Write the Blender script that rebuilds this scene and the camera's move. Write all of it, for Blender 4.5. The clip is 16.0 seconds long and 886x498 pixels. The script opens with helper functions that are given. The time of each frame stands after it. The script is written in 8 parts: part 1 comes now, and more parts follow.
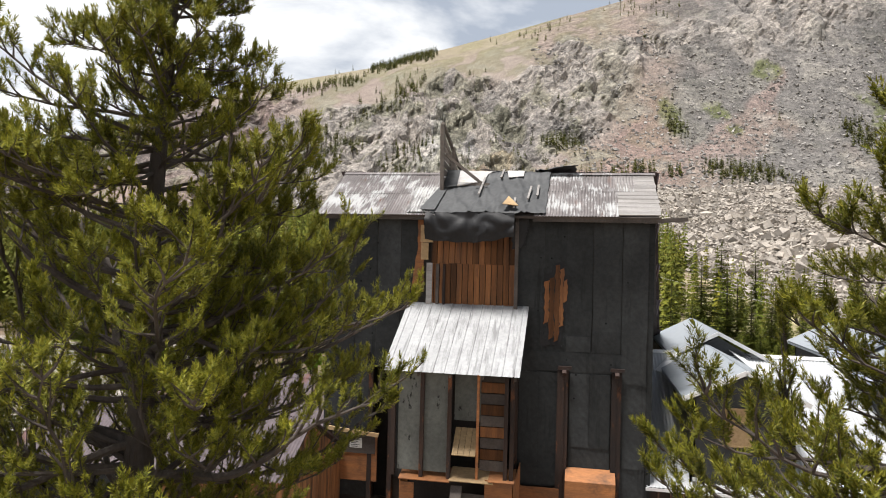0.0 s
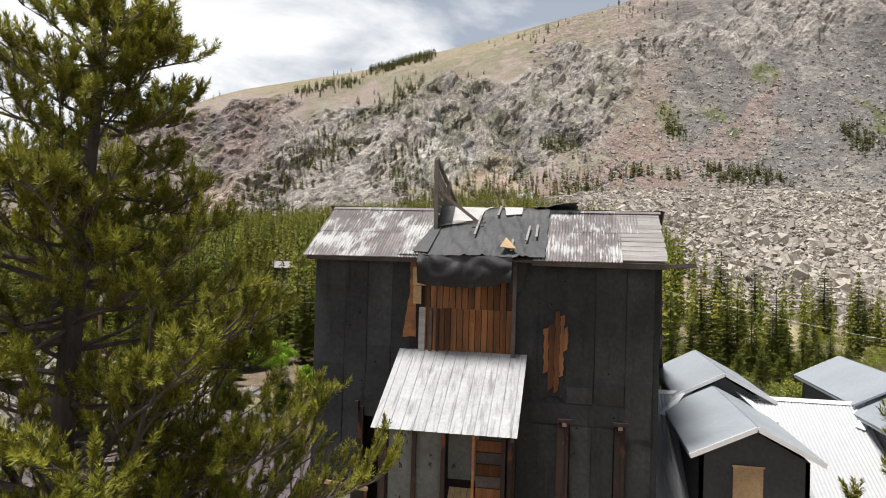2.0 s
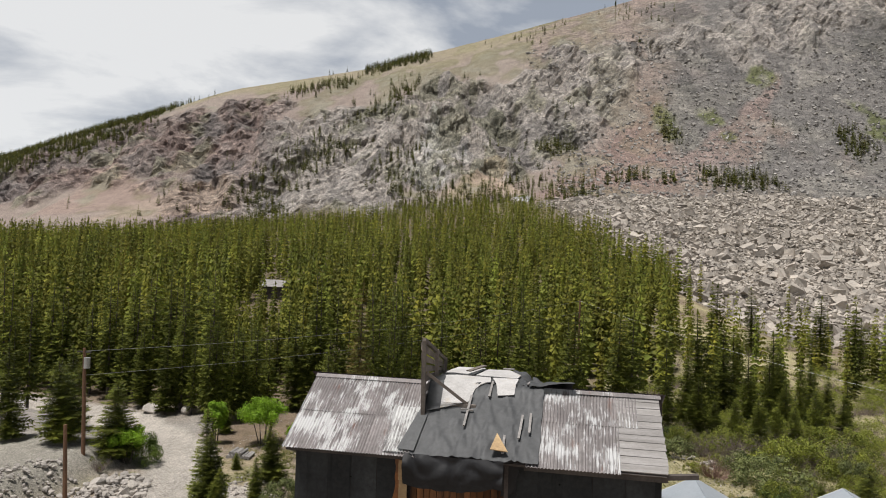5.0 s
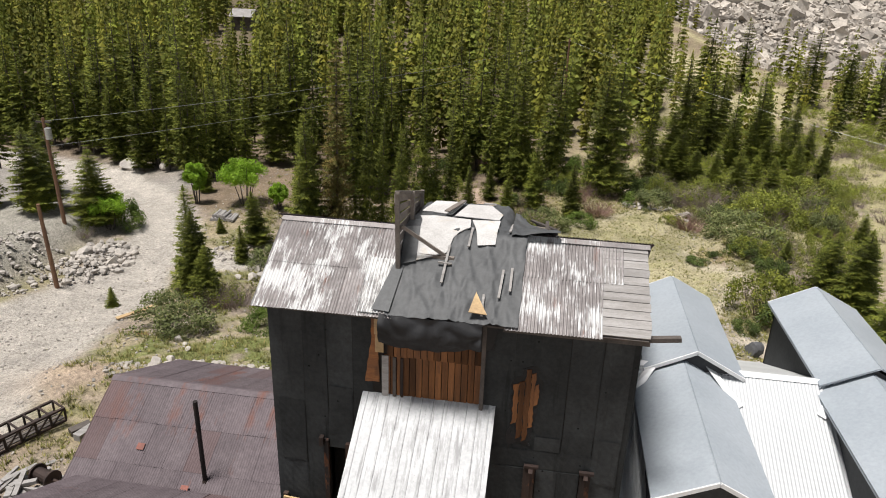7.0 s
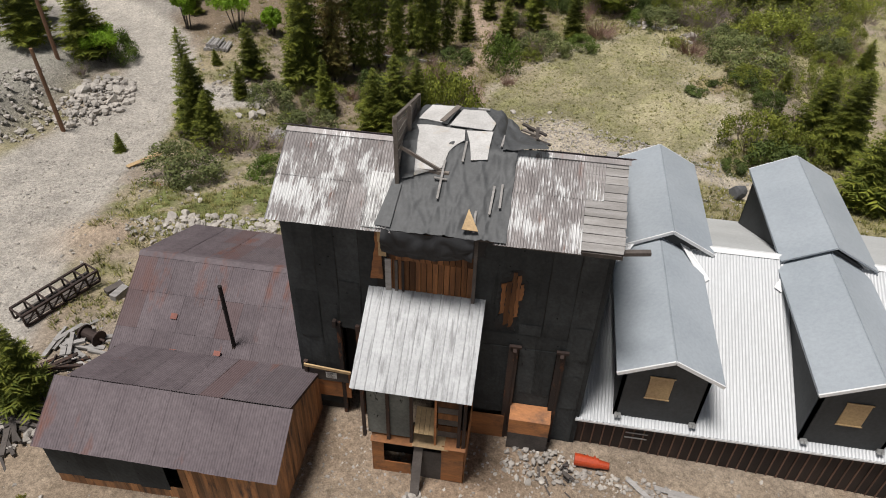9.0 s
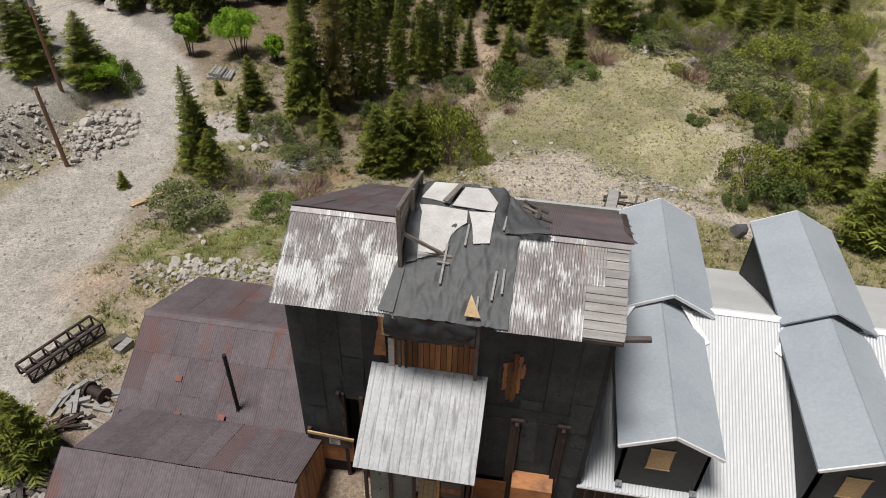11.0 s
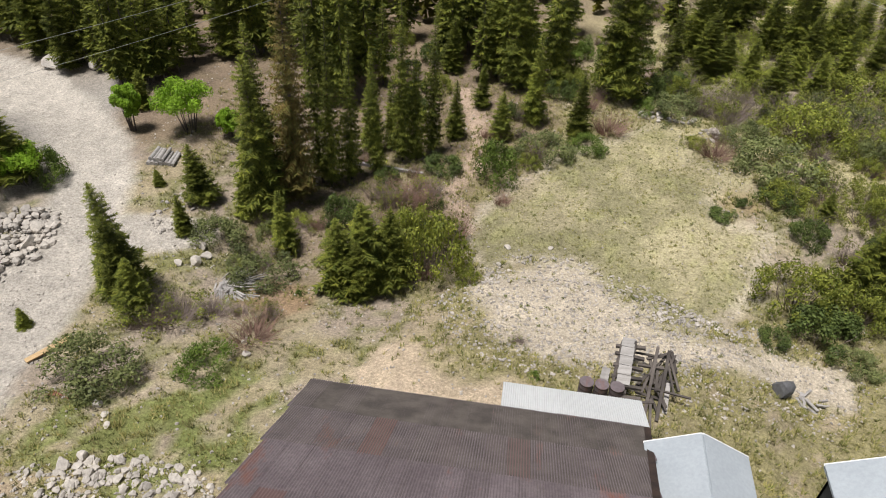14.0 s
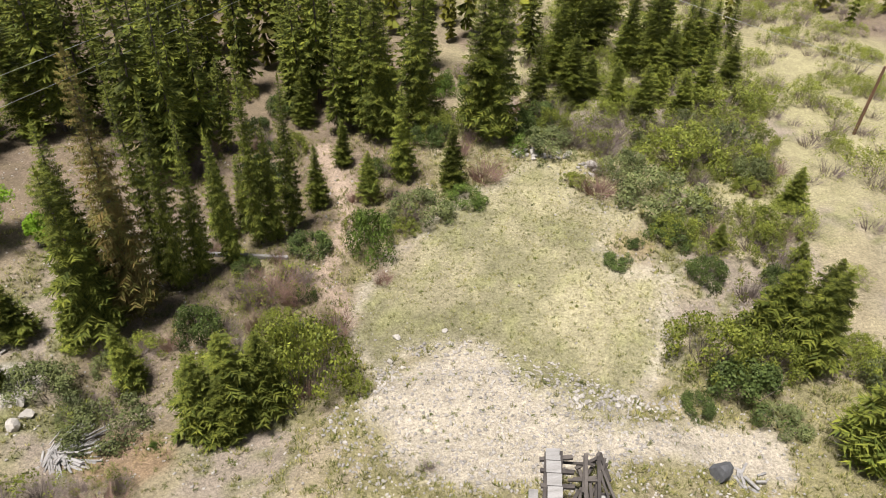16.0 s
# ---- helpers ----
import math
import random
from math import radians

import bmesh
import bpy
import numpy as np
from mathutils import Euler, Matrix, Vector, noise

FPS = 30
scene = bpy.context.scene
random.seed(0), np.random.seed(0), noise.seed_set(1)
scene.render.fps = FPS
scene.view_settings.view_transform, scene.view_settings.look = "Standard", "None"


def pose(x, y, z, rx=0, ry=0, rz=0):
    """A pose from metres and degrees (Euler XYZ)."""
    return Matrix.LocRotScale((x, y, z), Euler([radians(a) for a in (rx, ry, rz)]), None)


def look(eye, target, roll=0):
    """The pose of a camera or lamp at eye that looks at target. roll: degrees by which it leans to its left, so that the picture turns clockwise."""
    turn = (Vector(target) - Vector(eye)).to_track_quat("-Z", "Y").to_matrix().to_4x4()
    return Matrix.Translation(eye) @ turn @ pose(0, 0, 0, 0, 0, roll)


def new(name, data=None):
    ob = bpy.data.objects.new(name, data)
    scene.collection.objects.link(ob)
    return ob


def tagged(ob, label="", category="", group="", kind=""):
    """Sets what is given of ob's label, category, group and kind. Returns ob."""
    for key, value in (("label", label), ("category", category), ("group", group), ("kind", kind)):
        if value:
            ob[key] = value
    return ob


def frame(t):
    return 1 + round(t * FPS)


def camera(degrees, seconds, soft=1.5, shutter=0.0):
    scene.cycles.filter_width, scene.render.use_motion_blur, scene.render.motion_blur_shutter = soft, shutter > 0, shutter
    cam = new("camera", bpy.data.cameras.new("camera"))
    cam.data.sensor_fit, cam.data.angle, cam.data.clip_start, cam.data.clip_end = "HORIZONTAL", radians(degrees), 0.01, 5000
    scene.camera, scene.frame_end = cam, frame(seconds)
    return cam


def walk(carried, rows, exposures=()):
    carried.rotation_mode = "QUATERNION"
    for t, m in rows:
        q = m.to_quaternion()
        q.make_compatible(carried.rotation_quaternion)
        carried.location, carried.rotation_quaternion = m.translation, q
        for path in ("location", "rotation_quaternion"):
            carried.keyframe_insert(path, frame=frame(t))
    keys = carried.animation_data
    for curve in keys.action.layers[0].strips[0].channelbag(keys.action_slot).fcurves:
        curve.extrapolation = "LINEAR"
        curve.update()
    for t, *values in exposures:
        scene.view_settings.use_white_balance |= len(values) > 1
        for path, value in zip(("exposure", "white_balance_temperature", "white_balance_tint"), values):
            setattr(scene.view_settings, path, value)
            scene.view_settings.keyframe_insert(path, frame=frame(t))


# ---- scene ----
cam = camera(64.7, 16.0, soft=1.0)
PATH = [
    (0, (0.743, 0.725, 8.079), (0.358, 2.687, 8.102), 1.5),
    (0.5, (0.728, 1.074, 8.086), (0.342, 3.036, 8.109), 1.5),
    (1, (0.656, 1.474, 8.149), (0.272, 3.436, 8.176), 1.7),
    (1.5, (0.622, 1.703, 8.457), (0.241, 3.666, 8.482), 1.7),
    (2, (0.627, 1.696, 9.16), (0.248, 3.66, 9.186), 1.7),
    (2.5, (0.574, 1.783, 9.864), (0.198, 3.747, 9.891), 1.8),
    (3, (0.553, 1.746, 10.581), (0.18, 3.711, 10.609), 1.8),
    (3.5, (0.536, 1.724, 11.289), (0.165, 3.689, 11.317), 1.9),
    (6, (0.393, 3.88, 15.101), (0.037, 5.847, 15.086), 1.9),
    (6.5, (0.295, 4.498, 15.565), (-0.024, 6.439, 15.205), 1.6),
    (7, (0.19, 4.996, 16.378), (-0.084, 6.83, 15.628), 1.8),
    (7.5, (0.208, 5.087, 17.174), (-0.024, 6.741, 16.075), 1.9),
    (8, (0.188, 5.17, 18.055), (-0.021, 6.71, 16.796), 1.9),
    (8.5, (0.2, 5.188, 18.826), (-0.012, 6.728, 17.568), 1.9),
    (9, (0.189, 5.173, 19.652), (-0.025, 6.711, 18.392), 1.8),
    (11.5, (-0.102, 7.349, 21.609), (-0.321, 8.884, 20.346), 1.7),
    (12, (-0.11, 8.798, 21.801), (-0.33, 10.331, 20.535), 1.7),
    (12.5, (-0.201, 10.594, 21.948), (-0.421, 12.125, 20.68), 1.7),
    (13, (-0.308, 12.464, 22.051), (-0.527, 13.996, 20.785), 1.7),
    (13.5, (-0.454, 14.611, 22.139), (-0.67, 16.145, 20.873), 1.7),
    (14, (-0.612, 16.764, 22.272), (-0.827, 18.299, 21.008), 1.8),
    (14.5, (-0.781, 18.772, 22.374), (-0.991, 20.308, 21.111), 1.9),
    (15, (-0.892, 20.567, 22.481), (-1.1, 22.104, 21.218), 2.0),
    (15.5, (-0.943, 22.084, 22.569), (-1.027, 23.638, 21.313), 1.8),
    (16, (-1.124, 23.347, 22.572), (-0.996, 24.907, 21.327), 1.7),
]
EXPOSURES = [(0, 0.44), (1.5, 0.38), (3.5, -0.08), (6, -0.1), (7, 0.24), (8, -0.12), (9, -0.14), (11.5, -0.12), (13, 0.02), (14, 0.2), (15, 0.32), (16, 0.5)]
walk(cam, [(t, look(eye, target, roll)) for t, eye, target, roll in PATH], EXPOSURES)

# ---- shader helpers ----
def ramp_node(nt, stops):
    r = nt.nodes.new("ShaderNodeValToRGB")
    e = r.color_ramp.elements
    while len(e) < len(stops):
        e.new(0.5)
    for k, (p, c) in enumerate(stops):
        e[k].position, e[k].color = p, (*c, 1)
    return r


def noise_node(nt, vec, scale, detail=4, rough=0.55):
    n = nt.nodes.new("ShaderNodeTexNoise")
    n.inputs["Scale"].default_value, n.inputs["Detail"].default_value, n.inputs["Roughness"].default_value = scale, detail, rough
    if vec:
        nt.links.new(vec, n.inputs["Vector"])
    return n


def mix_node(nt, a, b, fac, blend="MIX"):
    m = nt.nodes.new("ShaderNodeMixRGB")
    m.blend_type = blend
    for k, v in ((0, fac), (1, a), (2, b)):
        if isinstance(v, (int, float)):
            m.inputs[k].default_value = v
        elif isinstance(v, tuple):
            m.inputs[k].default_value = (*v, 1)
        else:
            nt.links.new(v, m.inputs[k])
    return m.outputs[0]


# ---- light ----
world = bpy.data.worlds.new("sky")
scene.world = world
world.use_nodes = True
SUN_EL, SUN_AZ = radians(76), radians(-128)      # azimuth from +y towards +x


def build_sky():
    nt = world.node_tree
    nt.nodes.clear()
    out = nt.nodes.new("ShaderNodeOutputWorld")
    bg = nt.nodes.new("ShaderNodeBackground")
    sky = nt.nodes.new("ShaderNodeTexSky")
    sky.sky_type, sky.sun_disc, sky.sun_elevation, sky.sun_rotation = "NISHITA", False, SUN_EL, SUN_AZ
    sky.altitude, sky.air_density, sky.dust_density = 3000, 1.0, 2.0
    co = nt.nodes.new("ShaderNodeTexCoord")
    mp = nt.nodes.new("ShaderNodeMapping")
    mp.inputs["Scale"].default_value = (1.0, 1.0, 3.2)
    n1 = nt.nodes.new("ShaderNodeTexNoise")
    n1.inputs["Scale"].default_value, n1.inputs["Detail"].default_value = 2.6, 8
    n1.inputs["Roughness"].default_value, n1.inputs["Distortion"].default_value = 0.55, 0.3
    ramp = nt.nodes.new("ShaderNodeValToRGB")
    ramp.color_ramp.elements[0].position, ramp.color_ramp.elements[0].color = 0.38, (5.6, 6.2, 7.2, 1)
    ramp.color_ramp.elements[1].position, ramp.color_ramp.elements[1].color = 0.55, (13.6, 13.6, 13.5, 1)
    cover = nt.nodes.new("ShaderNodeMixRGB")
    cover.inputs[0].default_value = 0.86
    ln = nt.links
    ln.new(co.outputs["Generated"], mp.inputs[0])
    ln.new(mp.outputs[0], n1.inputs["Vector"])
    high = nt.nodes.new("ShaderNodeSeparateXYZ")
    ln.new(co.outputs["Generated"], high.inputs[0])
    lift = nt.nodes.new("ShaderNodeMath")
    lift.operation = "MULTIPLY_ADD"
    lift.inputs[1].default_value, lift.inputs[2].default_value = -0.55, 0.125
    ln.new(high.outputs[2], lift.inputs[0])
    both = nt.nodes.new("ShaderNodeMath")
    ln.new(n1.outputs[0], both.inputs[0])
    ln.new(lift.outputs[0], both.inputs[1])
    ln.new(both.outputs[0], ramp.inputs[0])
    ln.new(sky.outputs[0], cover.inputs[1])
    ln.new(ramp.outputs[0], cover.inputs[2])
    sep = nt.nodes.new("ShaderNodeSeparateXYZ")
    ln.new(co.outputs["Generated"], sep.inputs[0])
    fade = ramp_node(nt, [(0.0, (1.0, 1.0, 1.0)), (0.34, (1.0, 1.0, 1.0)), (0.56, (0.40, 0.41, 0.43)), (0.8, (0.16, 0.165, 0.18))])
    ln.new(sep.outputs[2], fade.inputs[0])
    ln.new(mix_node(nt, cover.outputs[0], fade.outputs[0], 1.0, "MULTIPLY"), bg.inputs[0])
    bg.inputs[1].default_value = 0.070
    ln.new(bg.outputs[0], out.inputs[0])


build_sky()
sun = new("sun", bpy.data.lights.new("sun", "SUN"))
sun.data.energy, sun.data.angle, sun.data.color = 5.0, radians(15), (1.0, 0.965, 0.93)
sun.matrix_world = look((60 * math.sin(SUN_AZ) / math.tan(SUN_EL), 60 * math.cos(SUN_AZ) / math.tan(SUN_EL), 60), (0, 0, 0))

# ---- helpers of this scene ----
rnd = random.Random(7)
nrg = np.random.default_rng(11)


def smooth(t):
    t = np.clip(t, 0, 1)
    return t * t * (3 - 2 * t)


def lattice(ix, iy, seed):
    h = np.sin(ix * 127.1 + iy * 311.7 + seed * 74.7) * 43758.5453
    return h - np.floor(h)


def vnoise(x, y, seed=0):
    ix, iy = np.floor(x), np.floor(y)
    fx, fy = smooth(x - ix), smooth(y - iy)
    a, b = lattice(ix, iy, seed), lattice(ix + 1, iy, seed)
    c, d = lattice(ix, iy + 1, seed), lattice(ix + 1, iy + 1, seed)
    return a + (b - a) * fx + (c - a) * fy + (a - b - c + d) * fx * fy


def fbm(x, y, octaves=4, seed=0):
    s, amp, tot = 0.0, 1.0, 0.0
    for k in range(octaves):
        s = s + amp * vnoise(x * 2 ** k + 17.3 * k, y * 2 ** k - 9.1 * k, seed + k)
        tot += amp
        amp *= 0.5
    return s / tot


def part(name, bm, material, parent=None, label=""):
    me = bpy.data.meshes.new(name)
    bm.normal_update()
    bm.to_mesh(me)
    bm.free()
    return part_mesh(name, me, material, parent, label)


def part_mesh(name, me, material, parent=None, label=""):
    if material and not me.materials:
        me.materials.append(material)
    ob = new(name, me)
    if parent:
        ob.parent = parent
    if label:
        ob["label"] = label
    return ob


def thing(name, label, category, at=(0, 0, 0), group="", kind=""):
    ob = new(name)
    ob.location = at
    ob.empty_display_size = 0.2
    tagged(ob, label, category, group, kind)
    return ob


def np_mesh(name, verts, faces, rounded=False):
    """verts (n,3), faces (m,3) or (m,4) arrays."""
    verts, faces = np.asarray(verts, dtype=np.float32), np.asarray(faces, dtype=np.int32)
    me = bpy.data.meshes.new(name)
    k = faces.shape[1]
    me.vertices.add(len(verts))
    me.vertices.foreach_set("co", verts.ravel())
    me.loops.add(faces.size)
    me.loops.foreach_set("vertex_index", faces.ravel())
    me.polygons.add(len(faces))
    me.polygons.foreach_set("loop_start", np.arange(len(faces), dtype=np.int32) * k)
    me.polygons.foreach_set("loop_total", np.full(len(faces), k, dtype=np.int32))
    me.polygons.foreach_set("use_smooth", np.full(len(faces), rounded, dtype=bool))
    me.update(calc_edges=True)
    me.validate()
    return me


def box(bm, x0, x1, y0, y1, z0, z1, m=None):
    vs = [bm.verts.new((x, y, z)) for z in (z0, z1) for y in (y0, y1) for x in (x0, x1)]
    if m is not None:
        for v in vs:
            v.co = m @ v.co
    for f in ((0, 2, 3, 1), (4, 5, 7, 6), (0, 1, 5, 4), (2, 6, 7, 3), (0, 4, 6, 2), (1, 3, 7, 5)):
        bm.faces.new([vs[i] for i in f])
    return vs


def beam(bm, a, b, w, h=None):
    """A squared timber from a to b."""
    a, b = Vector(a), Vector(b)
    d = b - a
    m = Matrix.Translation(a) @ d.to_track_quat("X", "Z").to_matrix().to_4x4()
    h = h or w
    return box(bm, 0, d.length, -w / 2, w / 2, -h / 2, h / 2, m)


def rod(bm, a, b, r0, r1=None, n=8, cap=True):
    a, b = Vector(a), Vector(b)
    r1 = r0 if r1 is None else r1
    q = (b - a).to_track_quat("Z", "Y").to_matrix()
    lo, hi = [], []
    for i in range(n):
        c = Vector((math.cos(2 * math.pi * i / n), math.sin(2 * math.pi * i / n), 0))
        lo.append(bm.verts.new(a + q @ (c * r0)))
        hi.append(bm.verts.new(b + q @ (c * r1)))
    for i in range(n):
        bm.faces.new((lo[i], lo[(i + 1) % n], hi[(i + 1) % n], hi[i]))
    if cap:
        bm.faces.new(lo[::-1])
        bm.faces.new(hi)


def slab(bm, pts, t):
    """A plate: the polygon pts, thickened by t against its normal."""
    pts = [Vector(p) for p in pts]
    nrm = (pts[1] - pts[0]).cross(pts[-1] - pts[0]).normalized()
    top = [bm.verts.new(p) for p in pts]
    low = [bm.verts.new(p - nrm * t) for p in pts]
    bm.faces.new(top)
    bm.faces.new(low[::-1])
    n = len(pts)
    for i in range(n):
        bm.faces.new((top[i], low[i], low[(i + 1) % n], top[(i + 1) % n]))


# ---- materials ----
def surf(name, base, dark, scale=1.5, fine=14, rough=0.8, metal=0.0, bump=0.3, dist=0.01, stretch=(1, 1, 1), vary=0.0,
         stain=None, stain_at=(0.55, 0.7), stain_scale=0.8, stain_stretch=(1, 1, 1), island=False, spec=0.4, fine_amt=0.5, fold=None, odd=None):
    """A worn surface: a base and a second colour in large patches, fine grain, an optional stain, a shade for each object or piece."""
    mat = bpy.data.materials.new(name)
    mat.use_nodes = True
    nt = mat.node_tree
    bsdf = nt.nodes["Principled BSDF"]
    geo = nt.nodes.new("ShaderNodeNewGeometry")
    mp = nt.nodes.new("ShaderNodeMapping")
    mp.inputs["Scale"].default_value = stretch
    nt.links.new(geo.outputs["Position"], mp.inputs[0])
    big = noise_node(nt, mp.outputs[0], scale, 5)
    r1 = ramp_node(nt, [(0.35, (0, 0, 0)), (0.65, (1, 1, 1))])
    nt.links.new(big.outputs[0], r1.inputs[0])
    col = mix_node(nt, base, dark, r1.outputs[0])
    small = noise_node(nt, mp.outputs[0], fine, 6, 0.65)
    r2 = ramp_node(nt, [(0.3, (0.55, 0.55, 0.55)), (0.7, (1.35, 1.35, 1.35))])
    nt.links.new(small.outputs[0], r2.inputs[0])
    col = mix_node(nt, col, r2.outputs[0], fine_amt, "MULTIPLY")
    if stain:
        mp2 = nt.nodes.new("ShaderNodeMapping")
        mp2.inputs["Scale"].default_value = stain_stretch
        nt.links.new(geo.outputs["Position"], mp2.inputs[0])
        sn = noise_node(nt, mp2.outputs[0], stain_scale, 7, 0.65)
        r3 = ramp_node(nt, [(stain_at[0], (0, 0, 0)), (stain_at[1], (1, 1, 1))])
        nt.links.new(sn.outputs[0], r3.inputs[0])
        col = mix_node(nt, col, stain, r3.outputs[0])
    if odd:
        one = nt.nodes.new("ShaderNodeObjectInfo")
        shift = nt.nodes.new("ShaderNodeMath")
        shift.operation = "MULTIPLY"
        shift.inputs[1].default_value = 7.31
        part_of = nt.nodes.new("ShaderNodeMath")
        part_of.operation = "FRACT"
        ro = ramp_node(nt, [(0.90, (0, 0, 0)), (1.0, (1, 1, 1))])
        nt.links.new(one.outputs["Random"], shift.inputs[0])
        nt.links.new(shift.outputs[0], part_of.inputs[0])
        nt.links.new(part_of.outputs[0], ro.inputs[0])
        col = mix_node(nt, col, odd, ro.outputs[0])
    if vary:
        hsv = nt.nodes.new("ShaderNodeHueSaturation")
        if island:
            src = geo.outputs["Random Per Island"]
        else:
            src = nt.nodes.new("ShaderNodeObjectInfo").outputs["Random"]
        rng = nt.nodes.new("ShaderNodeMapRange")
        rng.inputs["To Min"].default_value, rng.inputs["To Max"].default_value = 1 - vary, 1 + vary
        nt.links.new(src, rng.inputs[0])
        nt.links.new(rng.outputs[0], hsv.inputs["Value"])
        nt.links.new(col, hsv.inputs["Color"])
        col = hsv.outputs[0]
    nt.links.new(col, bsdf.inputs["Base Color"])
    bsdf.inputs["Roughness"].default_value, bsdf.inputs["Metallic"].default_value = rough, metal
    bsdf.inputs["Specular IOR Level"].default_value = spec
    if bump:
        b = nt.nodes.new("ShaderNodeBump")
        b.inputs["Strength"].default_value, b.inputs["Distance"].default_value = bump, dist
        nt.links.new(small.outputs[0], b.inputs["Height"])
        nt.links.new(b.outputs[0], bsdf.inputs["Normal"])
    if fold:
        fn = noise_node(nt, geo.outputs["Position"], fold[0], 2, 0.4)
        fn.inputs["Distortion"].default_value = 1.2
        fb = nt.nodes.new("ShaderNodeBump")
        fb.inputs["Strength"].default_value, fb.inputs["Distance"].default_value = fold[2], fold[1]
        nt.links.new(fn.outputs[0], fb.inputs["Height"])
        if bump:
            nt.links.new(b.outputs[0], fb.inputs["Normal"])
        nt.links.new(fb.outputs[0], bsdf.inputs["Normal"])
    return mat


def leafy(name, a, b, rough=0.6, vary=0.25, through_light=0.12, patch=1.1, tone=False):
    """Leaves or needles: two greens by piece, a little light passing through."""
    mat = bpy.data.materials.new(name)
    mat.use_nodes = True
    nt = mat.node_tree
    bsdf = nt.nodes["Principled BSDF"]
    geo = nt.nodes.new("ShaderNodeNewGeometry")
    info = nt.nodes.new("ShaderNodeObjectInfo")
    col = mix_node(nt, a, b, geo.outputs["Random Per Island"])
    big = noise_node(nt, geo.outputs["Position"], patch, 3)
    r = ramp_node(nt, [(0.32, (0.55, 0.55, 0.6)), (0.68, (1.45, 1.4, 1.25))])
    nt.links.new(big.outputs[0], r.inputs[0])
    col = mix_node(nt, col, r.outputs[0], 0.8, "MULTIPLY")
    if tone:
        each = nt.nodes.new("ShaderNodeAttribute")
        each.attribute_name = "tone"
        col = mix_node(nt, col, each.outputs["Color"], 1.0, "MULTIPLY")
    hsv = nt.nodes.new("ShaderNodeHueSaturation")
    rng = nt.nodes.new("ShaderNodeMapRange")
    rng.inputs["To Min"].default_value, rng.inputs["To Max"].default_value = 1 - vary, 1 + vary
    nt.links.new(info.outputs["Random"], rng.inputs[0])
    nt.links.new(rng.outputs[0], hsv.inputs["Value"])
    nt.links.new(col, hsv.inputs["Color"])
    nt.links.new(hsv.outputs[0], bsdf.inputs["Base Color"])
    bsdf.inputs["Roughness"].default_value = rough
    bsdf.inputs["Specular IOR Level"].default_value = 0.15
    tr = nt.nodes.new("ShaderNodeBsdfTranslucent")
    nt.links.new(hsv.outputs[0], tr.inputs[0])
    mx = nt.nodes.new("ShaderNodeMixShader")
    mx.inputs[0].default_value = through_light
    nt.links.new(bsdf.outputs[0], mx.inputs[1])
    nt.links.new(tr.outputs[0], mx.inputs[2])
    nt.links.new(mx.outputs[0], nt.nodes["Material Output"].inputs[0])
    return mat


def tar_paper(name):
    """Old tar paper over diagonal sheathing: faint slanting ridges, small holes, mottled grey."""
    mat = surf(name, (0.043, 0.046, 0.047), (0.029, 0.031, 0.032), 1.3, 10, 0.82, bump=0.3, dist=0.015, vary=0.30, spec=0.2,
               stain=(0.016, 0.017, 0.017), stain_at=(0.56, 0.72), stain_scale=0.9, stain_stretch=(3.0, 3.0, 0.35))
    nt = mat.node_tree
    bsdf = nt.nodes["Principled BSDF"]
    geo = nt.nodes.new("ShaderNodeNewGeometry")
    mp = nt.nodes.new("ShaderNodeMapping")
    mp.inputs["Rotation"].default_value = (0, radians(40), 0)
    nt.links.new(geo.outputs["Position"], mp.inputs[0])
    wave = nt.nodes.new("ShaderNodeTexWave")
    wave.inputs["Scale"].default_value, wave.inputs["Distortion"].default_value, wave.inputs["Detail"].default_value = 1.9, 5.0, 3
    nt.links.new(mp.outputs[0], wave.inputs["Vector"])
    bump = nt.nodes.new("ShaderNodeBump")
    bump.inputs["Strength"].default_value, bump.inputs["Distance"].default_value = 0.09, 0.03
    nt.links.new(wave.outputs["Fac"], bump.inputs["Height"])
    old = bsdf.inputs["Normal"].links[0].from_socket
    nt.links.new(old, bump.inputs["Normal"])
    nt.links.new(bump.outputs[0], bsdf.inputs["Normal"])
    vor = nt.nodes.new("ShaderNodeTexVoronoi")
    vor.inputs["Scale"].default_value = 2.3
    nt.links.new(geo.outputs["Position"], vor.inputs["Vector"])
    r = ramp_node(nt, [(0.045, (0.12, 0.12, 0.12)), (0.07, (1, 1, 1))])
    nt.links.new(vor.outputs["Distance"], r.inputs[0])
    col = bsdf.inputs["Base Color"].links[0].from_socket
    nt.links.new(mix_node(nt, col, r.outputs[0], 1.0, "MULTIPLY"), bsdf.inputs["Base Color"])
    return mat


TAR = tar_paper("tar_paper")
TAR_SHEET = surf("black_sheeting", (0.014, 0.014, 0.015), (0.022, 0.022, 0.024), 1.2, 12, 0.6, bump=0.2, dist=0.02, spec=0.3, fold=(1.3, 0.3, 0.3))
TAR_FLAT = surf("grey_underlay", (0.078, 0.080, 0.082), (0.062, 0.064, 0.066), 0.8, 10, 0.6, bump=0.12, dist=0.02, fold=(0.7, 0.2, 0.13))
OLD_ROOF = surf("rusty_brown_corrugated_steel", (0.150, 0.124, 0.132), (0.118, 0.096, 0.104), 0.7, 8, 0.7, 0.0, bump=0.15, vary=0.09, spec=0.2, odd=(0.128, 0.078, 0.074),
                stain=(0.17, 0.075, 0.055), stain_at=(0.58, 0.72), stain_scale=0.7, stain_stretch=(1.5, 0.5, 0.5))
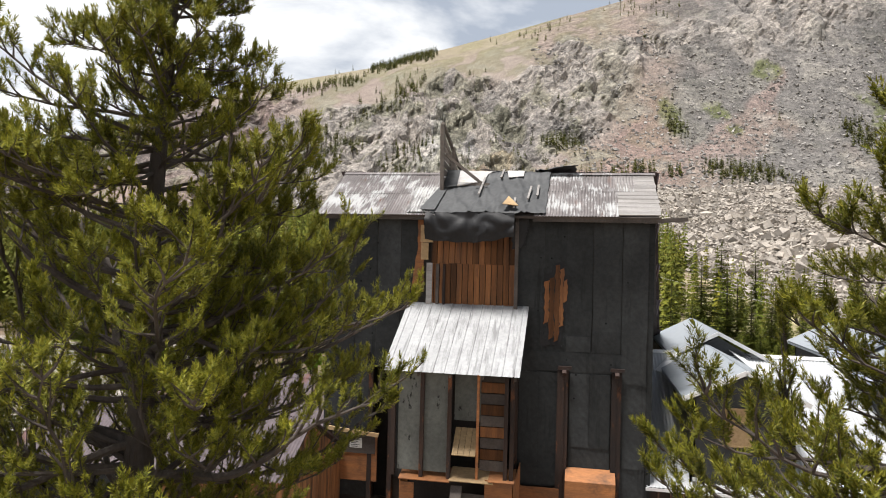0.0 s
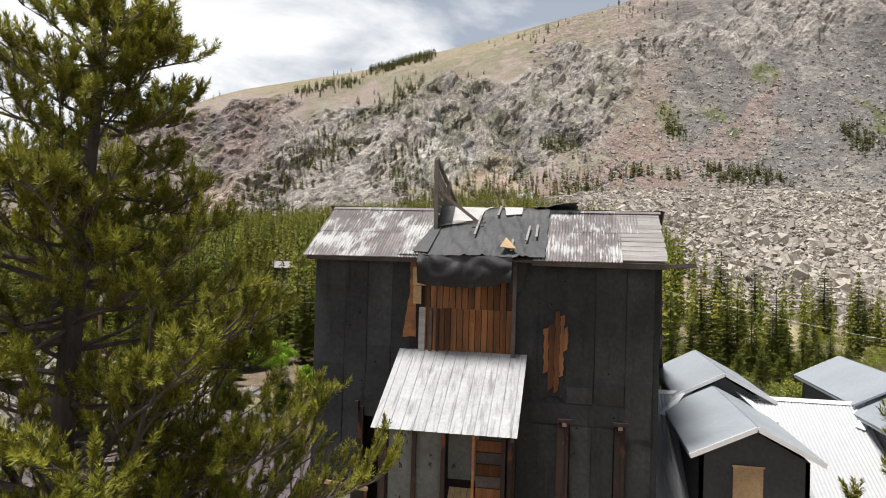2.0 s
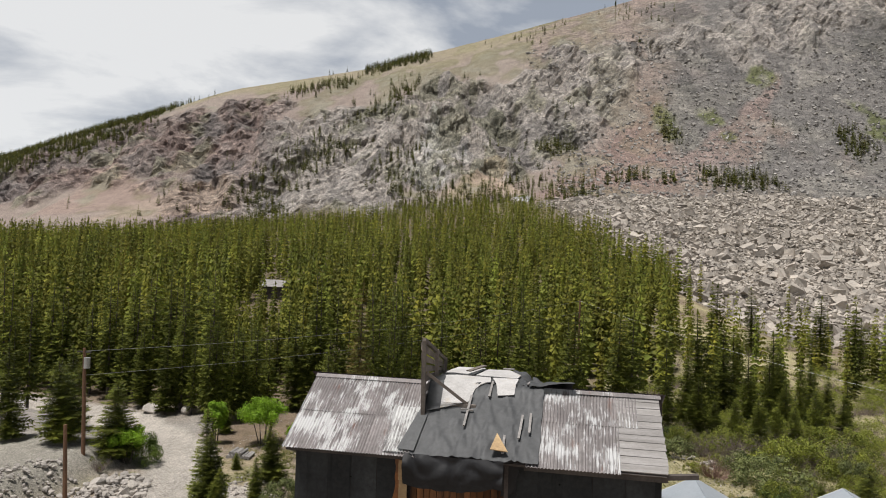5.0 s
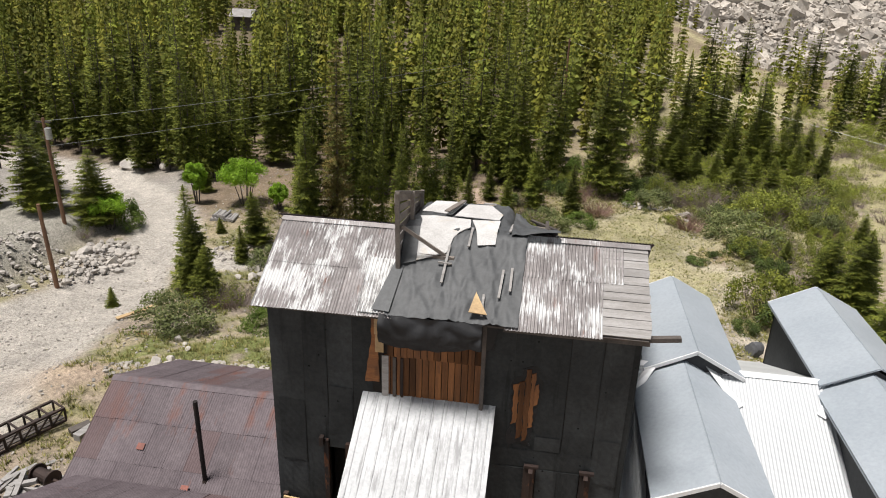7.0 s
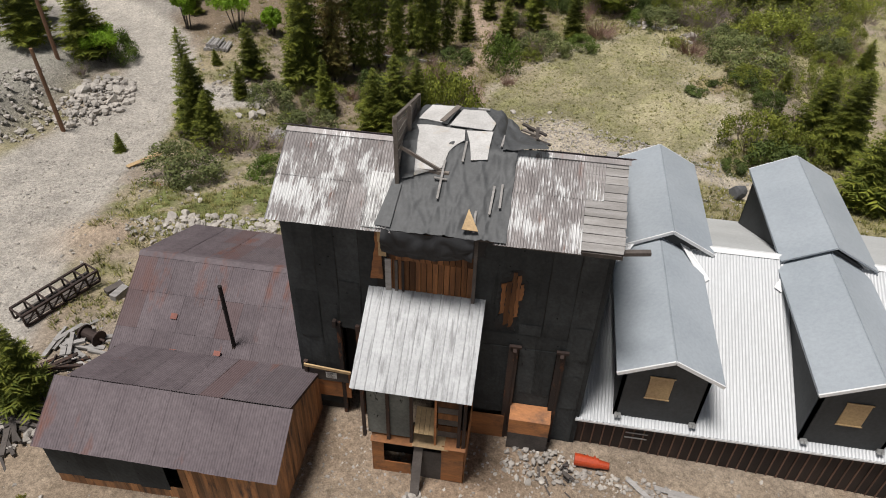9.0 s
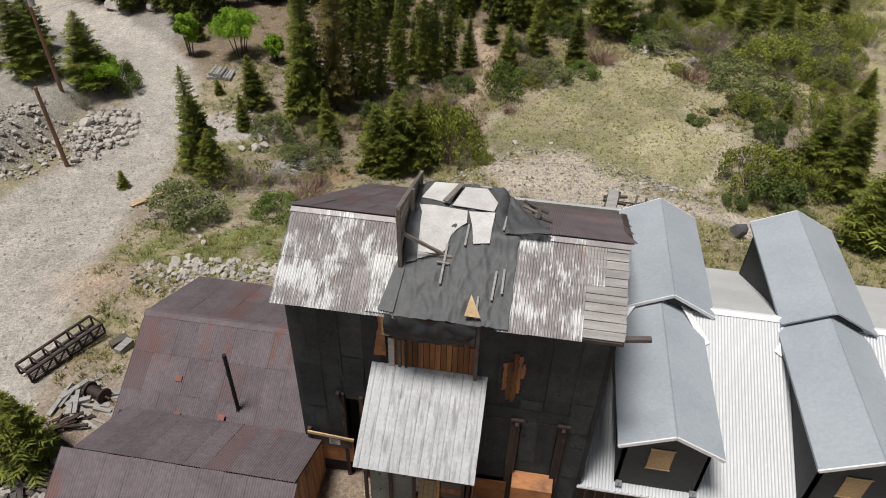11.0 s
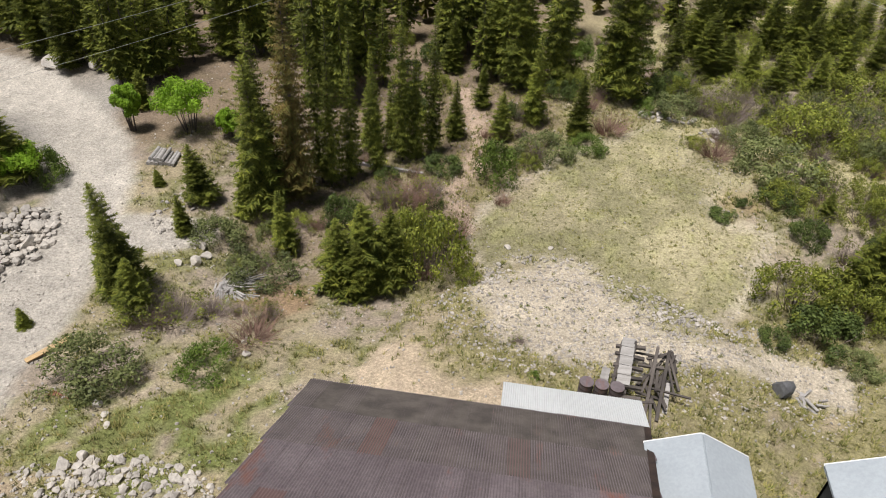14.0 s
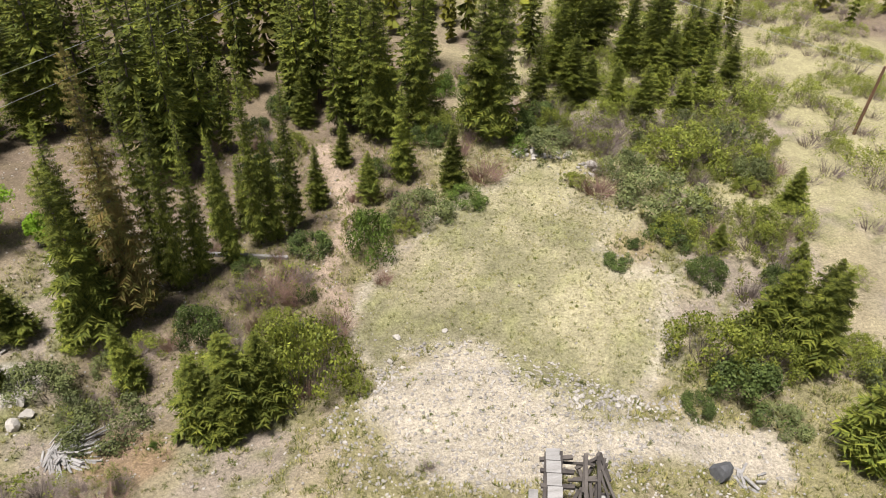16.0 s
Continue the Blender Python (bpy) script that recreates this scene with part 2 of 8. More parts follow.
def peeling(name, bare, bare2, paint, cover, blotch=0.8):
    """Corrugated steel whose white paint has worn away along the ridges, in large patches."""
    mat = surf(name, bare, bare2, 1.4, 9, 0.5, 0.2, bump=0.12, vary=0.14, stain=(0.17, 0.085, 0.06), stain_at=(0.60, 0.74), stain_scale=1.2, stain_stretch=(3.0, 0.8, 0.8))
    nt = mat.node_tree
    bsdf = nt.nodes["Principled BSDF"]
    col = bsdf.inputs["Base Color"].links[0].from_socket
    geo = nt.nodes.new("ShaderNodeNewGeometry")
    mp = nt.nodes.new("ShaderNodeMapping")
    mp.inputs["Scale"].default_value = (16.0, 1.6, 1.6)
    nt.links.new(geo.outputs["Position"], mp.inputs[0])
    streak = noise_node(nt, mp.outputs[0], 1.3, 6, 0.7)
    patch = noise_node(nt, geo.outputs["Position"], blotch, 5, 0.6)
    both = mix_node(nt, streak.outputs[0], patch.outputs[0], 0.55)
    r = ramp_node(nt, [(cover, (0, 0, 0)), (cover + 0.055, (1, 1, 1))])
    nt.links.new(both, r.inputs[0])
    nt.links.new(mix_node(nt, col, paint, r.outputs[0]), bsdf.inputs["Base Color"])
    return mat


PALE_ROOF = peeling("peeling_white_corrugated_steel", (0.165, 0.148, 0.145), (0.225, 0.205, 0.20), (0.48, 0.48, 0.477), 0.500)
WHITE_PEEL = peeling("mostly_white_corrugated_steel", (0.20, 0.19, 0.185), (0.26, 0.25, 0.245), (0.52, 0.52, 0.51), 0.47)
SHED_ROOF = surf("galvanised_ribbed_steel", (0.37, 0.375, 0.38), (0.31, 0.314, 0.318), 1.6, 12, 0.55, 0.2, bump=0.04, vary=0.04, fine_amt=0.3,
                 stain=(0.19, 0.19, 0.193), stain_at=(0.50, 0.66), stain_scale=2.0, stain_stretch=(5.0, 0.6, 0.6))
WHITE_ROOF = surf("white_painted_steel", (0.50, 0.51, 0.52), (0.46, 0.47, 0.48), 0.5, 6, 0.4, bump=0.02, fine_amt=0.12)
WHITE_TRIM = surf("white_metal_trim", (0.76, 0.76, 0.76), (0.68, 0.68, 0.68), 1, 8, 0.4, bump=0.02, fine_amt=0.15)
GREY_ROOF = surf("blue_grey_roofing_membrane", (0.335, 0.365, 0.395), (0.295, 0.325, 0.355), 0.6, 9, 0.5, bump=0.04, fine_amt=0.2, vary=0.04)
GREY_FLAT = surf("pale_grey_membrane", (0.48, 0.485, 0.48), (0.43, 0.435, 0.43), 0.6, 9, 0.6, bump=0.05, fine_amt=0.2)
DARK_WALL = surf("charcoal_wall_wrap", (0.045, 0.048, 0.05), (0.036, 0.038, 0.04), 0.8, 8, 0.75, bump=0.1, vary=0.06)
BROWN_BOARD = surf("dark_brown_boards", (0.035, 0.022, 0.017), (0.022, 0.015, 0.012), 1.2, 22, 0.8, bump=0.4, stretch=(3, 3, 0.4), vary=0.2)
BATTEN = surf("reddish_batten", (0.17, 0.095, 0.065), (0.12, 0.07, 0.05), 1.5, 22, 0.8, bump=0.3, stretch=(3, 3, 0.4), vary=0.2)
RED_BOARD = surf("orange_brown_boards", (0.235, 0.102, 0.040), (0.125, 0.060, 0.030), 1.6, 20, 0.8, bump=0.5, stretch=(4, 4, 0.35), vary=0.6, spec=0.2,
                 stain=(0.06, 0.035, 0.025), stain_at=(0.58, 0.72), stain_scale=1.5, stain_stretch=(3, 3, 0.5))
SHACK_BOARD = surf("weathered_tan_boards", (0.40, 0.185, 0.075), (0.15, 0.080, 0.042), 1.1, 18, 0.8, bump=0.4, stretch=(4, 4, 0.3), vary=0.38,
                   stain=(0.045, 0.032, 0.027), stain_at=(0.52, 0.68), stain_scale=1.4, stain_stretch=(3, 3, 0.5))
WEATHERED = surf("weathered_brown_boards", (0.21, 0.18, 0.155), (0.13, 0.11, 0.095), 1.5, 20, 0.85, bump=0.4, vary=0.3)
GREY_BOARD = surf("silvery_weathered_boards", (0.34, 0.322, 0.31), (0.24, 0.225, 0.212), 1.5, 20, 0.8, bump=0.4, stretch=(0.4, 4, 4), vary=0.15)
OLD_TIMBER = surf("dark_weathered_timber", (0.10, 0.085, 0.075), (0.055, 0.046, 0.042), 1.5, 20, 0.85, bump=0.4, vary=0.3)
RUST_TIMBER = surf("rust_stained_timber", (0.050, 0.028, 0.020), (0.022, 0.017, 0.016), 1.2, 16, 0.8, bump=0.4, stretch=(3, 3, 0.5), vary=0.35,
                   stain=(0.17, 0.065, 0.028), stain_at=(0.56, 0.66), stain_scale=2.2, stain_stretch=(2, 2, 0.7))
PEEL = surf("peeling_grey_panel", (0.17, 0.18, 0.165), (0.12, 0.127, 0.118), 1.4, 12, 0.75, bump=0.25, vary=0.15, stain=(0.015, 0.015, 0.015), stain_at=(0.60, 0.64), stain_scale=2.4, stain_stretch=(2.2, 2.2, 0.8))
PLY = surf("orange_plywood", (0.42, 0.17, 0.058), (0.26, 0.115, 0.05), 1.6, 14, 0.7, bump=0.15, stretch=(0.6, 0.6, 3), vary=0.25,
           stain=(0.11, 0.06, 0.035), stain_at=(0.52, 0.72), stain_scale=1.6)
PALE_PLY = surf("pale_plywood", (0.47, 0.33, 0.17), (0.38, 0.26, 0.14), 1.2, 14, 0.7, bump=0.15, vary=0.15)
OSB = surf("weathered_white_boards", (0.53, 0.515, 0.50), (0.43, 0.415, 0.40), 1.8, 26, 0.8, bump=0.1, vary=0.08, fine_amt=0.45, stain=(0.42, 0.36, 0.28), stain_at=(0.58, 0.7), stain_scale=1.6)
IRON = surf("rusty_iron", (0.075, 0.05, 0.042), (0.04, 0.03, 0.028), 2, 18, 0.7, 0.5, bump=0.3)
BLACK_PIPE = surf("black_iron_pipe", (0.018, 0.016, 0.016), (0.03, 0.022, 0.02), 2, 18, 0.6, 0.4, bump=0.2)
GALV = surf("dull_galvanised_metal", (0.42, 0.42, 0.41), (0.32, 0.32, 0.31), 2, 18, 0.45, 0.6, bump=0.1)
RED_SHEET = surf("red_corrugated_sheet", (0.25, 0.075, 0.05), (0.16, 0.055, 0.04), 2, 18, 0.6, 0.1, bump=0.2)
ORANGE = surf("orange_plastic", (0.46, 0.055, 0.012), (0.34, 0.045, 0.012), 2, 18, 0.5, bump=0.05)
PAPER = surf("white_paper", (0.7, 0.7, 0.68), (0.6, 0.6, 0.58), 2, 18, 0.7, bump=0.0)
INK = surf("black_ink", (0.04, 0.04, 0.04), (0.05, 0.05, 0.05), 2, 18, 0.7, bump=0.0)
# near-black boards: the shade inside openings is put into their colour
DEEP = surf("boards_dark_for_depth", (0.03, 0.024, 0.02), (0.02, 0.017, 0.015), 1.5, 14, 0.9, bump=0.3)
SCREE = surf("grey_scree_rock", (0.36, 0.34, 0.315), (0.25, 0.235, 0.22), 0.25, 1.6, 0.9, bump=0.4, dist=0.12, vary=0.35, island=True)
ROCK = surf("pale_granite", (0.45, 0.41, 0.365), (0.30, 0.275, 0.25), 0.9, 7, 0.9, bump=0.6, dist=0.05, vary=0.22, island=True)
TALUS = surf("tan_talus_rock", (0.44, 0.39, 0.335), (0.31, 0.28, 0.245), 0.25, 1.6, 0.9, bump=0.4, dist=0.12, vary=0.30, island=True)
DARK_ROCK = surf("dark_grey_rock", (0.10, 0.10, 0.105), (0.07, 0.07, 0.075), 1.2, 7, 0.9, bump=0.6, dist=0.05, vary=0.2)
BARK = surf("grey_brown_bark", (0.115, 0.095, 0.083), (0.060, 0.048, 0.042), 3, 22, 0.9, bump=0.7, dist=0.02, stretch=(1.5, 1.5, 0.5), vary=0.15)
TWIG = surf("grey_willow_stems", (0.27, 0.215, 0.19), (0.18, 0.14, 0.122), 1.5, 12, 0.9, bump=0, vary=0.2)
TWIG_RED = surf("reddish_willow_stems", (0.32, 0.20, 0.155), (0.22, 0.14, 0.11), 1.5, 12, 0.9, bump=0, vary=0.2)
NEEDLE = leafy("pine_needles", (0.095, 0.115, 0.016), (0.300, 0.285, 0.040), 0.45, 0.1, 0.2, 2.2)
SPRUCE = leafy("spruce_needles", (0.066, 0.088, 0.017), (0.190, 0.205, 0.034), 0.6, 0.32, patch=0.5)
FOREST = leafy("forest_needles", (0.118, 0.138, 0.021), (0.170, 0.182, 0.030), 0.65, 0.0, patch=0.3, tone=True)
BROWN_NEEDLE = leafy("browning_needles", (0.15, 0.105, 0.036), (0.125, 0.125, 0.035), 0.7, 0.1)
WILLOW = leafy("willow_leaves", (0.11, 0.14, 0.026), (0.25, 0.27, 0.050), 0.6, 0.25)
SHRUB = leafy("dark_green_shrub_leaves", (0.045, 0.068, 0.019), (0.105, 0.138, 0.038), 0.6, 0.2)
GREYSHRUB = leafy("grey_green_shrub_leaves", (0.105, 0.13, 0.05), (0.19, 0.21, 0.085), 0.6, 0.2)
BRIGHT = leafy("fresh_green_shrub_leaves", (0.075, 0.12, 0.022), (0.15, 0.21, 0.042), 0.6, 0.15)
ASPEN = leafy("fresh_aspen_leaves", (0.18, 0.31, 0.030), (0.27, 0.42, 0.045), 0.5, 0.12, 0.4)
POLE_WOOD = surf("orange_brown_pole_wood", (0.21, 0.115, 0.065), (0.14, 0.08, 0.05), 1.5, 16, 0.85, bump=0.4, stretch=(3, 3, 0.4), vary=0.1)
GRASS = leafy("grass_blades", (0.10, 0.125, 0.032), (0.36, 0.32, 0.14), 0.8, 0.1)
WEED = leafy("low_weed_leaves", (0.075, 0.105, 0.028), (0.19, 0.20, 0.065), 0.8, 0.1)


# ---- ground: one sheet to the horizon ----
PSI = radians(10.7)
CP, SP = math.cos(PSI), math.sin(PSI)


def to_uv(x, y):
    return x * CP + y * SP, -x * SP + y * CP


def to_xy(u, v):
    return u * CP - v * SP, u * SP + v * CP


ROAD = [(-19, -40, 7), (-21, 10, 7), (-23.5, 24, 5.2), (-24.4, 33, 3.8), (-25, 40, 2.9), (-25.6, 45, 2.5), (-27.3, 50.5, 2.2),
        (-31.5, 55, 2.2), (-38, 59.4, 2.5), (-50, 63, 2.6), (-75, 66, 2.6)]
SPUR = [(-25, 44, 1.6), (-21, 44.3, 1.4), (-18.7, 45.4, 0.9)]
MEADOW = [(-3.7, 48.9), (-3.0, 52.2), (-1.9, 54.9), (0.4, 57.6), (4.0, 61.0), (7.1, 63.6), (8.5, 64.9), (9.9, 63.7), (10.4, 59.8), (11.9, 58.4), (14.1, 58.9), (10.7, 54.9),
          (11.4, 53.0), (14.3, 52.1), (12.8, 49.1), (11.9, 46.4), (10.4, 44.0), (8.1, 41.8), (6.5, 42.3), (5.9, 43.5), (4.4, 44.8), (3.5, 47.6), (1.4, 47.9), (-0.9, 47.4), (-2.3, 46.0)]
APRON = [(-3.4, 43.9), (-1.4, 46.2), (1.4, 47.6), (3.5, 47.6), (4.4, 44.4), (5.9, 43.3), (6.5, 41.9), (8.3, 41.5), (11.2, 41.9), (15.5, 41.0), (14.7, 38.8), (7.7, 39.4), (3.3, 38.6), (1.0, 38.6), (-1.2, 40.2), (-2.6, 42.1)]
BARE_DIRT = [(-7.4, 33.0), (-7.3, 36.6), (-6.5, 38.3), (-4.6, 38.5), (-3.3, 36.6), (-1.8, 36.9), (-0.3, 37.1), (1.1, 35.9), (0.5, 33.0)]
TRAIL = [(-3.6, 49.5, 0.5), (-5.4, 53.6, 0.55), (-4.3, 56.6, 0.6), (-4.2, 59.5, 0.6), (-4.9, 63.3, 0.6), (-6.2, 66.5, 0.5)]


def along(x, y, line):
    """Signed distance outside a band of changing width."""
    best = np.full(np.shape(x), 1e9)
    for (ax, ay, aw), (bx, by, bw) in zip(line, line[1:]):
        dx, dy = bx - ax, by - ay
        t = np.clip(((x - ax) * dx + (y - ay) * dy) / (dx * dx + dy * dy), 0, 1)
        best = np.minimum(best, np.hypot(x - ax - t * dx, y - ay - t * dy) - (aw + (bw - aw) * t))
    return best


def inside(x, y, poly):
    """Signed distance to a polygon, negative inside."""
    best, odd = np.full(np.shape(x), 1e9), np.zeros(np.shape(x), bool)
    for (ax, ay), (bx, by) in zip(poly, poly[1:] + poly[:1]):
        dx, dy = bx - ax, by - ay
        t = np.clip(((x - ax) * dx + (y - ay) * dy) / (dx * dx + dy * dy), 0, 1)
        best = np.minimum(best, np.hypot(x - ax - t * dx, y - ay - t * dy))
        cross = ((ay > y) != (by > y)) & (x < (bx - ax) * (y - ay) / (by - ay + 1e-9) + ax)
        odd ^= cross
    return np.where(odd, -best, best)


def curve(u, pts):
    return np.interp(u, [p[0] for p in pts], [p[1] for p in pts])


FOOT = [(-1400, -8), (-900, -4), (-410, 0), (-200, 21), (-70, 37), (30, 53), (200, 62), (600, 66), (1500, 70)]
CREST = [(-1500, 20), (-900, 60), (-570, 114), (-430, 168), (-279, 221), (-105, 254), (70, 304), (259, 364), (570, 462), (1000, 560), (1500, 600)]


def cliffs(u, v):
    """Where the mountainside is bare rock rather than scree, 0 to 1."""
    n = fbm(u * 0.014, v * 0.010, 4, 51) - 0.5
    m = fbm(u * 0.05, v * 0.035, 3, 57) - 0.5
    s = (v - 520) / 400 + n * 0.30 + m * 0.10
    w = u + m * 60

    def field(u0, u1, s0, s1):
        return smooth((w - u0) / 24 + 0.5) * (1 - smooth((w - u1) / 24 + 0.5)) * smooth((s - s0) / 0.07 + 0.5) * (1 - smooth((s - s1) / 0.09 + 0.5))

    c = field(-470, -170, 0.30, 0.70)
    c = np.maximum(c, field(-230, -30, -0.02, 0.58))
    c = np.maximum(c, field(-40, 215, 0.15 + 0.33 * np.clip((u - 45) / 165, 0, 1), 0.62))
    c = np.maximum(c, field(225, 330, 0.52, 0.64))
    c = np.maximum(c, field(330, 900, 0.50, 0.80))
    return np.clip(c, 0, 1)


def jut(u, v):
    """How far the mountain's rock leans out over the slope below it."""
    return np.where(v > 520, cliffs(u, v) * crags(u, v), 0.0) * smooth((v - 520) / 40)


def blocky(u, v, size, seed):
    """Stepped random heights in skewed cells with wavering edges, 0 to 1."""
    a = (u * 0.94 + v * 0.34) / size + (fbm(u / size, v / size, 2, seed) - 0.5) * 1.1
    b = (v * 0.55 - u * 0.33) / size + (fbm(u / size + 5, v / size, 2, seed + 3) - 0.5) * 1.1
    return lattice(np.floor(a), np.floor(b), seed)


def ridged(u, v, seed):
    return 1 - np.abs(2 * fbm(u, v, 3, seed) - 1) * 2


def crags(u, v):
    """How far the bare rock stands out of the slope, in metres: fractured ribs and ledges."""
    a, b = u * 0.9 + v * 0.30, v * 0.75 - u * 0.36
    return 11 * ridged(a * 0.024, b * 0.014, 201) + 7 * ridged(a * 0.06, b * 0.035, 211) + 5 * blocky(u, v, 21, 2) + 4.5 * blocky(u, v, 10, 3) - 13


def ground_z(x, y):
    x, y = np.asarray(x, float), np.asarray(y, float)
    u, v = to_uv(x, y)
    z = 1.3 - 4.2 * smooth((y - 20) / 26) + 1.1 * smooth((-x - 14) / 9) * smooth((y - 34) / 12)
    z = z - 0.07 * np.clip(x - 2.5, 0, 14) * (1 - smooth((y - 20) / 20)) - 0.4 * smooth((-x - 8) / 10) * (1 - smooth((y - 25) / 15))
    z = z + 0.75 * np.exp(-(((x + 17.9) / 2.0) ** 2 + ((y - 26.8) / 1.5) ** 2))
    # the pale apron behind the mill stands a little over the meadow
    z = z + 0.7 * (1 - smooth((np.hypot((x - 2.5) / 1.25, (y - 38.5)) - 6.3) / 1.6))
    rd = np.minimum(along(x, y, ROAD), along(x, y, SPUR))
    z = z - 0.18 * smooth(-rd / 1.2)
    # the bank on the far side of the road
    z = z + 1.5 * smooth((-x - 28.5) / 3) * smooth((rd - 0.5) / 3) * smooth((y - 22) / 12) * (1 - smooth((y - 56) / 8))
    z = z + (fbm(x * 0.45, y * 0.45, 4, 3) - 0.5) * 0.34 * smooth((rd + 0.3) / 1.5) + (fbm(x * 0.09, y * 0.09, 3, 8) - 0.5) * 0.9 * smooth((y - 22) / 20)
    foot, crest = curve(u, FOOT), curve(u, CREST)
    wood = (foot + 2.9) * np.clip((v - 85) / 435, 0, 1) ** 1.15
    t = np.clip((v - 158) / 362, 0, 1)
    scree = (foot + 2.9) * (1 - (1 - t) ** 1.5)
    k = smooth((u - 56) / 22)
    far = wood * (1 - k) + scree * k
    s = np.clip((v - 520) / 400, 0, 1)
    shape = s - 0.05 * np.sin(s * 2 * math.pi)
    face = (crest - foot) * shape
    cliff = cliffs(u, v)
    gully = np.abs(fbm(u * 0.014, v * 0.005, 3, 31) - 0.5) * 2
    grit = lattice(np.floor(u * 3.1), np.floor(v * 2.7), 5) - 0.5
    rough = np.sin(np.clip(s, 0, 1) * math.pi) ** 0.5
    face = face + rough * ((0.3 - gully) * 10 + cliff * crags(u, v) * 0.55 + grit * (0.25 + 1.2 * cliff))
    back = -np.clip(v - 920, 0, None) * 0.25
    z = z + np.where(v > 80, far, 0) + np.where(v > 520, face + back, 0)
    z = z + k * smooth((v - 158) / 10) * (1 - smooth((v - 520) / 60)) * (fbm(u * 0.05, v * 0.05, 2, 61) - 0.5) * 6
    return z


def blend(a, b, k):
    return a + (b - a) * k[..., None]


def ground_tint(x, y):
    u, v = to_uv(x, y)
    n1, n2, n3 = fbm(x * 0.35, y * 0.35, 4, 71), fbm(x * 1.3, y * 1.3, 3, 81), fbm(x * 0.08, y * 0.08, 3, 91)
    dirt, pale, tan = np.array((0.40, 0.33, 0.26)), np.array((0.52, 0.475, 0.42)), np.array((0.42, 0.31, 0.215))
    green, straw, moss = np.array((0.20, 0.21, 0.075)), np.array((0.40, 0.345, 0.215)), np.array((0.31, 0.285, 0.165))
    wood, grey = np.array((0.235, 0.175, 0.125)), np.array((0.38, 0.36, 0.33))
    c = blend(np.broadcast_to(dirt, (*np.shape(x), 3)), tan, smooth((n1 - 0.5) / 0.2) * 0.7)
    yard = smooth((20.5 - y) / 3)
    wild = (1 - yard) * smooth((y - 21) / 4)
    c = blend(c, straw, wild * smooth((n1 - 0.42) / 0.15) * 0.75)
    c = blend(c, green, wild * smooth((n2 * 0.6 + n3 * 0.6 - 0.57) / 0.1) * 0.75)
    c = blend(c, np.array((0.47, 0.38, 0.22)), smooth((n3 - 0.5) / 0.1) * wild * 0.35)
    c = blend(c, np.array((0.60, 0.52, 0.42)), smooth((0.3 - inside(x, y, APRON) + (n1 - 0.5) * 2.6) / 0.7) * 0.9)
    c = blend(c, np.array((0.58, 0.46, 0.345)), smooth((0.2 - inside(x, y, BARE_DIRT) + (n1 - 0.5) * 3.0) / 0.7) * 0.85)
    c = blend(c, np.array((0.34, 0.215, 0.13)), smooth((1 - np.hypot((x + 13.2) / 2.6, (y - 41.4) / 1.6) + (n1 - 0.5) * 0.8) / 0.25) * 0.7)
    c = blend(c, np.array((0.36, 0.265, 0.15)), smooth((1 - np.hypot((x - 12.6) / 2.2, (y - 55.2) / 1.8) + (n1 - 0.5) * 0.8) / 0.25) * 0.8)
    c = blend(c, np.array((0.25, 0.19, 0.135)), smooth((1.1 - np.hypot((x + 9.5) / 7.5, (y - 49) / 6) + (n1 - 0.5) * 0.8) / 0.3) * 0.75)
    lush = smooth((1.1 - np.hypot((x + 12.5) / 6.5, (y - 31) / 4.5) + (n1 - 0.5) * 1.6) / 0.3)
    c = blend(c, np.array((0.19, 0.225, 0.065)), lush * smooth((n2 - 0.42) / 0.12) * 0.75)
    m = inside(x, y, MEADOW) + (n1 - 0.5) * 1.6
    gr = blend(np.broadcast_to(moss, c.shape), np.array((0.44, 0.39, 0.245)), smooth((n1 - 0.42) / 0.16))
    gr = blend(gr, np.array((0.40, 0.40, 0.16)), smooth((n2 - 0.56) / 0.12) * 0.35)
    c = blend(c, gr, smooth(-m / 0.8))
    c = blend(c, np.array((0.60, 0.53, 0.42)), np.exp(-((m + 0.1) / 0.45) ** 2) * 0.7)
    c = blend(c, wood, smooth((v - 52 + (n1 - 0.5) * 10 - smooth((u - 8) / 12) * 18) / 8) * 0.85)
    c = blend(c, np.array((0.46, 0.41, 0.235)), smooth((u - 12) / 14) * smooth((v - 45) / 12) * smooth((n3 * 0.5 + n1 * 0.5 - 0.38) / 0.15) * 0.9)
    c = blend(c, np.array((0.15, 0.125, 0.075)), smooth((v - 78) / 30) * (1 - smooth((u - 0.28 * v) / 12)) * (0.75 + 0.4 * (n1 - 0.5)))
    c = blend(c, np.array((0.50, 0.38, 0.29)), smooth((0.2 - along(x, y, TRAIL) + (n1 - 0.5) * 0.6) / 0.4) * 0.9)
    bank = smooth((-x - 28) / 3) * smooth((y - 25) / 8) * (1 - smooth((y - 58) / 10))
    c = blend(c, grey, bank * 0.8)
    rd = np.minimum(along(x, y, ROAD), along(x, y, SPUR))
    c = blend(c, pale * (0.92 + 0.2 * n2[..., None]), smooth((0.5 - rd + (n1 - 0.5) * 1.6) / 0.9))
    c = blend(c, np.array((0.55, 0.42, 0.31)), np.exp(-(((x + 17.9) / 2.2) ** 2 + ((y - 26.8) / 1.7) ** 2)) * 0.8)
    # the yard: rust red soil round the old ore bins
    c = blend(c, np.array((0.32, 0.155, 0.075)), yard * np.exp(-((x + 0.2) / 3.2) ** 2 - ((y - 17.4) / 2.4) ** 2) * 0.8 * n1 * 1.8)
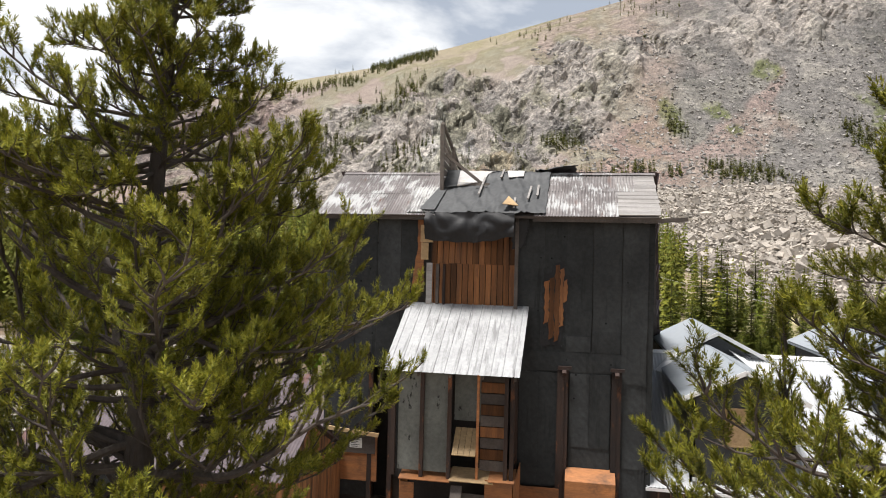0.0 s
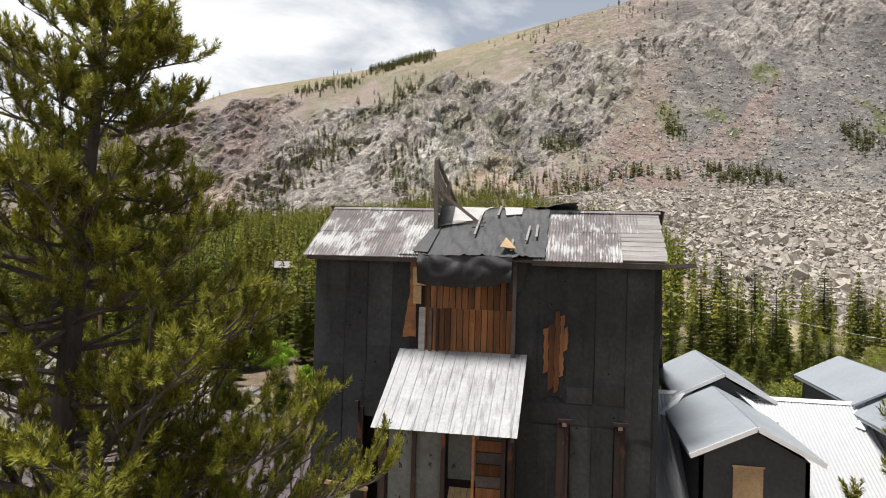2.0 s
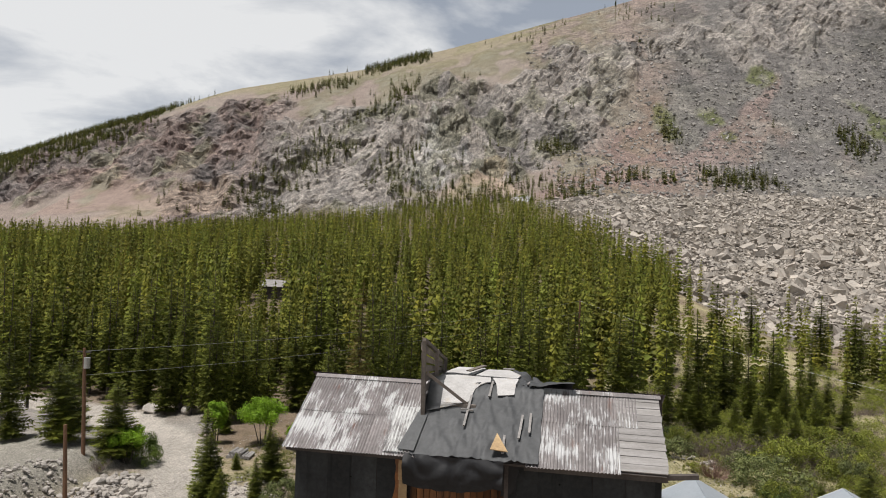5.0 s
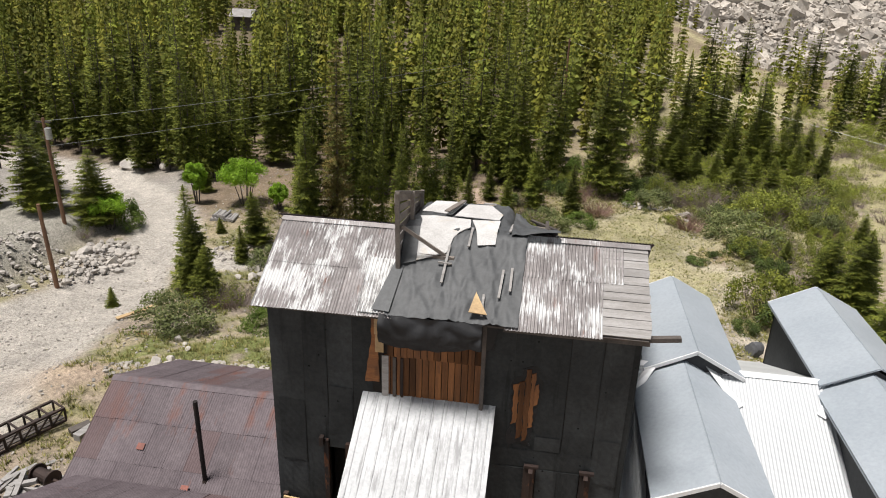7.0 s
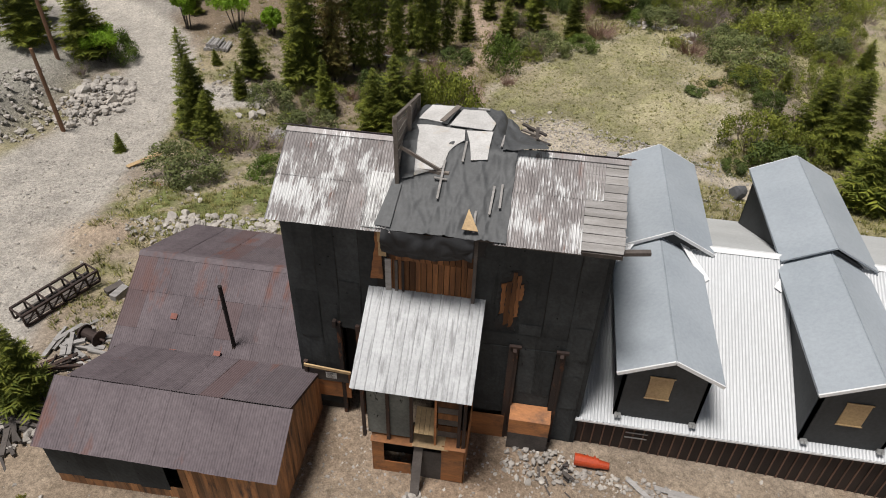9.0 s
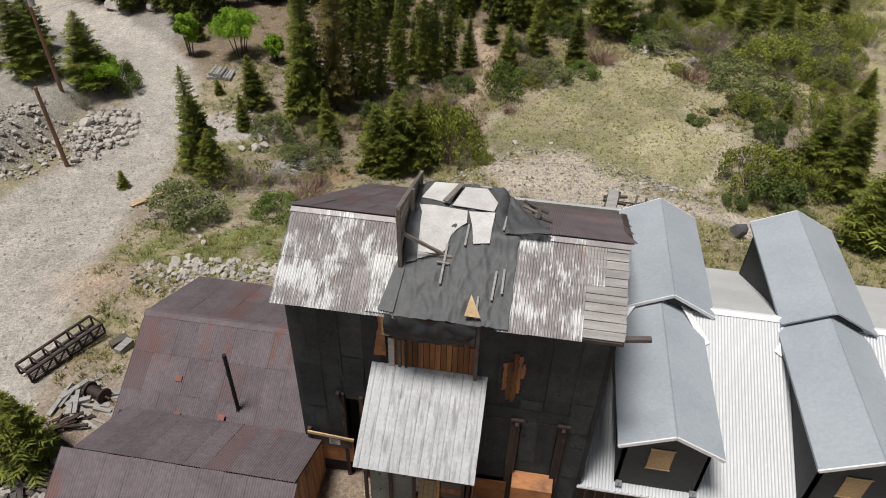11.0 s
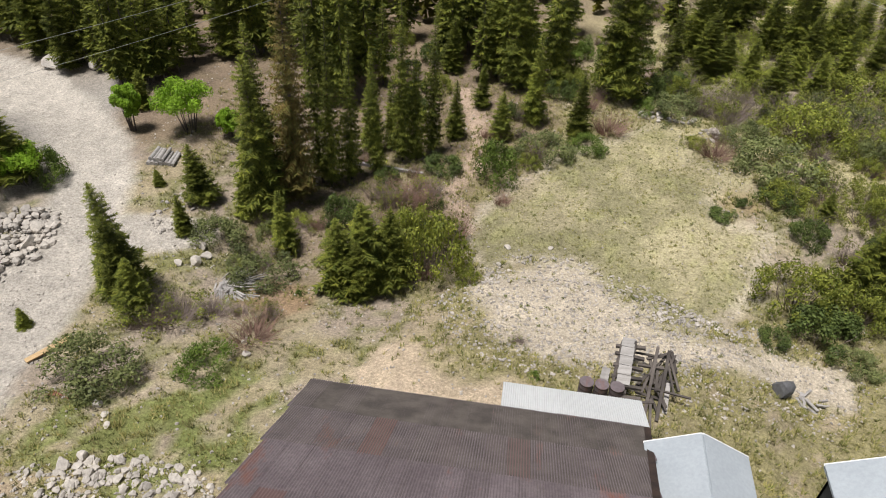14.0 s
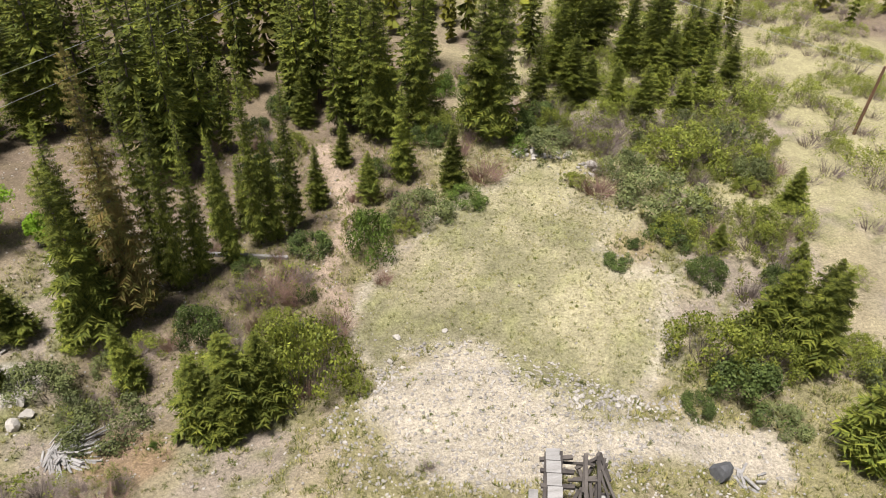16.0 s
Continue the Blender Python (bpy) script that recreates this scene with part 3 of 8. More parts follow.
    # brown soil over the whole yard, darkened for the soft shade there
    c = blend(c, np.array((0.36, 0.28, 0.205)), yard * 0.75)
    # scree and the mountain
    k = smooth((u - 60) / 14) * smooth((v - 150) / 18)
    c = blend(c, np.array((0.20, 0.175, 0.145)), k)
    s = np.clip((v - 500) / 420, 0, 1)
    g1, g2, g3 = fbm(u * 0.011, v * 0.011, 4, 101), fbm(u * 0.045, v * 0.045, 4, 111), fbm(u * 0.018, v * 0.004, 4, 121)
    cl = cliffs(u, v)
    left, right = smooth((-u - 120) / 90), smooth((u - 90) / 160)
    scree = blend(np.broadcast_to(np.array((0.33, 0.27, 0.235)), c.shape), np.array((0.225, 0.212, 0.20)), smooth((u - 175 - 110 * s + (g1 - 0.5) * 170) / 45))
    scree = blend(scree, np.array((0.30, 0.235, 0.205)), smooth((u - 200) / 60) * smooth((g3 * 0.7 + g1 * 0.4 - 0.56) / 0.06) * 0.8)
    scree = blend(scree, np.array((0.14, 0.135, 0.13)), smooth((u - 200) / 60) * smooth((fbm(u * 0.03, v * 0.012, 4, 151) - 0.57) / 0.06) * 0.7)
    scree = blend(scree, np.array((0.36, 0.31, 0.265)), smooth((g3 - 0.50) / 0.1) * 0.5 * (1 - 0.6 * right))
    b1, b2, b3 = blocky(u, v, 46, 1), blocky(u, v, 21, 2), blocky(u, v, 10, 3)
    crag = blend(np.broadcast_to(np.array((0.405, 0.37, 0.335)), c.shape), np.array((0.27, 0.205, 0.185)), left * 0.9)
    crag = blend(crag, np.array((0.22, 0.21, 0.20)), smooth((b2 * 0.6 + g2 * 0.6 - 0.60) / 0.2) * 0.5 * (1 + 0.5 * smooth((u - 200) / 40)))
    crag = blend(crag, np.array((0.46, 0.425, 0.39)), smooth((b3 - 0.72) / 0.1) * 0.5 * (1 - 0.6 * left))
    crag = blend(crag, np.array((0.66, 0.64, 0.61)), smooth(1.6 - 1.6 * np.hypot((u + 8 + (g2 - 0.5) * 40) / 27, (s - 0.33 + (b2 - 0.5) * 0.14) / 0.17)))
    # fans of pink and tan scree under the cliffs
    def fan(face, apex, foot, half, colour, amount):
        (ua, sa), (ub, sb) = apex, foot
        t = (sa - s) / (sa - sb)
        mid = ua + (ub - ua) * t + (g2 - 0.5) * 26
        k = smooth((half * np.clip(t, 0, 1.4) + 3 - np.abs(u - mid)) / 9 + 0.5) * smooth(t * 8) * (1 - smooth((t - 1.15) / 0.25))
        return blend(face, np.array(colour), k * amount)

    # hollows between the rock ribs: crevice shade painted as a darker grey
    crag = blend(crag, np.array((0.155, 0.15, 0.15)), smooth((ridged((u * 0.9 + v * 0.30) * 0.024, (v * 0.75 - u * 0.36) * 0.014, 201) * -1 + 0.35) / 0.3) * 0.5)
    face = blend(scree, crag, cl)
    face = fan(face, (208, 0.47), (140, 0.13), 46, (0.315, 0.235, 0.205), 0.95)
    face = fan(face, (336, 0.49), (246, 0.26), 26, (0.31, 0.24, 0.215), 0.85)
    face = fan(face, (41, 0.28), (33, 0.13), 24, (0.45, 0.355, 0.275), 0.95)
    face = fan(face, (-318, 0.43), (-296, 0.26), 48, (0.36, 0.275, 0.235), 0.95)
    face = fan(face, (-205, 0.36), (-222, 0.20), 50, (0.40, 0.32, 0.26), 0.8)
    for cu, cs, ru, rs in ((250, 0.36, 12, 0.03), (254, 0.31, 9, 0.02), (392, 0.32, 12, 0.06), (318, 0.48, 14, 0.02), (205, 0.36, 8, 0.05)):
        face = blend(face, np.array((0.15, 0.17, 0.06)), smooth((1.2 - np.hypot((u - cu) / ru, (s - cs) / rs) + (g2 - 0.5) * 2.2) / 0.4) * 0.75)
    face = blend(face, np.array((0.42, 0.39, 0.355)), smooth((g2 - 0.64) / 0.06) * 0.5)
    face = blend(face, np.array((0.17, 0.18, 0.075)), smooth((g2 * 0.6 + g1 * 0.4 - 0.53) / 0.05) * (0.35 + 0.3 * smooth((s - 0.62) / 0.3)) * (1 - 0.8 * right))
    face = blend(face, np.array((0.33, 0.29, 0.19)), smooth((s - 0.78 + (g1 - 0.5) * 0.2) / 0.12) * 0.75 * (1 - smooth((u - 40) / 160)))
    face = blend(face, np.array((0.85, 0.85, 0.86)), smooth(2 - 2 * np.hypot((u - 60) / 9, (s - 0.06) / 0.02)))
    face = face * 0.93
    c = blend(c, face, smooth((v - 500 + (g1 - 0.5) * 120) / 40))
    return c


def axis(fine, step, lo, hi, grow, big, keep=(-1e9, 1e9)):
    """Grid lines: even in the fine stretch, then wider and wider."""
    mid = list(np.arange(fine[0], fine[1] + 1e-6, step))
    a, s = [], step
    p = fine[1]
    while p < hi:
        s = min(s * grow, big if p < keep[1] else 60)
        p += s
        a.append(p)
    b, s, p = [], step, fine[0]
    while p > lo:
        s = min(s * grow, big if p > keep[0] else 60)
        p -= s
        b.append(p)
    return np.array(b[::-1] + mid + a)


def build_ground():
    us = axis((-24, 34), 0.5, -2600, 2600, 1.06, 3.6, (-620, 620))
    vs = axis((8, 72), 0.5, -900, 1700, 1.06, 3.4, (-30, 950))
    uu, vv = np.meshgrid(us, vs)
    x, y = to_xy(uu, vv)
    z = ground_z(x, y)
    x, y = to_xy(uu, vv - jut(uu, vv))
    nu, nv = len(us), len(vs)
    idx = np.arange(nu * nv).reshape(nv, nu)
    faces = np.stack([idx[:-1, :-1], idx[:-1, 1:], idx[1:, 1:], idx[1:, :-1]], -1).reshape(-1, 4)
    me = np_mesh("ground", np.stack([x, y, z], -1).reshape(-1, 3), faces)
    rock = np.where(vv > 500, np.maximum(0.8 * cliffs(uu, vv), 0.55 * smooth((uu - 60) / 60)), 0.0)
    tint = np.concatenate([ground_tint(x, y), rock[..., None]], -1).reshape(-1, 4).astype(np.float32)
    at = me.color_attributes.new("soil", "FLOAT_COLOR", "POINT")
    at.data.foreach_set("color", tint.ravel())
    flat = (vv[:-1, :-1] < 480).ravel()
    me.polygons.foreach_set("use_smooth", flat)
    mat = bpy.data.materials.new("soil_grass_and_rock")
    mat.use_nodes = True
    nt = mat.node_tree
    bsdf = nt.nodes["Principled BSDF"]
    att = nt.nodes.new("ShaderNodeAttribute")
    att.attribute_name = "soil"
    geo = nt.nodes.new("ShaderNodeNewGeometry")
    col = att.outputs["Color"]
    for scale, lo, hi, amt in ((22.0, 0.5, 1.4, 0.7), (7.0, 0.55, 1.35, 0.85), (1.3, 0.72, 1.2, 0.7), (0.11, 0.72, 1.2, 0.7)):
        n = noise_node(nt, geo.outputs["Position"], scale, 8, 0.7)
        r = ramp_node(nt, [(0.33, (lo,) * 3), (0.67, (hi,) * 3)])
        nt.links.new(n.outputs[0], r.inputs[0])
        col = mix_node(nt, col, r.outputs[0], amt, "MULTIPLY")
    ground_col = col
    bsdf.inputs["Roughness"].default_value = 0.95
    bsdf.inputs["Specular IOR Level"].default_value = 0.15
    n = noise_node(nt, geo.outputs["Position"], 5.0, 10, 0.7)
    b1 = nt.nodes.new("ShaderNodeBump")
    b1.inputs["Strength"].default_value, b1.inputs["Distance"].default_value = 0.5, 0.08
    nt.links.new(n.outputs[0], b1.inputs["Height"])
    n2 = noise_node(nt, geo.outputs["Position"], 0.09, 12, 0.75)
    b2 = nt.nodes.new("ShaderNodeBump")
    b2.inputs["Strength"].default_value, b2.inputs["Distance"].default_value = 0.6, 3.0
    nt.links.new(n2.outputs[0], b2.inputs["Height"])
    nt.links.new(b1.outputs[0], b2.inputs["Normal"])
    vor = nt.nodes.new("ShaderNodeTexVoronoi")
    vor.feature = "DISTANCE_TO_EDGE"
    vor.inputs["Scale"].default_value = 0.11
    soft = noise_node(nt, geo.outputs["Position"], 0.12, 4, 0.6)
    add = nt.nodes.new("ShaderNodeVectorMath")
    add.operation = "MULTIPLY_ADD"
    add.inputs[1].default_value = (9, 9, 9)
    nt.links.new(soft.outputs["Color"], add.inputs[0])
    nt.links.new(geo.outputs["Position"], add.inputs[2])
    nt.links.new(add.outputs[0], vor.inputs["Vector"])
    b3 = nt.nodes.new("ShaderNodeBump")
    b3.inputs["Distance"].default_value = 3.0
    nt.links.new(att.outputs["Alpha"], b3.inputs["Strength"])
    nt.links.new(vor.outputs["Distance"], b3.inputs["Height"])
    nt.links.new(b2.outputs[0], b3.inputs["Normal"])
    # broken rock: a shade and a step for each fragment, in two sizes
    prev = b3
    for scale, high in ((0.21, 3.0), (0.6, 1.2)):
        cell = nt.nodes.new("ShaderNodeTexVoronoi")
        cell.inputs["Scale"].default_value = scale
        nt.links.new(add.outputs[0], cell.inputs["Vector"])
        tone = ramp_node(nt, [(0.1, (0.62, 0.62, 0.63)), (0.9, (1.32, 1.31, 1.29))])
        sep = nt.nodes.new("ShaderNodeSeparateXYZ")
        nt.links.new(cell.outputs["Color"], sep.inputs[0])
        nt.links.new(sep.outputs[0], tone.inputs[0])
        ground_col = mix_node(nt, ground_col, tone.outputs[0], att.outputs["Alpha"], "MULTIPLY")
        bb = nt.nodes.new("ShaderNodeBump")
        bb.inputs["Distance"].default_value = high
        nt.links.new(att.outputs["Alpha"], bb.inputs["Strength"])
        nt.links.new(sep.outputs[1], bb.inputs["Height"])
        nt.links.new(prev.outputs[0], bb.inputs["Normal"])
        prev = bb
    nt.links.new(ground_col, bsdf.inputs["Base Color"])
    nt.links.new(prev.outputs[0], bsdf.inputs["Normal"])
    ob = part_mesh("ground", me, mat)
    tagged(ob, "valley floor of dirt, dry grass and gravel below a rocky mountainside", "ground", kind="structure")


build_ground()


def gz(x, y):
    return float(ground_z(np.array([x]), np.array([y]))[0])


# ---- corrugated and boarded surfaces ----
def wave_mesh(name, w, l, pitch=0.076, amp=0.016, seg=4, thick=0.0):
    """A corrugated sheet: x across, y down the slope, z out."""
    n = max(2, int(round(w / pitch)) * seg)
    xs = np.linspace(0, w, n + 1)
    zs = amp * np.cos(xs / pitch * 2 * math.pi)
    v = np.concatenate([np.stack([xs, np.zeros(n + 1), zs], -1), np.stack([xs, np.full(n + 1, -l), zs], -1)])
    i = np.arange(n)
    f = np.stack([i, i + n + 1, i + n + 2, i + 1], -1)
    return np_mesh(name, v, f, True)


def rib_mesh(name, w, l, gap=0.23, rib=0.03, high=0.022):
    """A sheet with narrow raised ribs."""
    xs, zs = [0.0], [0.0]
    k = int(w / gap)
    for i in range(k):
        c = gap * (i + 0.5)
        for dx, z in ((-rib, 0), (-rib * 0.45, high), (rib * 0.45, high), (rib, 0)):
            xs.append(c + dx)
            zs.append(z)
    xs.append(w)
    zs.append(0.0)
    n = len(xs)
    v = [(x, 0, z) for x, z in zip(xs, zs)] + [(x, -l, z) for x, z in zip(xs, zs)]
    i = np.arange(n - 1)
    return np_mesh(name, v, np.stack([i, i + n, i + n + 1, i + 1], -1))


def roof_frame(top_left, right, down):
    """The pose of a roof slope: x to the right along the ridge, -y down the slope."""
    ex = Vector(right).normalized()
    ey = -(Vector(down) - Vector(down).dot(ex) * ex).normalized()
    ez = ex.cross(ey)
    m = Matrix((ex, ey, ez)).transposed().to_4x4()
    m.translation = Vector(top_left)
    return m


SHEETS = {}


def lay_sheets(parent, frame_m, width, length, mat, sheet_w=0.66, rows=2, name="roof_sheet", skip=(), lap=0.1, slack=0.010):
    """Corrugated sheets laid in rows over a slope, each a piece of its own."""
    cols = max(1, round(width / sheet_w))
    w, l = width / cols, length / rows
    key = (round(w, 3), round(l, 3), mat.name)
    if key not in SHEETS:
        SHEETS[key] = wave_mesh(name, w + 0.02, l + lap, pitch=w / round(w / 0.076))
        SHEETS[key].materials.append(mat)
    for r in range(rows):
        for c in range(cols):
            if (c, r) in skip:
                continue
            ob = new(name, SHEETS[key])
            ob.parent = parent
            jig = rnd.uniform(-slack, slack)
            ob.matrix_basis = frame_m @ Matrix.Translation((c * w, -r * l + jig, 0.012 + (rows - r) * 0.012 + rnd.uniform(0, 0.008))) @ pose(0, 0, 0, 0, 0, rnd.uniform(-0.25, 0.25))


def wall_boards(parent, a, b, z_low, z_top, mat, width=0.19, depth=0.025, name="board", ragged=0.0, gap=0.006, out=(0, -1)):
    """Upright boards from a to b (plan points); z_low and z_top may be numbers or functions of the way 0..1."""
    ax, ay, bx, by = *a, *b
    length = math.hypot(bx - ax, by - ay)
    n = max(1, round(length / width))
    ex, ey = (bx - ax) / length, (by - ay) / length
    for i in range(n):
        t0, t1 = i / n, (i + 1) / n
        s0, s1 = t0 * length + gap / 2, t1 * length - gap / 2
        tm = (t0 + t1) / 2
        lo = z_low(tm) if callable(z_low) else z_low
        lo -= rnd.uniform(0, ragged)
        hi0 = z_top(t0) if callable(z_top) else z_top
        hi1 = z_top(t1) if callable(z_top) else z_top
        d = depth + rnd.uniform(-0.004, 0.006)
        bm = bmesh.new()
        ps = [(ax + ex * s0, ay + ey * s0), (ax + ex * s1, ay + ey * s1)]
        vs = []
        for k in (0, d):
            for (px, py), hi in zip(ps, (hi0, hi1)):
                vs.append(bm.verts.new((px + out[0] * k, py + out[1] * k, lo)))
                vs.append(bm.verts.new((px + out[0] * k, py + out[1] * k, hi)))
        for f in ((0, 1, 3, 2), (4, 6, 7, 5), (0, 4, 5, 1), (2, 3, 7, 6), (1, 5, 7, 3), (0, 2, 6, 4)):
            bm.faces.new([vs[j] for j in f])
        part(name, bm, mat, parent)


# ---- the shaft house: a tall tar-papered tower with a long rear roof ----
TX0, TX1, TY = -5.88, 2.44, 18.9
RIDGE_Y, RIDGE_Z, EAVE_Y, EAVE_Z = 20.62, 10.46, 18.46, 9.2
LOW_Y, LOW_Z = 31.1, 4.2
house = thing("shaft_house", "tall mine shaft house in black tar paper with rusty corrugated roofs", "mine building", (0, 0, 0))


def back_z(y):
    return RIDGE_Z + (LOW_Z - RIDGE_Z) * (y - RIDGE_Y) / (LOW_Y - RIDGE_Y)


def tower_shell():
    # side walls, following the roof, and the rear wall
    for x, name in ((TX0, "side_wall"), (TX1, "side_wall")):
        s = 1 if x == TX0 else -1
        bm = bmesh.new()
        prof = [(TY, -0.6), (LOW_Y - 0.4, -2.4), (LOW_Y - 0.4, back_z(LOW_Y - 0.4) - 0.12), (RIDGE_Y, RIDGE_Z - 0.14), (TY, EAVE_Z + 0.1)]
        slab(bm, [(x, y, z) for y, z in (prof if s > 0 else prof[::-1])], 0.14 * 1)
        part(name, bm, TAR, house)
    bm = bmesh.new()
    box(bm, TX0 + 0.15, TX1 - 0.15, LOW_Y - 0.55, LOW_Y - 0.4, -2.4, LOW_Z)
    part("rear_wall", bm, TAR, house)
    # front sheathing behind the paper, with the lower openings left out
    bm = bmesh.new()
    y0, y1 = TY, TY + 0.12
    for x0, x1, z0, z1 in ((TX0, TX1, 5.3, 9.25), (TX0, -4.62, 0.8, 5.3), (-4.12, -3.4, 0.8, 5.3), (-0.85, TX1, 0.8, 5.3)):
        box(bm, x0, x1, y0, y1, z0, z1)
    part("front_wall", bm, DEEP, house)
    # backing behind the lower openings, coloured near black as their inside shade
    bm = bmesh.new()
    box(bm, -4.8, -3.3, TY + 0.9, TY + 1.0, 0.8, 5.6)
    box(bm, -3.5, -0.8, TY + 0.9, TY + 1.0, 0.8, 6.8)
    part("dark_backing", bm, DEEP, house)


def paper(x0, x1, z0, z1, lift=0.0, mat=TAR, name="tar_paper_strip", torn=0.0):
    """A strip of tar paper with slightly wavy edges and a swell."""
    nx, nz = 5, max(4, int((z1 - z0) / 0.25))
    seed = rnd.random() * 100
    vs, fs = [], []
    for j in range(nz + 1):
        for i in range(nx + 1):
            x = x0 + (x1 - x0) * i / nx
            z = z0 + (z1 - z0) * j / nz
            if i in (0, nx):
                x += (noise.noise((seed, z * 1.3, i)) * 0.012)
            swell = 0.014 + 0.020 * noise.noise((x * 2.3 + seed, z * 1.1, 0.3)) + 0.008 * noise.noise((x * 6, z * 5 + seed, 1.3))
            vs.append((x, TY - 0.012 - lift - swell, z))
    for j in range(nz):
        for i in range(nx):
            a = j * (nx + 1) + i
            fs.append((a, a + 1, a + nx + 2, a + nx + 1))
    me = np_mesh(name, vs, fs)
    me.polygons.foreach_set("use_smooth", np.ones(len(me.polygons), bool))
    part_mesh(name, me, mat, house)


def ragged_patch(name, outline, y, mat, depth=0.02, rag=0.05, parent=None):
    """A flat piece with a torn outline; outline as (x, z)."""
    pts = []
    n = len(outline)
    for i in range(n):
        (x0, z0), (x1, z1) = outline[i], outline[(i + 1) % n]
        k = max(1, int(math.hypot(x1 - x0, z1 - z0) / 0.09))
        for j in range(k):
            t = j / k
            pts.append((x0 + (x1 - x0) * t + rnd.uniform(-rag, rag), z0 + (z1 - z0) * t + rnd.uniform(-rag, rag)))
    bm = bmesh.new()
    top = [bm.verts.new((px, y, pz)) for px, pz in pts]
    low = [bm.verts.new((px, y + depth, pz)) for px, pz in pts]
    m = len(pts)
    bm.faces.new(top)
    for i in range(m):
        bm.faces.new((top[i], top[(i + 1) % m], low[(i + 1) % m], low[i]))
    return part(name, bm, mat, parent or house)


def tower_front():
    left = [(-5.88, -5.19), (-5.19, -4.6), (-4.6, -3.96), (-3.96, -3.47)]
    for k, (a, b) in enumerate(left):
        paper(a + 0.006, b - 0.006, 5.45 if k > 1 else 1.6, 9.22, 0.010 * (k % 2))
    paper(-4.62, -3.4, 5.1, 5.5, 0.02)
    paper(-4.12, -3.42, 2.2, 5.2, 0.01)
    right = [(-0.84, -0.14), (-0.14, 0.41), (0.41, 1.08), (1.08, 1.80), (1.80, 2.44)]
    for k, (a, b) in enumerate(right):
        if k == 1:
            paper(a, b + 0.01, 7.9, 9.22, 0.003)
            paper(a, b + 0.01, 5.7, 5.98, 0.003)
            continue
        paper(a + 0.006, b - 0.006, 1.3 if k == 4 else 5.7, 9.22, 0.010 * (k % 2))
    paper(-0.84, 1.82, 5.25, 5.74, 0.018)
    for a, b, lo, hi in ((1.1, 1.78, 5.76, 6.3), (1.82, 2.42, 5.0, 6.25), (-5.86, -5.2, 4.6, 6.4), (-4.58, -3.98, 5.5, 6.9), (0.45, 1.05, 5.76, 6.15), (1.86, 2.4, 2.9, 4.3)):
        paper(a, b, lo, hi, 0.022, name="tar_paper_patch")
    # paper round the torn window of bare boards
    paper(-0.14, 0.41, 5.9, 7.95, 0.003)
    ragged_patch("torn_edge", [(-0.20, 5.9), (0.34, 5.9), (0.36, 6.3), (0.34, 6.68), (0.46, 6.9), (0.44, 7.3), (0.5, 7.6), (0.36, 8.04), (0.14, 8.0), (0.06, 7.72), (-0.14, 7.72), (-0.18, 7.5), (-0.15, 6.4)], TY - 0.036, TAR_SHEET, 0.03, 0.06)
    for xa, xb, za, zb in ((-0.13, -0.01, 6.45, 7.56), (0.0, 0.12, 6.05, 7.66), (0.13, 0.25, 5.98, 7.98), (0.26, 0.36, 6.35, 7.9), (0.36, 0.44, 7.0, 7.6)):
        ragged_patch("bare_board", [(xa, za), (xb, za + 0.06), (xb, zb), (xa, zb - 0.05)], TY - 0.055 - rnd.uniform(0, 0.012), RED_BOARD, 0.018, 0.02)
    # lower right: two papered doors between posts
    for x0, x1 in ((-0.72, 0.28), (0.55, 1.58)):
        door = bmesh.new()
        box(door, x0, x1, TY - 0.03, TY - 0.012, 2.3 if x0 < 0 else 2.7, 5.26)
        d = part("door", door, TAR, house, "papered loading door")
        for k in range(2):
            xm = x0 + (x1 - x0) * (k + 0.5) / 2
            bm = bmesh.new()
            box(bm, xm - 0.25, xm + 0.24, TY - 0.045 - 0.006 * k, TY - 0.03, 2.35 if x0 < 0 else 3.35, 5.2)
            part("tar_paper_panel", bm, TAR, d)
    for x, r in ((-0.8, 0.07), (0.34, 0.1), (0.47, 0.06), (1.66, 0.07), (1.78, 0.06)):
        bm = bmesh.new()
        beam(bm, (x, TY - 0.09, 1.2), (x, TY - 0.09, 5.3), r * 1.6, r * 1.8)
        part("post", bm, RUST_TIMBER, house)
    for x in (0.42, 1.72):
        bm = bmesh.new()
        beam(bm, (x - 0.16, TY - 0.16, 5.36), (x + 0.18, TY - 0.16, 5.36), 0.09, 0.07)
        beam(bm, (x, TY - 0.22, 5.2), (x, TY - 0.1, 5.34), 0.1, 0.12)
        part("pulley_bracket", bm, IRON, house, "small metal pulley bracket")
    # plywood at the foot of the doors
    for x0, x1, z0, z1, y, mat in ((-0.75, 0.35, 1.25, 2.3, 0.16, PLY), (0.5, 1.72, 2.0, 2.62, 0.5, PLY), (0.5, 1.72, 1.2, 2.0, 0.5, OLD_TIMBER)):
        bm = bmesh.new()
        box(bm, x0, x1, TY - y - 0.02, TY - y, z0, z1)
        if y > 0.3 and z1 > 2.5:
            slab(bm, [(x0, TY - y - 0.02, z1), (x1, TY - y - 0.02, z1), (x1, TY - 0.06, z1 + 0.22), (x0, TY - 0.06, z1 + 0.22)], 0.02)
            box(bm, x0, x0 + 0.02, TY - y, TY - 0.06, z0, z1)
            box(bm, x1 - 0.02, x1, TY - y, TY - 0.06, z0, z1)
        part("plywood_panel", bm, mat, house)
    # lower left: dark doorway and boards with a notice
    bm = bmesh.new()
    box(bm, -5.72, -4.45, TY - 0.14, TY - 0.1, 2.05, 3.25)
    pl = part("plywood_panel", bm, PLY, house)
    bm = bmesh.new()
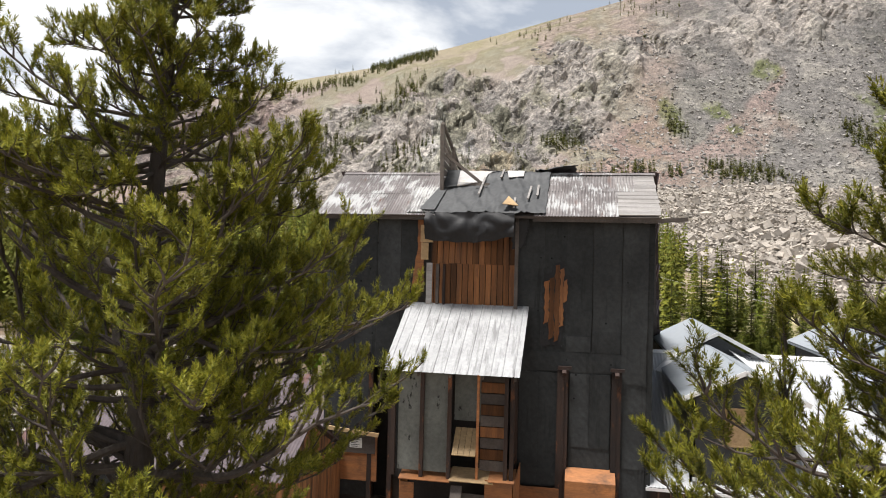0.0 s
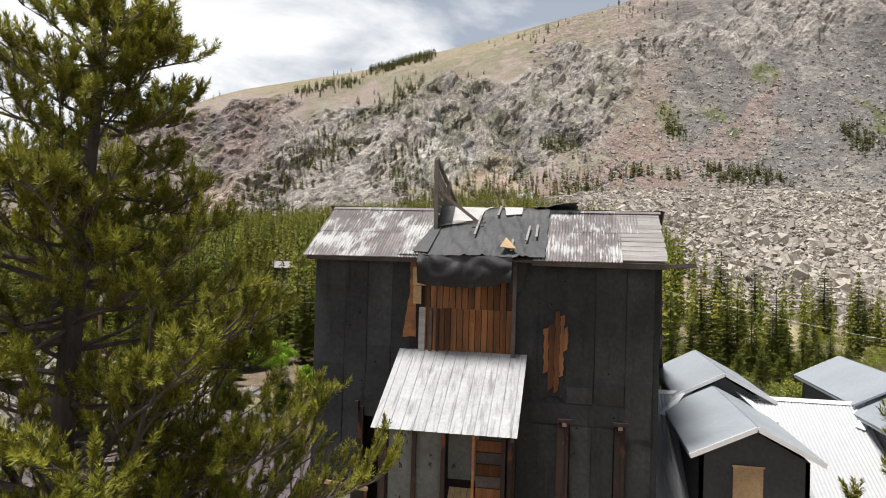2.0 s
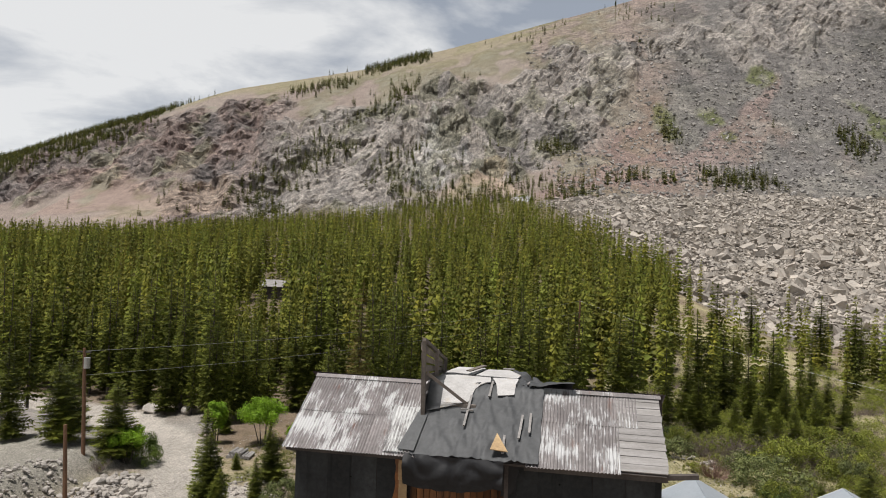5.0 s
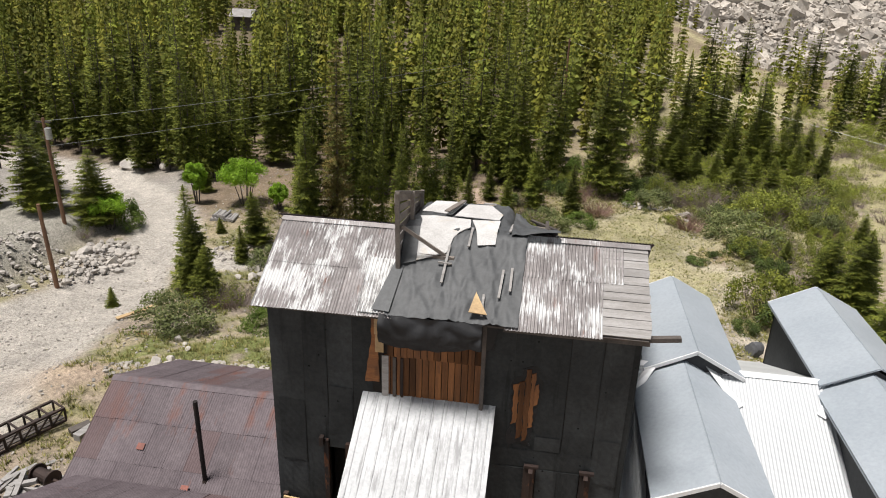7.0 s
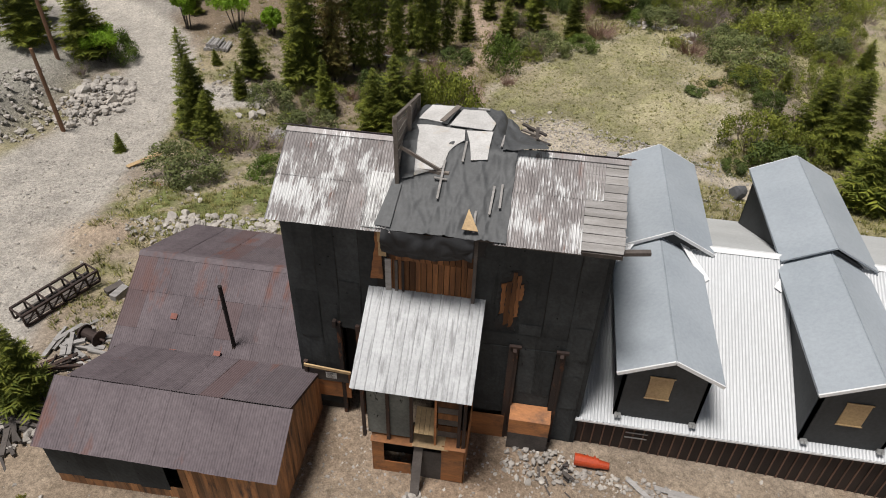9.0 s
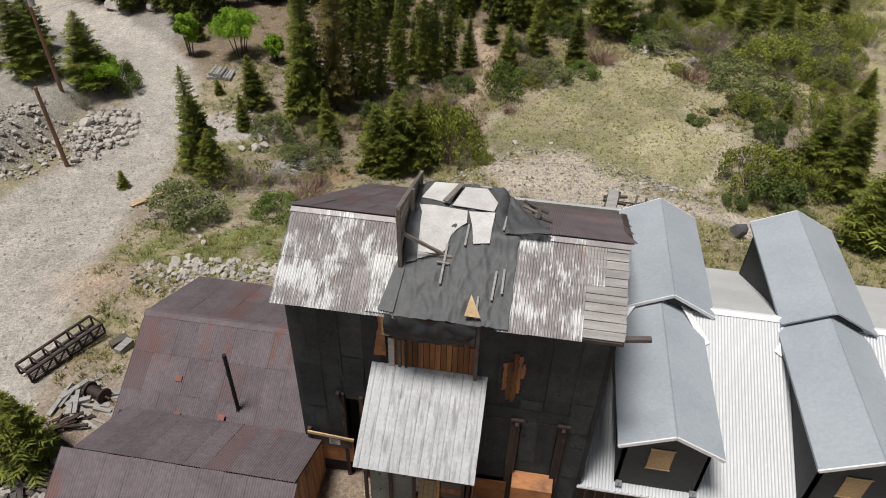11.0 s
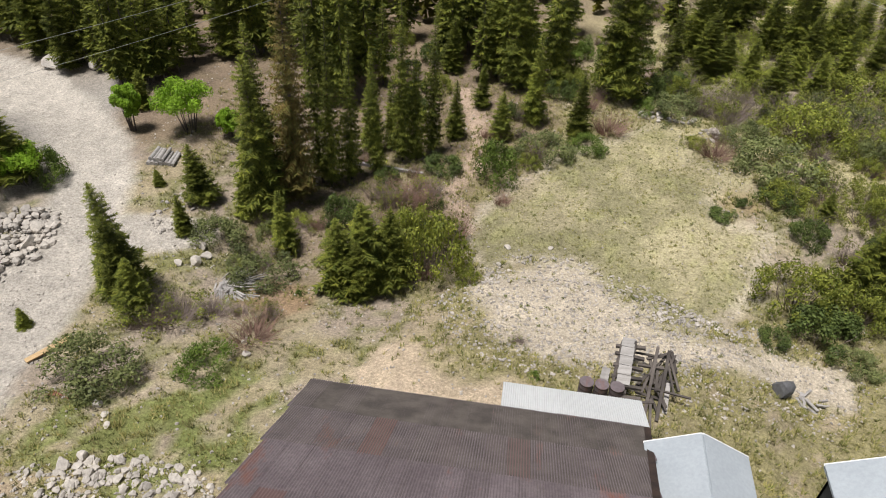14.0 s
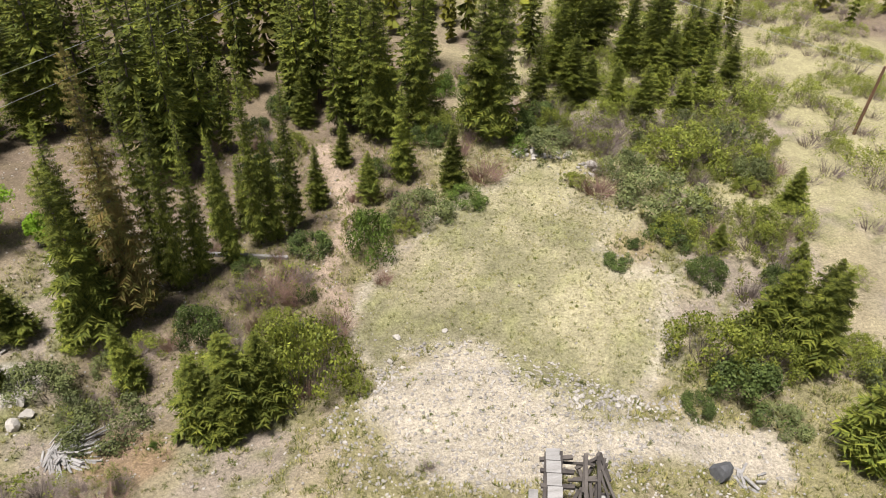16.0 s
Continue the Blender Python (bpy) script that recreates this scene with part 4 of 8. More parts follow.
    box(bm, -5.72, -4.5, TY - 0.16, TY - 0.142, 2.78, 3.28)
    part("grey_panel", bm, OLD_TIMBER, house)
    bm = bmesh.new()
    beam(bm, (-5.85, TY - 0.2, 3.42), (-4.4, TY - 0.2, 3.3), 0.05, 0.1)
    part("pale_plank", bm, PALE_PLY, house)
    bm = bmesh.new()
    box(bm, -5.2, -4.86, TY - 0.172, TY - 0.166, 2.92, 3.18)
    notice = part("notice", bm, PAPER, house, "small white paper notice")
    for k in range(5):
        bm = bmesh.new()
        box(bm, -5.16, -4.92 - 0.05 * (k % 3), TY - 0.176, TY - 0.1725, 3.13 - 0.045 * k, 3.145 - 0.045 * k)
        part("line_of_writing", bm, INK, notice)
    for x, z0, z1 in ((-4.66, 1.3, 5.35), (-4.1, 1.3, 5.3), (-5.82, 1.4, 3.5)):
        bm = bmesh.new()
        beam(bm, (x, TY - 0.1, z0), (x, TY - 0.1, z1), 0.11, 0.12)
        part("post", bm, RUST_TIMBER, house)
    bm = bmesh.new()
    beam(bm, (-4.75, TY - 0.2, 5.25), (-4.75, TY - 0.2, 5.5), 0.14, 0.1)
    part("pulley_bracket", bm, RUST_TIMBER, house)


def tower_boards():
    # two courses of bare boards in the middle bay
    wall_boards(house, (-3.12, TY - 0.03), (-0.9, TY - 0.03), 7.93, 9.5, RED_BOARD, 0.155, 0.03, "bare_board", 0.03, 0.018)
    wall_boards(house, (-3.2, TY - 0.02), (-0.9, TY - 0.02), 5.6, 7.92, RED_BOARD, 0.155, 0.02, "bare_board", 0.02, 0.018)
    ragged_patch("plywood_panel", [(-3.66, 7.15), (-3.3, 7.18), (-3.34, 8.0), (-3.36, 9.35), (-3.5, 9.35), (-3.5, 8.3)], TY - 0.05, PLY, 0.02, 0.012)
    for x0, x1, z0, z1, mat in ((-3.42, -3.08, 8.46, 8.92, PALE_PLY), (-3.40, -3.2, 8.0, 8.45, PALE_PLY), (-3.24, -3.08, 6.3, 7.92, GREY_BOARD), (-2.98, -2.9, 6.6, 7.9, OLD_TIMBER), (-2.8, -2.73, 6.6, 7.9, RUST_TIMBER)):
        bm = bmesh.new()
        box(bm, x0, x1, TY - 0.085, TY - 0.06, z0, z1)
        part("nailed_board", bm, mat, house)
    bm = bmesh.new()
    beam(bm, (-0.86, TY - 0.12, 5.6), (-0.86, TY - 0.12, 9.3), 0.09)
    part("post", bm, OLD_TIMBER, house)
    ragged_patch("torn_tar_paper", [(-0.98, 8.35), (-0.62, 8.4), (-0.55, 9.3), (-0.95, 9.4)], TY - 0.16, TAR_SHEET, 0.02, 0.04)


def tower_roof():
    slope = Vector((0, EAVE_Y - RIDGE_Y, EAVE_Z - RIDGE_Z))
    ln = slope.length
    # decking
    bm = bmesh.new()
    slab(bm, [(-6.1, RIDGE_Y, RIDGE_Z - 0.03), (-6.1, EAVE_Y, EAVE_Z - 0.03), (2.62, EAVE_Y, EAVE_Z - 0.03), (2.62, RIDGE_Y, RIDGE_Z - 0.03)], 0.07)
    part("roof_deck", bm, OLD_TIMBER, house)
    m = roof_frame((-6.16, RIDGE_Y, RIDGE_Z), (1, 0, 0), slope)
    lay_sheets(house, m, 3.25, ln + 0.03, PALE_ROOF, 0.66, 2)
    m = roof_frame((-0.42, RIDGE_Y, RIDGE_Z), (1, 0, 0), slope)
    lay_sheets(house, m, 2.5, ln * 0.42, PALE_ROOF, 0.62, 1)
    m = roof_frame((-0.42, EAVE_Y - slope.y * 0.6, EAVE_Z - slope.z * 0.6), (1, 0, 0), slope)
    lay_sheets(house, m, 2.06, ln * 0.6, PALE_ROOF, 0.69, 1)
    # a whiter sheet and a strip of sheeting beside the broken bay
    m = roof_frame((-3.72, RIDGE_Y + slope.y * 0.42, RIDGE_Z + slope.z * 0.42 + 0.05), (1, 0, 0), slope)
    lay_sheets(house, m, 0.62, ln * 0.57, WHITE_PEEL, 0.62, 1)
    bm = bmesh.new()
    slab(bm, [(-3.06, 19.75, 10.1), (-3.38, 18.42, 9.32), (-2.98, 18.40, 9.30), (-2.86, 19.7, 10.06)], 0.012)
    part("sheeting_strip", bm, TAR_FLAT, house)
    # bare decking boards on the right
    n = 11
    for k in range(n):
        t0, t1 = (k + 0.04) / n, (k + 0.96) / n
        bm = bmesh.new()
        pts = []
        for x, t in ((1.6, t0), (1.6, t1), (2.66 + rnd.uniform(-0.02, 0.03), t1), (2.66 + rnd.uniform(-0.02, 0.03), t0)):
            pts.append((x, RIDGE_Y + slope.y * t, RIDGE_Z + slope.z * t + 0.03 + rnd.uniform(0, 0.006)))
        slab(bm, pts, 0.028)
        part("deck_board", bm, GREY_BOARD, house)
    # ridge flashing and fascia
    for x0, x1 in ((-6.18, -3.0), (-0.4, 2.7)):
        bm = bmesh.new()
        slab(bm, [(x0, RIDGE_Y + 0.12, RIDGE_Z - 0.01), (x0, RIDGE_Y, RIDGE_Z + 0.07), (x1, RIDGE_Y, RIDGE_Z + 0.07), (x1, RIDGE_Y + 0.12, RIDGE_Z - 0.01)], 0.006)
        slab(bm, [(x0, RIDGE_Y, RIDGE_Z + 0.07), (x0, RIDGE_Y - 0.13, RIDGE_Z), (x1, RIDGE_Y - 0.13, RIDGE_Z), (x1, RIDGE_Y, RIDGE_Z + 0.07)], 0.006)
        part("ridge_cap", bm, PALE_ROOF, house)
    bm = bmesh.new()
    box(bm, -6.12, -3.1, EAVE_Y + 0.03, EAVE_Y + 0.09, EAVE_Z - 0.16, EAVE_Z - 0.03)
    box(bm, -0.45, 2.66, EAVE_Y + 0.03, EAVE_Y + 0.09, EAVE_Z - 0.16, EAVE_Z - 0.03)
    box(bm, -6.1, 2.62, EAVE_Y + 0.09, TY + 0.1, EAVE_Z - 0.04, EAVE_Z)
    part("fascia", bm, OLD_TIMBER, house)
    bm = bmesh.new()
    beam(bm, (2.3, EAVE_Y + 0.2, EAVE_Z - 0.12), (3.32, EAVE_Y + 0.3, EAVE_Z - 0.04), 0.14, 0.1)
    part("broken_beam", bm, OLD_TIMBER, house, "splintered timber sticking out under the eave")
    # rear slope, wider at the foot
    bm = bmesh.new()
    slab(bm, [(-6.2, RIDGE_Y, RIDGE_Z - 0.03), (2.68, RIDGE_Y, RIDGE_Z - 0.03), (4.0, LOW_Y, LOW_Z - 0.03), (-6.9, LOW_Y, LOW_Z - 0.03)][::-1], 0.08)
    part("roof_deck", bm, OLD_TIMBER, house)
    back = Vector((0, LOW_Y - RIDGE_Y, LOW_Z - RIDGE_Z))
    rows = 5
    for r in range(rows):
        t0, t1 = r / rows, (r + 1) / rows
        x0, x1 = -6.25 - 0.66 * (t0 + t1) / 2, 2.7 + 1.33 * (t0 + t1) / 2
        p = Vector((x1, RIDGE_Y, RIDGE_Z)) + back * t0
        m = roof_frame(p, (-1, 0, 0), back)
        lay_sheets(house, m @ Matrix.Translation((0, 0, (rows - r) * 0.014)), x1 - x0, back.length / rows, OLD_ROOF, 0.66, 1, slack=0.03)
    bm = bmesh.new()
    slab(bm, [(2.55, RIDGE_Y, RIDGE_Z + 0.1), (2.75, RIDGE_Y, RIDGE_Z + 0.1), (4.1, LOW_Y, LOW_Z + 0.1), (3.9, LOW_Y, LOW_Z + 0.1)], 0.012)
    part("verge_strip", bm, IRON, house, "rust red edge strip")


def drape(x, y):
    """The height of the tarpaulin over the broken ridge."""
    front = RIDGE_Z + (EAVE_Z - RIDGE_Z) * (y - RIDGE_Y) / (EAVE_Y - RIDGE_Y)
    deck = 10.42 + 0.12 * (y - 20.5) * 0.4
    deck = back_z(np.maximum(y, RIDGE_Y)) + (deck - back_z(np.maximum(y, RIDGE_Y))) * smooth((1.75 - np.abs(x + 1.75)) / 0.75) * smooth((23.0 - y) / 0.6)
    t = smooth((y - RIDGE_Y + 0.5) / 0.5)
    z = front * (1 - t) + deck * t
    return np.where(y < RIDGE_Y - 0.5, front, z) + 0.06


def tower_tarp():
    nx, ny = 70, 90
    xs, ys = np.linspace(-3.08, -0.15, nx), np.linspace(18.36, 23.15, ny)
    xx, yy = np.meshgrid(xs, ys)
    fold = 0.12 * (0.5 - np.abs(fbm(xx * 2.6 + yy * 0.9, yy * 0.55 - xx * 0.2, 3, 5) - 0.5)) ** 3 * 8 * 0.5 + 0.05 * (0.5 - np.abs(fbm(xx * 4.5 - yy * 1.2, yy * 0.8, 2, 15) - 0.5)) ** 4 * 12
    zz = drape(xx, yy) + fold
    edge = 0.12 * (fbm(yy * 2, xx * 0.2, 3, 25) - 0.5)
    xx = xx + edge * np.where(xx > -1.6, 1, -1) * np.abs(xx + 1.6) / 1.4
    idx = np.arange(nx * ny).reshape(ny, nx)
    f = np.stack([idx[:-1, :-1], idx[:-1, 1:], idx[1:, 1:], idx[1:, :-1]], -1).reshape(-1, 4)
    me = np_mesh("tarpaulin", np.stack([xx, yy, zz], -1).reshape(-1, 3), f)
    me.polygons.foreach_set("use_smooth", np.ones(len(me.polygons), bool))
    part_mesh("tarpaulin", me, TAR_FLAT, house, "grey black roofing sheet draped in folds")
    # the flap that hangs over the front boards
    nx, nz = 40, 14
    vs, fs = [], []
    for j in range(nz + 1):
        for i in range(nx + 1):
            s, t = i / nx, j / nz
            x = -3.2 + 2.3 * s
            drop = 0.66 + 0.12 * math.sin(s * 3.1 + 0.4) + 0.06 * noise.noise((s * 6, 3.1, 0))
            y = 18.40 - 0.12 * math.sin(t * 2.6) - 0.16 * abs(noise.noise((s * 5, t * 2.2, 1.7))) - 0.03 * math.sin(s * 17 + t * 4) * t
            vs.append((x, y, 9.24 - drop * t))
    for j in range(nz):
        for i in range(nx):
            a = j * (nx + 1) + i
            fs.append((a, a + nx + 1, a + nx + 2, a + 1))
    me = np_mesh("hanging_flap", vs, fs)
    me.polygons.foreach_set("use_smooth", np.ones(len(me.polygons), bool))
    part_mesh("hanging_flap", me, TAR_SHEET, house, "black sheet flap hanging over bare boards")
    # pale boards left bare, lying to the shape of the roof
    def laid(name, outline, lift, mat, label):
        """A thin board or sheet with any outline, lying on the draped roof."""
        pts = []
        for (ax, ay), (bx, by) in zip(outline, outline[1:] + outline[:1]):
            for k in range(3):
                px, py = ax + (bx - ax) * k / 3, ay + (by - ay) * k / 3
                pts.append((px, py, float(drape(np.array([px]), np.array([py]))[0]) + lift))
        bm = bmesh.new()
        top = bm.faces.new([bm.verts.new(p) for p in pts])
        if top.normal.z < 0 or sum(a[0] * b[1] - b[0] * a[1] for a, b in zip(outline, outline[1:] + outline[:1])) < 0:
            top.normal_flip()
        bmesh.ops.triangulate(bm, faces=[top])
        bmesh.ops.solidify(bm, geom=bm.faces[:], thickness=0.02)
        part(name, bm, mat, house, label)

    for outline in ([(-2.84, 21.56), (-2.6, 22.27), (-1.83, 22.32), (-2.06, 21.40)], [(-1.74, 22.18), (-1.14, 22.22), (-0.79, 21.64), (-0.86, 21.26), (-1.98, 21.34)],
                    [(-2.93, 21.30), (-1.55, 21.17), (-1.5, 20.68), (-1.85, 20.27), (-1.96, 19.9), (-2.62, 19.65), (-2.74, 20.93)], [(-1.51, 21.15), (-0.82, 21.22), (-0.85, 20.2), (-1.26, 20.15), (-1.38, 20.7)]):
        laid("bare_roof_board", outline, 0.10, OSB, "pale weathered sheet of board")
    laid("tarpaulin_edge", [(-3.02, 21.4), (-2.92, 21.42), (-2.72, 20.9), (-2.62, 19.6), (-2.95, 19.5), (-3.04, 20.4)], 0.125, TAR_FLAT, "rumpled edge of sheeting beside the boards")
    # sheeting torn loose over the broken corner of the ridge
    nx, ny = 26, 40
    xs, ys = np.linspace(-0.5, 0.58, nx), np.linspace(20.42, 22.1, ny)
    xx, yy = np.meshgrid(xs, ys)
    side = smooth((xx + 0.5) / 1.05)
    zz = drape(np.full_like(xx, -0.5), yy) * (1 - side) + (back_z(np.maximum(yy, RIDGE_Y)) + 0.16) * side + 0.10
    zz = zz + 0.2 * (ridged(xx * 1.5 + yy * 0.5, yy * 0.9, 301) - 0.4) * (0.4 + 0.6 * smooth((yy - 20.7) / 0.6))
    xx = xx + 0.5 * (fbm(yy * 2.5, xx, 3, 311) - 0.55) * side
    yy = yy + 0.6 * (fbm(xx * 2.5, yy * 0.3, 3, 321) - 0.6) * smooth((yy - 21.2) / 0.8)
    idx = np.arange(nx * ny).reshape(ny, nx)
    f = np.stack([idx[:-1, :-1], idx[:-1, 1:], idx[1:, 1:], idx[1:, :-1]], -1).reshape(-1, 4)
    me = np_mesh("torn_sheeting", np.stack([xx, yy, zz], -1).reshape(-1, 3), f, True)
    part_mesh("torn_sheeting", me, TAR_FLAT, house, "crumpled dark sheeting torn loose by wind")
    for k in range(9):
        bm = bmesh.new()
        p = Vector((0.0 + 0.09 * k % 0.4, 21.9 + 0.1 * (k % 4), 9.9 + 0.05 * k))
        d = Vector((rnd.uniform(-0.4, 0.4), rnd.uniform(-0.3, 0.3), rnd.uniform(-0.15, 0.25)))
        beam(bm, p - d, p + d, 0.09, 0.04)
        part("splintered_board", bm, OLD_TIMBER if k % 3 else WEATHERED, house)
    bm = bmesh.new()
    beam(bm, (-2.18, 21.33, 10.72), (-1.85, 22.16, 10.76), 0.14, 0.03)
    part("batten", bm, WEATHERED, house)
    # battens nailed on the sheet
    for x0, y0, x1, y1 in ((-1.46, 20.07, -1.43, 20.58), (-1.94, 19.13, -1.9, 20.06), (-0.62, 18.9, -0.58, 19.57), (-0.39, 19.07, -0.39, 19.63), (-0.5, 21.17, -0.54, 20.51), (-0.44, 21.57, 0.1, 21.3), (-1.34, 22.25, -1.02, 22.24), (-0.95, 18.95, -0.94, 18.46), (-2.1, 19.62, -1.78, 19.6)):
        bm = bmesh.new()
        z0, z1 = (float(drape(np.array([a]), np.array([b]))[0]) + 0.13 for a, b in ((x0, y0), (x1, y1)))
        beam(bm, (x0, y0, z0), (x1, y1, z1), 0.055, 0.03)
        part("batten", bm, GREY_BOARD, house)
    bm = bmesh.new()
    zt = float(drape(np.array([-1.0]), np.array([18.7]))[0]) + 0.14
    slab(bm, [(-1.22, 18.42, zt - 0.06), (-0.82, 18.45, zt - 0.1), (-1.12, 18.95, zt + 0.18)], 0.02)
    part("plywood_offcut", bm, PALE_PLY, house, "triangular offcut of pale plywood")


def tower_monitor():
    """What is left of the hoist monitor: a boarded side standing over the ridge."""
    x = -3.05
    front, rear = (19.5, 11.68), (22.4, 10.78)
    n = 7
    for k in range(n):
        t0, t1 = k / n, (k + 1) / n
        pts = []
        for y, t in ((front[0], t0), (rear[0], t0), (rear[0], t1), (front[0], t1)):
            lo = max(float(drape(np.array([-3.0]), np.array([y]))[0]) - 0.1, 9.75)
            hi = front[1] + (rear[1] - front[1]) * (y - front[0]) / (rear[0] - front[0])
            pts.append((x + 0.06 * (0.5 - k / n) + rnd.uniform(-0.01, 0.01), y + rnd.uniform(-0.05, 0.05), lo + (hi - lo) * (t + (0.03 if t == t0 else -0.01))))
        bm = bmesh.new()
        slab(bm, pts, 0.03)
        part("monitor_board", bm, WEATHERED, house)
    for a, b, w in (((x + 0.05, 19.46, 9.7), (x + 0.02, 19.46, 11.74), 0.10), ((x + 0.05, 22.35, 10.2), (x + 0.05, 22.35, 10.9), 0.09),
                    ((x + 0.08, 20.9, 10.3), (x + 0.08, 20.9, 11.3), 0.09), ((x + 0.04, 19.4, 11.73), (x + 0.04, 22.5, 10.8), 0.08),
                    ((x + 0.1, 19.55, 10.9), (-1.95, 19.85, 10.12), 0.075), ((-3.0, 19.9, 10.12), (-1.75, 19.8, 10.1), 0.09)):
        bm = bmesh.new()
        beam(bm, a, b, w)
        part("monitor_post", bm, WEATHERED, house)


def tower_hood():
    """The steel-roofed hood over the ore chutes."""
    x0, x1 = -3.72, -0.52
    top, low = (TY - 0.03, 6.86), (16.46, 5.42)
    d = Vector((0, low[0] - top[0], low[1] - top[1]))
    m = roof_frame((x0, *top), (1, 0, 0), d)
    for k in range(4):
        me = rib_mesh("hood_sheet", 0.80, d.length, 0.265, 0.016, 0.014)
        ob = part_mesh("hood_sheet", me, SHED_ROOF, house)
        ob.matrix_basis = m @ Matrix.Translation((k * 0.8, 0, 0.002 * (k % 2)))
    for k in range(5):
        xk = x0 + 0.1 + k * 0.75
        bm = bmesh.new()
        beam(bm, (xk, top[0], top[1] - 0.07), (xk, low[0] + 0.05, low[1] - 0.07), 0.05, 0.1)
        part("rafter", bm, OLD_TIMBER, house)
    fy = 16.95
    # papered front panels with uprights
    for a, b, lean in ((-3.42, -2.86, 0), (-2.8, -2.2, 0)):
        bm = bmesh.new()
        box(bm, a, b, fy, fy + 0.03, 3.02, 5.5)
        part("grey_panel", bm, PEEL, house, "peeling grey papered panel")
    for px in (-3.52, -2.83, -2.17, -1.5, -0.84, -0.7):
        bm = bmesh.new()
        beam(bm, (px, fy - 0.05, 2.9), (px, fy - 0.05, 5.55 if px > -1.6 else 5.5), 0.09 if px != -1.5 else 0.06)
        part("post", bm, PLY if px == -1.5 else RUST_TIMBER, house)
    bm = bmesh.new()
    box(bm, -2.15, -1.52, fy + 0.5, fy + 0.54, 4.15, 5.4)
    part("grey_panel", bm, PEEL, house)
    # planked strip to the right, laid level
    for k in range(9):
        bm = bmesh.new()
        box(bm, -1.46, -0.9, fy + 0.12 + rnd.uniform(0, 0.02), fy + 0.15, 3.1 + k * 0.26, 3.34 + k * 0.26)
        part("level_board", bm, RED_BOARD if k % 2 else OLD_TIMBER, house)
    for k in range(4):
        bm = bmesh.new()
        xa = -2.08 + k * 0.14
        slab(bm, [(xa, fy - 0.18, 3.5), (xa + 0.13, fy - 0.18, 3.5), (xa + 0.13, fy + 0.35, 4.02), (xa, fy + 0.35, 4.02)], 0.03)
        part("chute_board", bm, PALE_PLY, house)
    # plywood bin below
    y0 = 16.86
    for a, b, c, d2, mat in ((-3.32, -2.2, 1.3, 1.85, PLY), (-3.32, -2.98, 1.85, 2.75, PLY), (-1.3, -0.64, 1.3, 2.95, PLY), (-2.0, -1.3, 1.3, 2.6, OLD_TIMBER)):
        bm = bmesh.new()
        box(bm, a, b, y0, y0 + 0.02, c, d2)
        part("bin_panel", bm, mat, house)
    for a, b, za in ((-3.34, -2.12, 2.86), (-2.14, -1.1, 2.9), (-1.22, -0.62, 2.95)):
        bm = bmesh.new()
        slab(bm, [(a, y0 - 0.1, za), (b, y0 - 0.1, za), (b, y0 + 0.5, za + 0.16), (a, y0 + 0.5, za + 0.16)], 0.02)
        part("bin_lid", bm, PLY if a != -2.14 else PALE_PLY, house)
    for x in (-3.33, -0.66):
        bm = bmesh.new()
        box(bm, x, x + 0.02, y0, TY, 1.2, 2.85)
        part("bin_panel", bm, PLY, house)
    # back of the bin, its inner shade given by the near-black colour
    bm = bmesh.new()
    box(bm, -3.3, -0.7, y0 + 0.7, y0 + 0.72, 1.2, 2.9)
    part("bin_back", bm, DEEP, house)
    bm = bmesh.new()
    slab(bm, [(-2.1, 16.15, 1.36), (-1.84, 16.15, 1.36), (-1.84, 16.9, 2.75), (-2.1, 16.9, 2.75)], 0.04)
    part("leaning_plank", bm, OLD_TIMBER, house)


tower_shell()
tower_front()
tower_boards()
tower_roof()
tower_tarp()
tower_monitor()
tower_hood()


# ---- the lean-to behind it ----
def lean_to():
    t = thing("lean_to", "low shed with a white corrugated roof behind the shaft house", "shed")
    d = Vector((0, 33.4 - 31.35, 2.8 - 3.75))
    me = wave_mesh("roof", 4.85, d.length, 0.076, 0.012)
    ob = part_mesh("roof", me, WHITE_ROOF, t)
    ob.matrix_basis = roof_frame((4.25, 31.35, 3.75), (-1, 0, 0), d)
    bm = bmesh.new()
    box(bm, -0.5, 4.1, 33.1, 33.2, -2.2, 2.85)
    box(bm, -0.5, -0.4, 30.8, 33.1, -2.2, 2.85)
    box(bm, 4.0, 4.1, 30.8, 33.1, -2.2, 2.85)
    part("wall", bm, DARK_WALL, t)


lean_to()


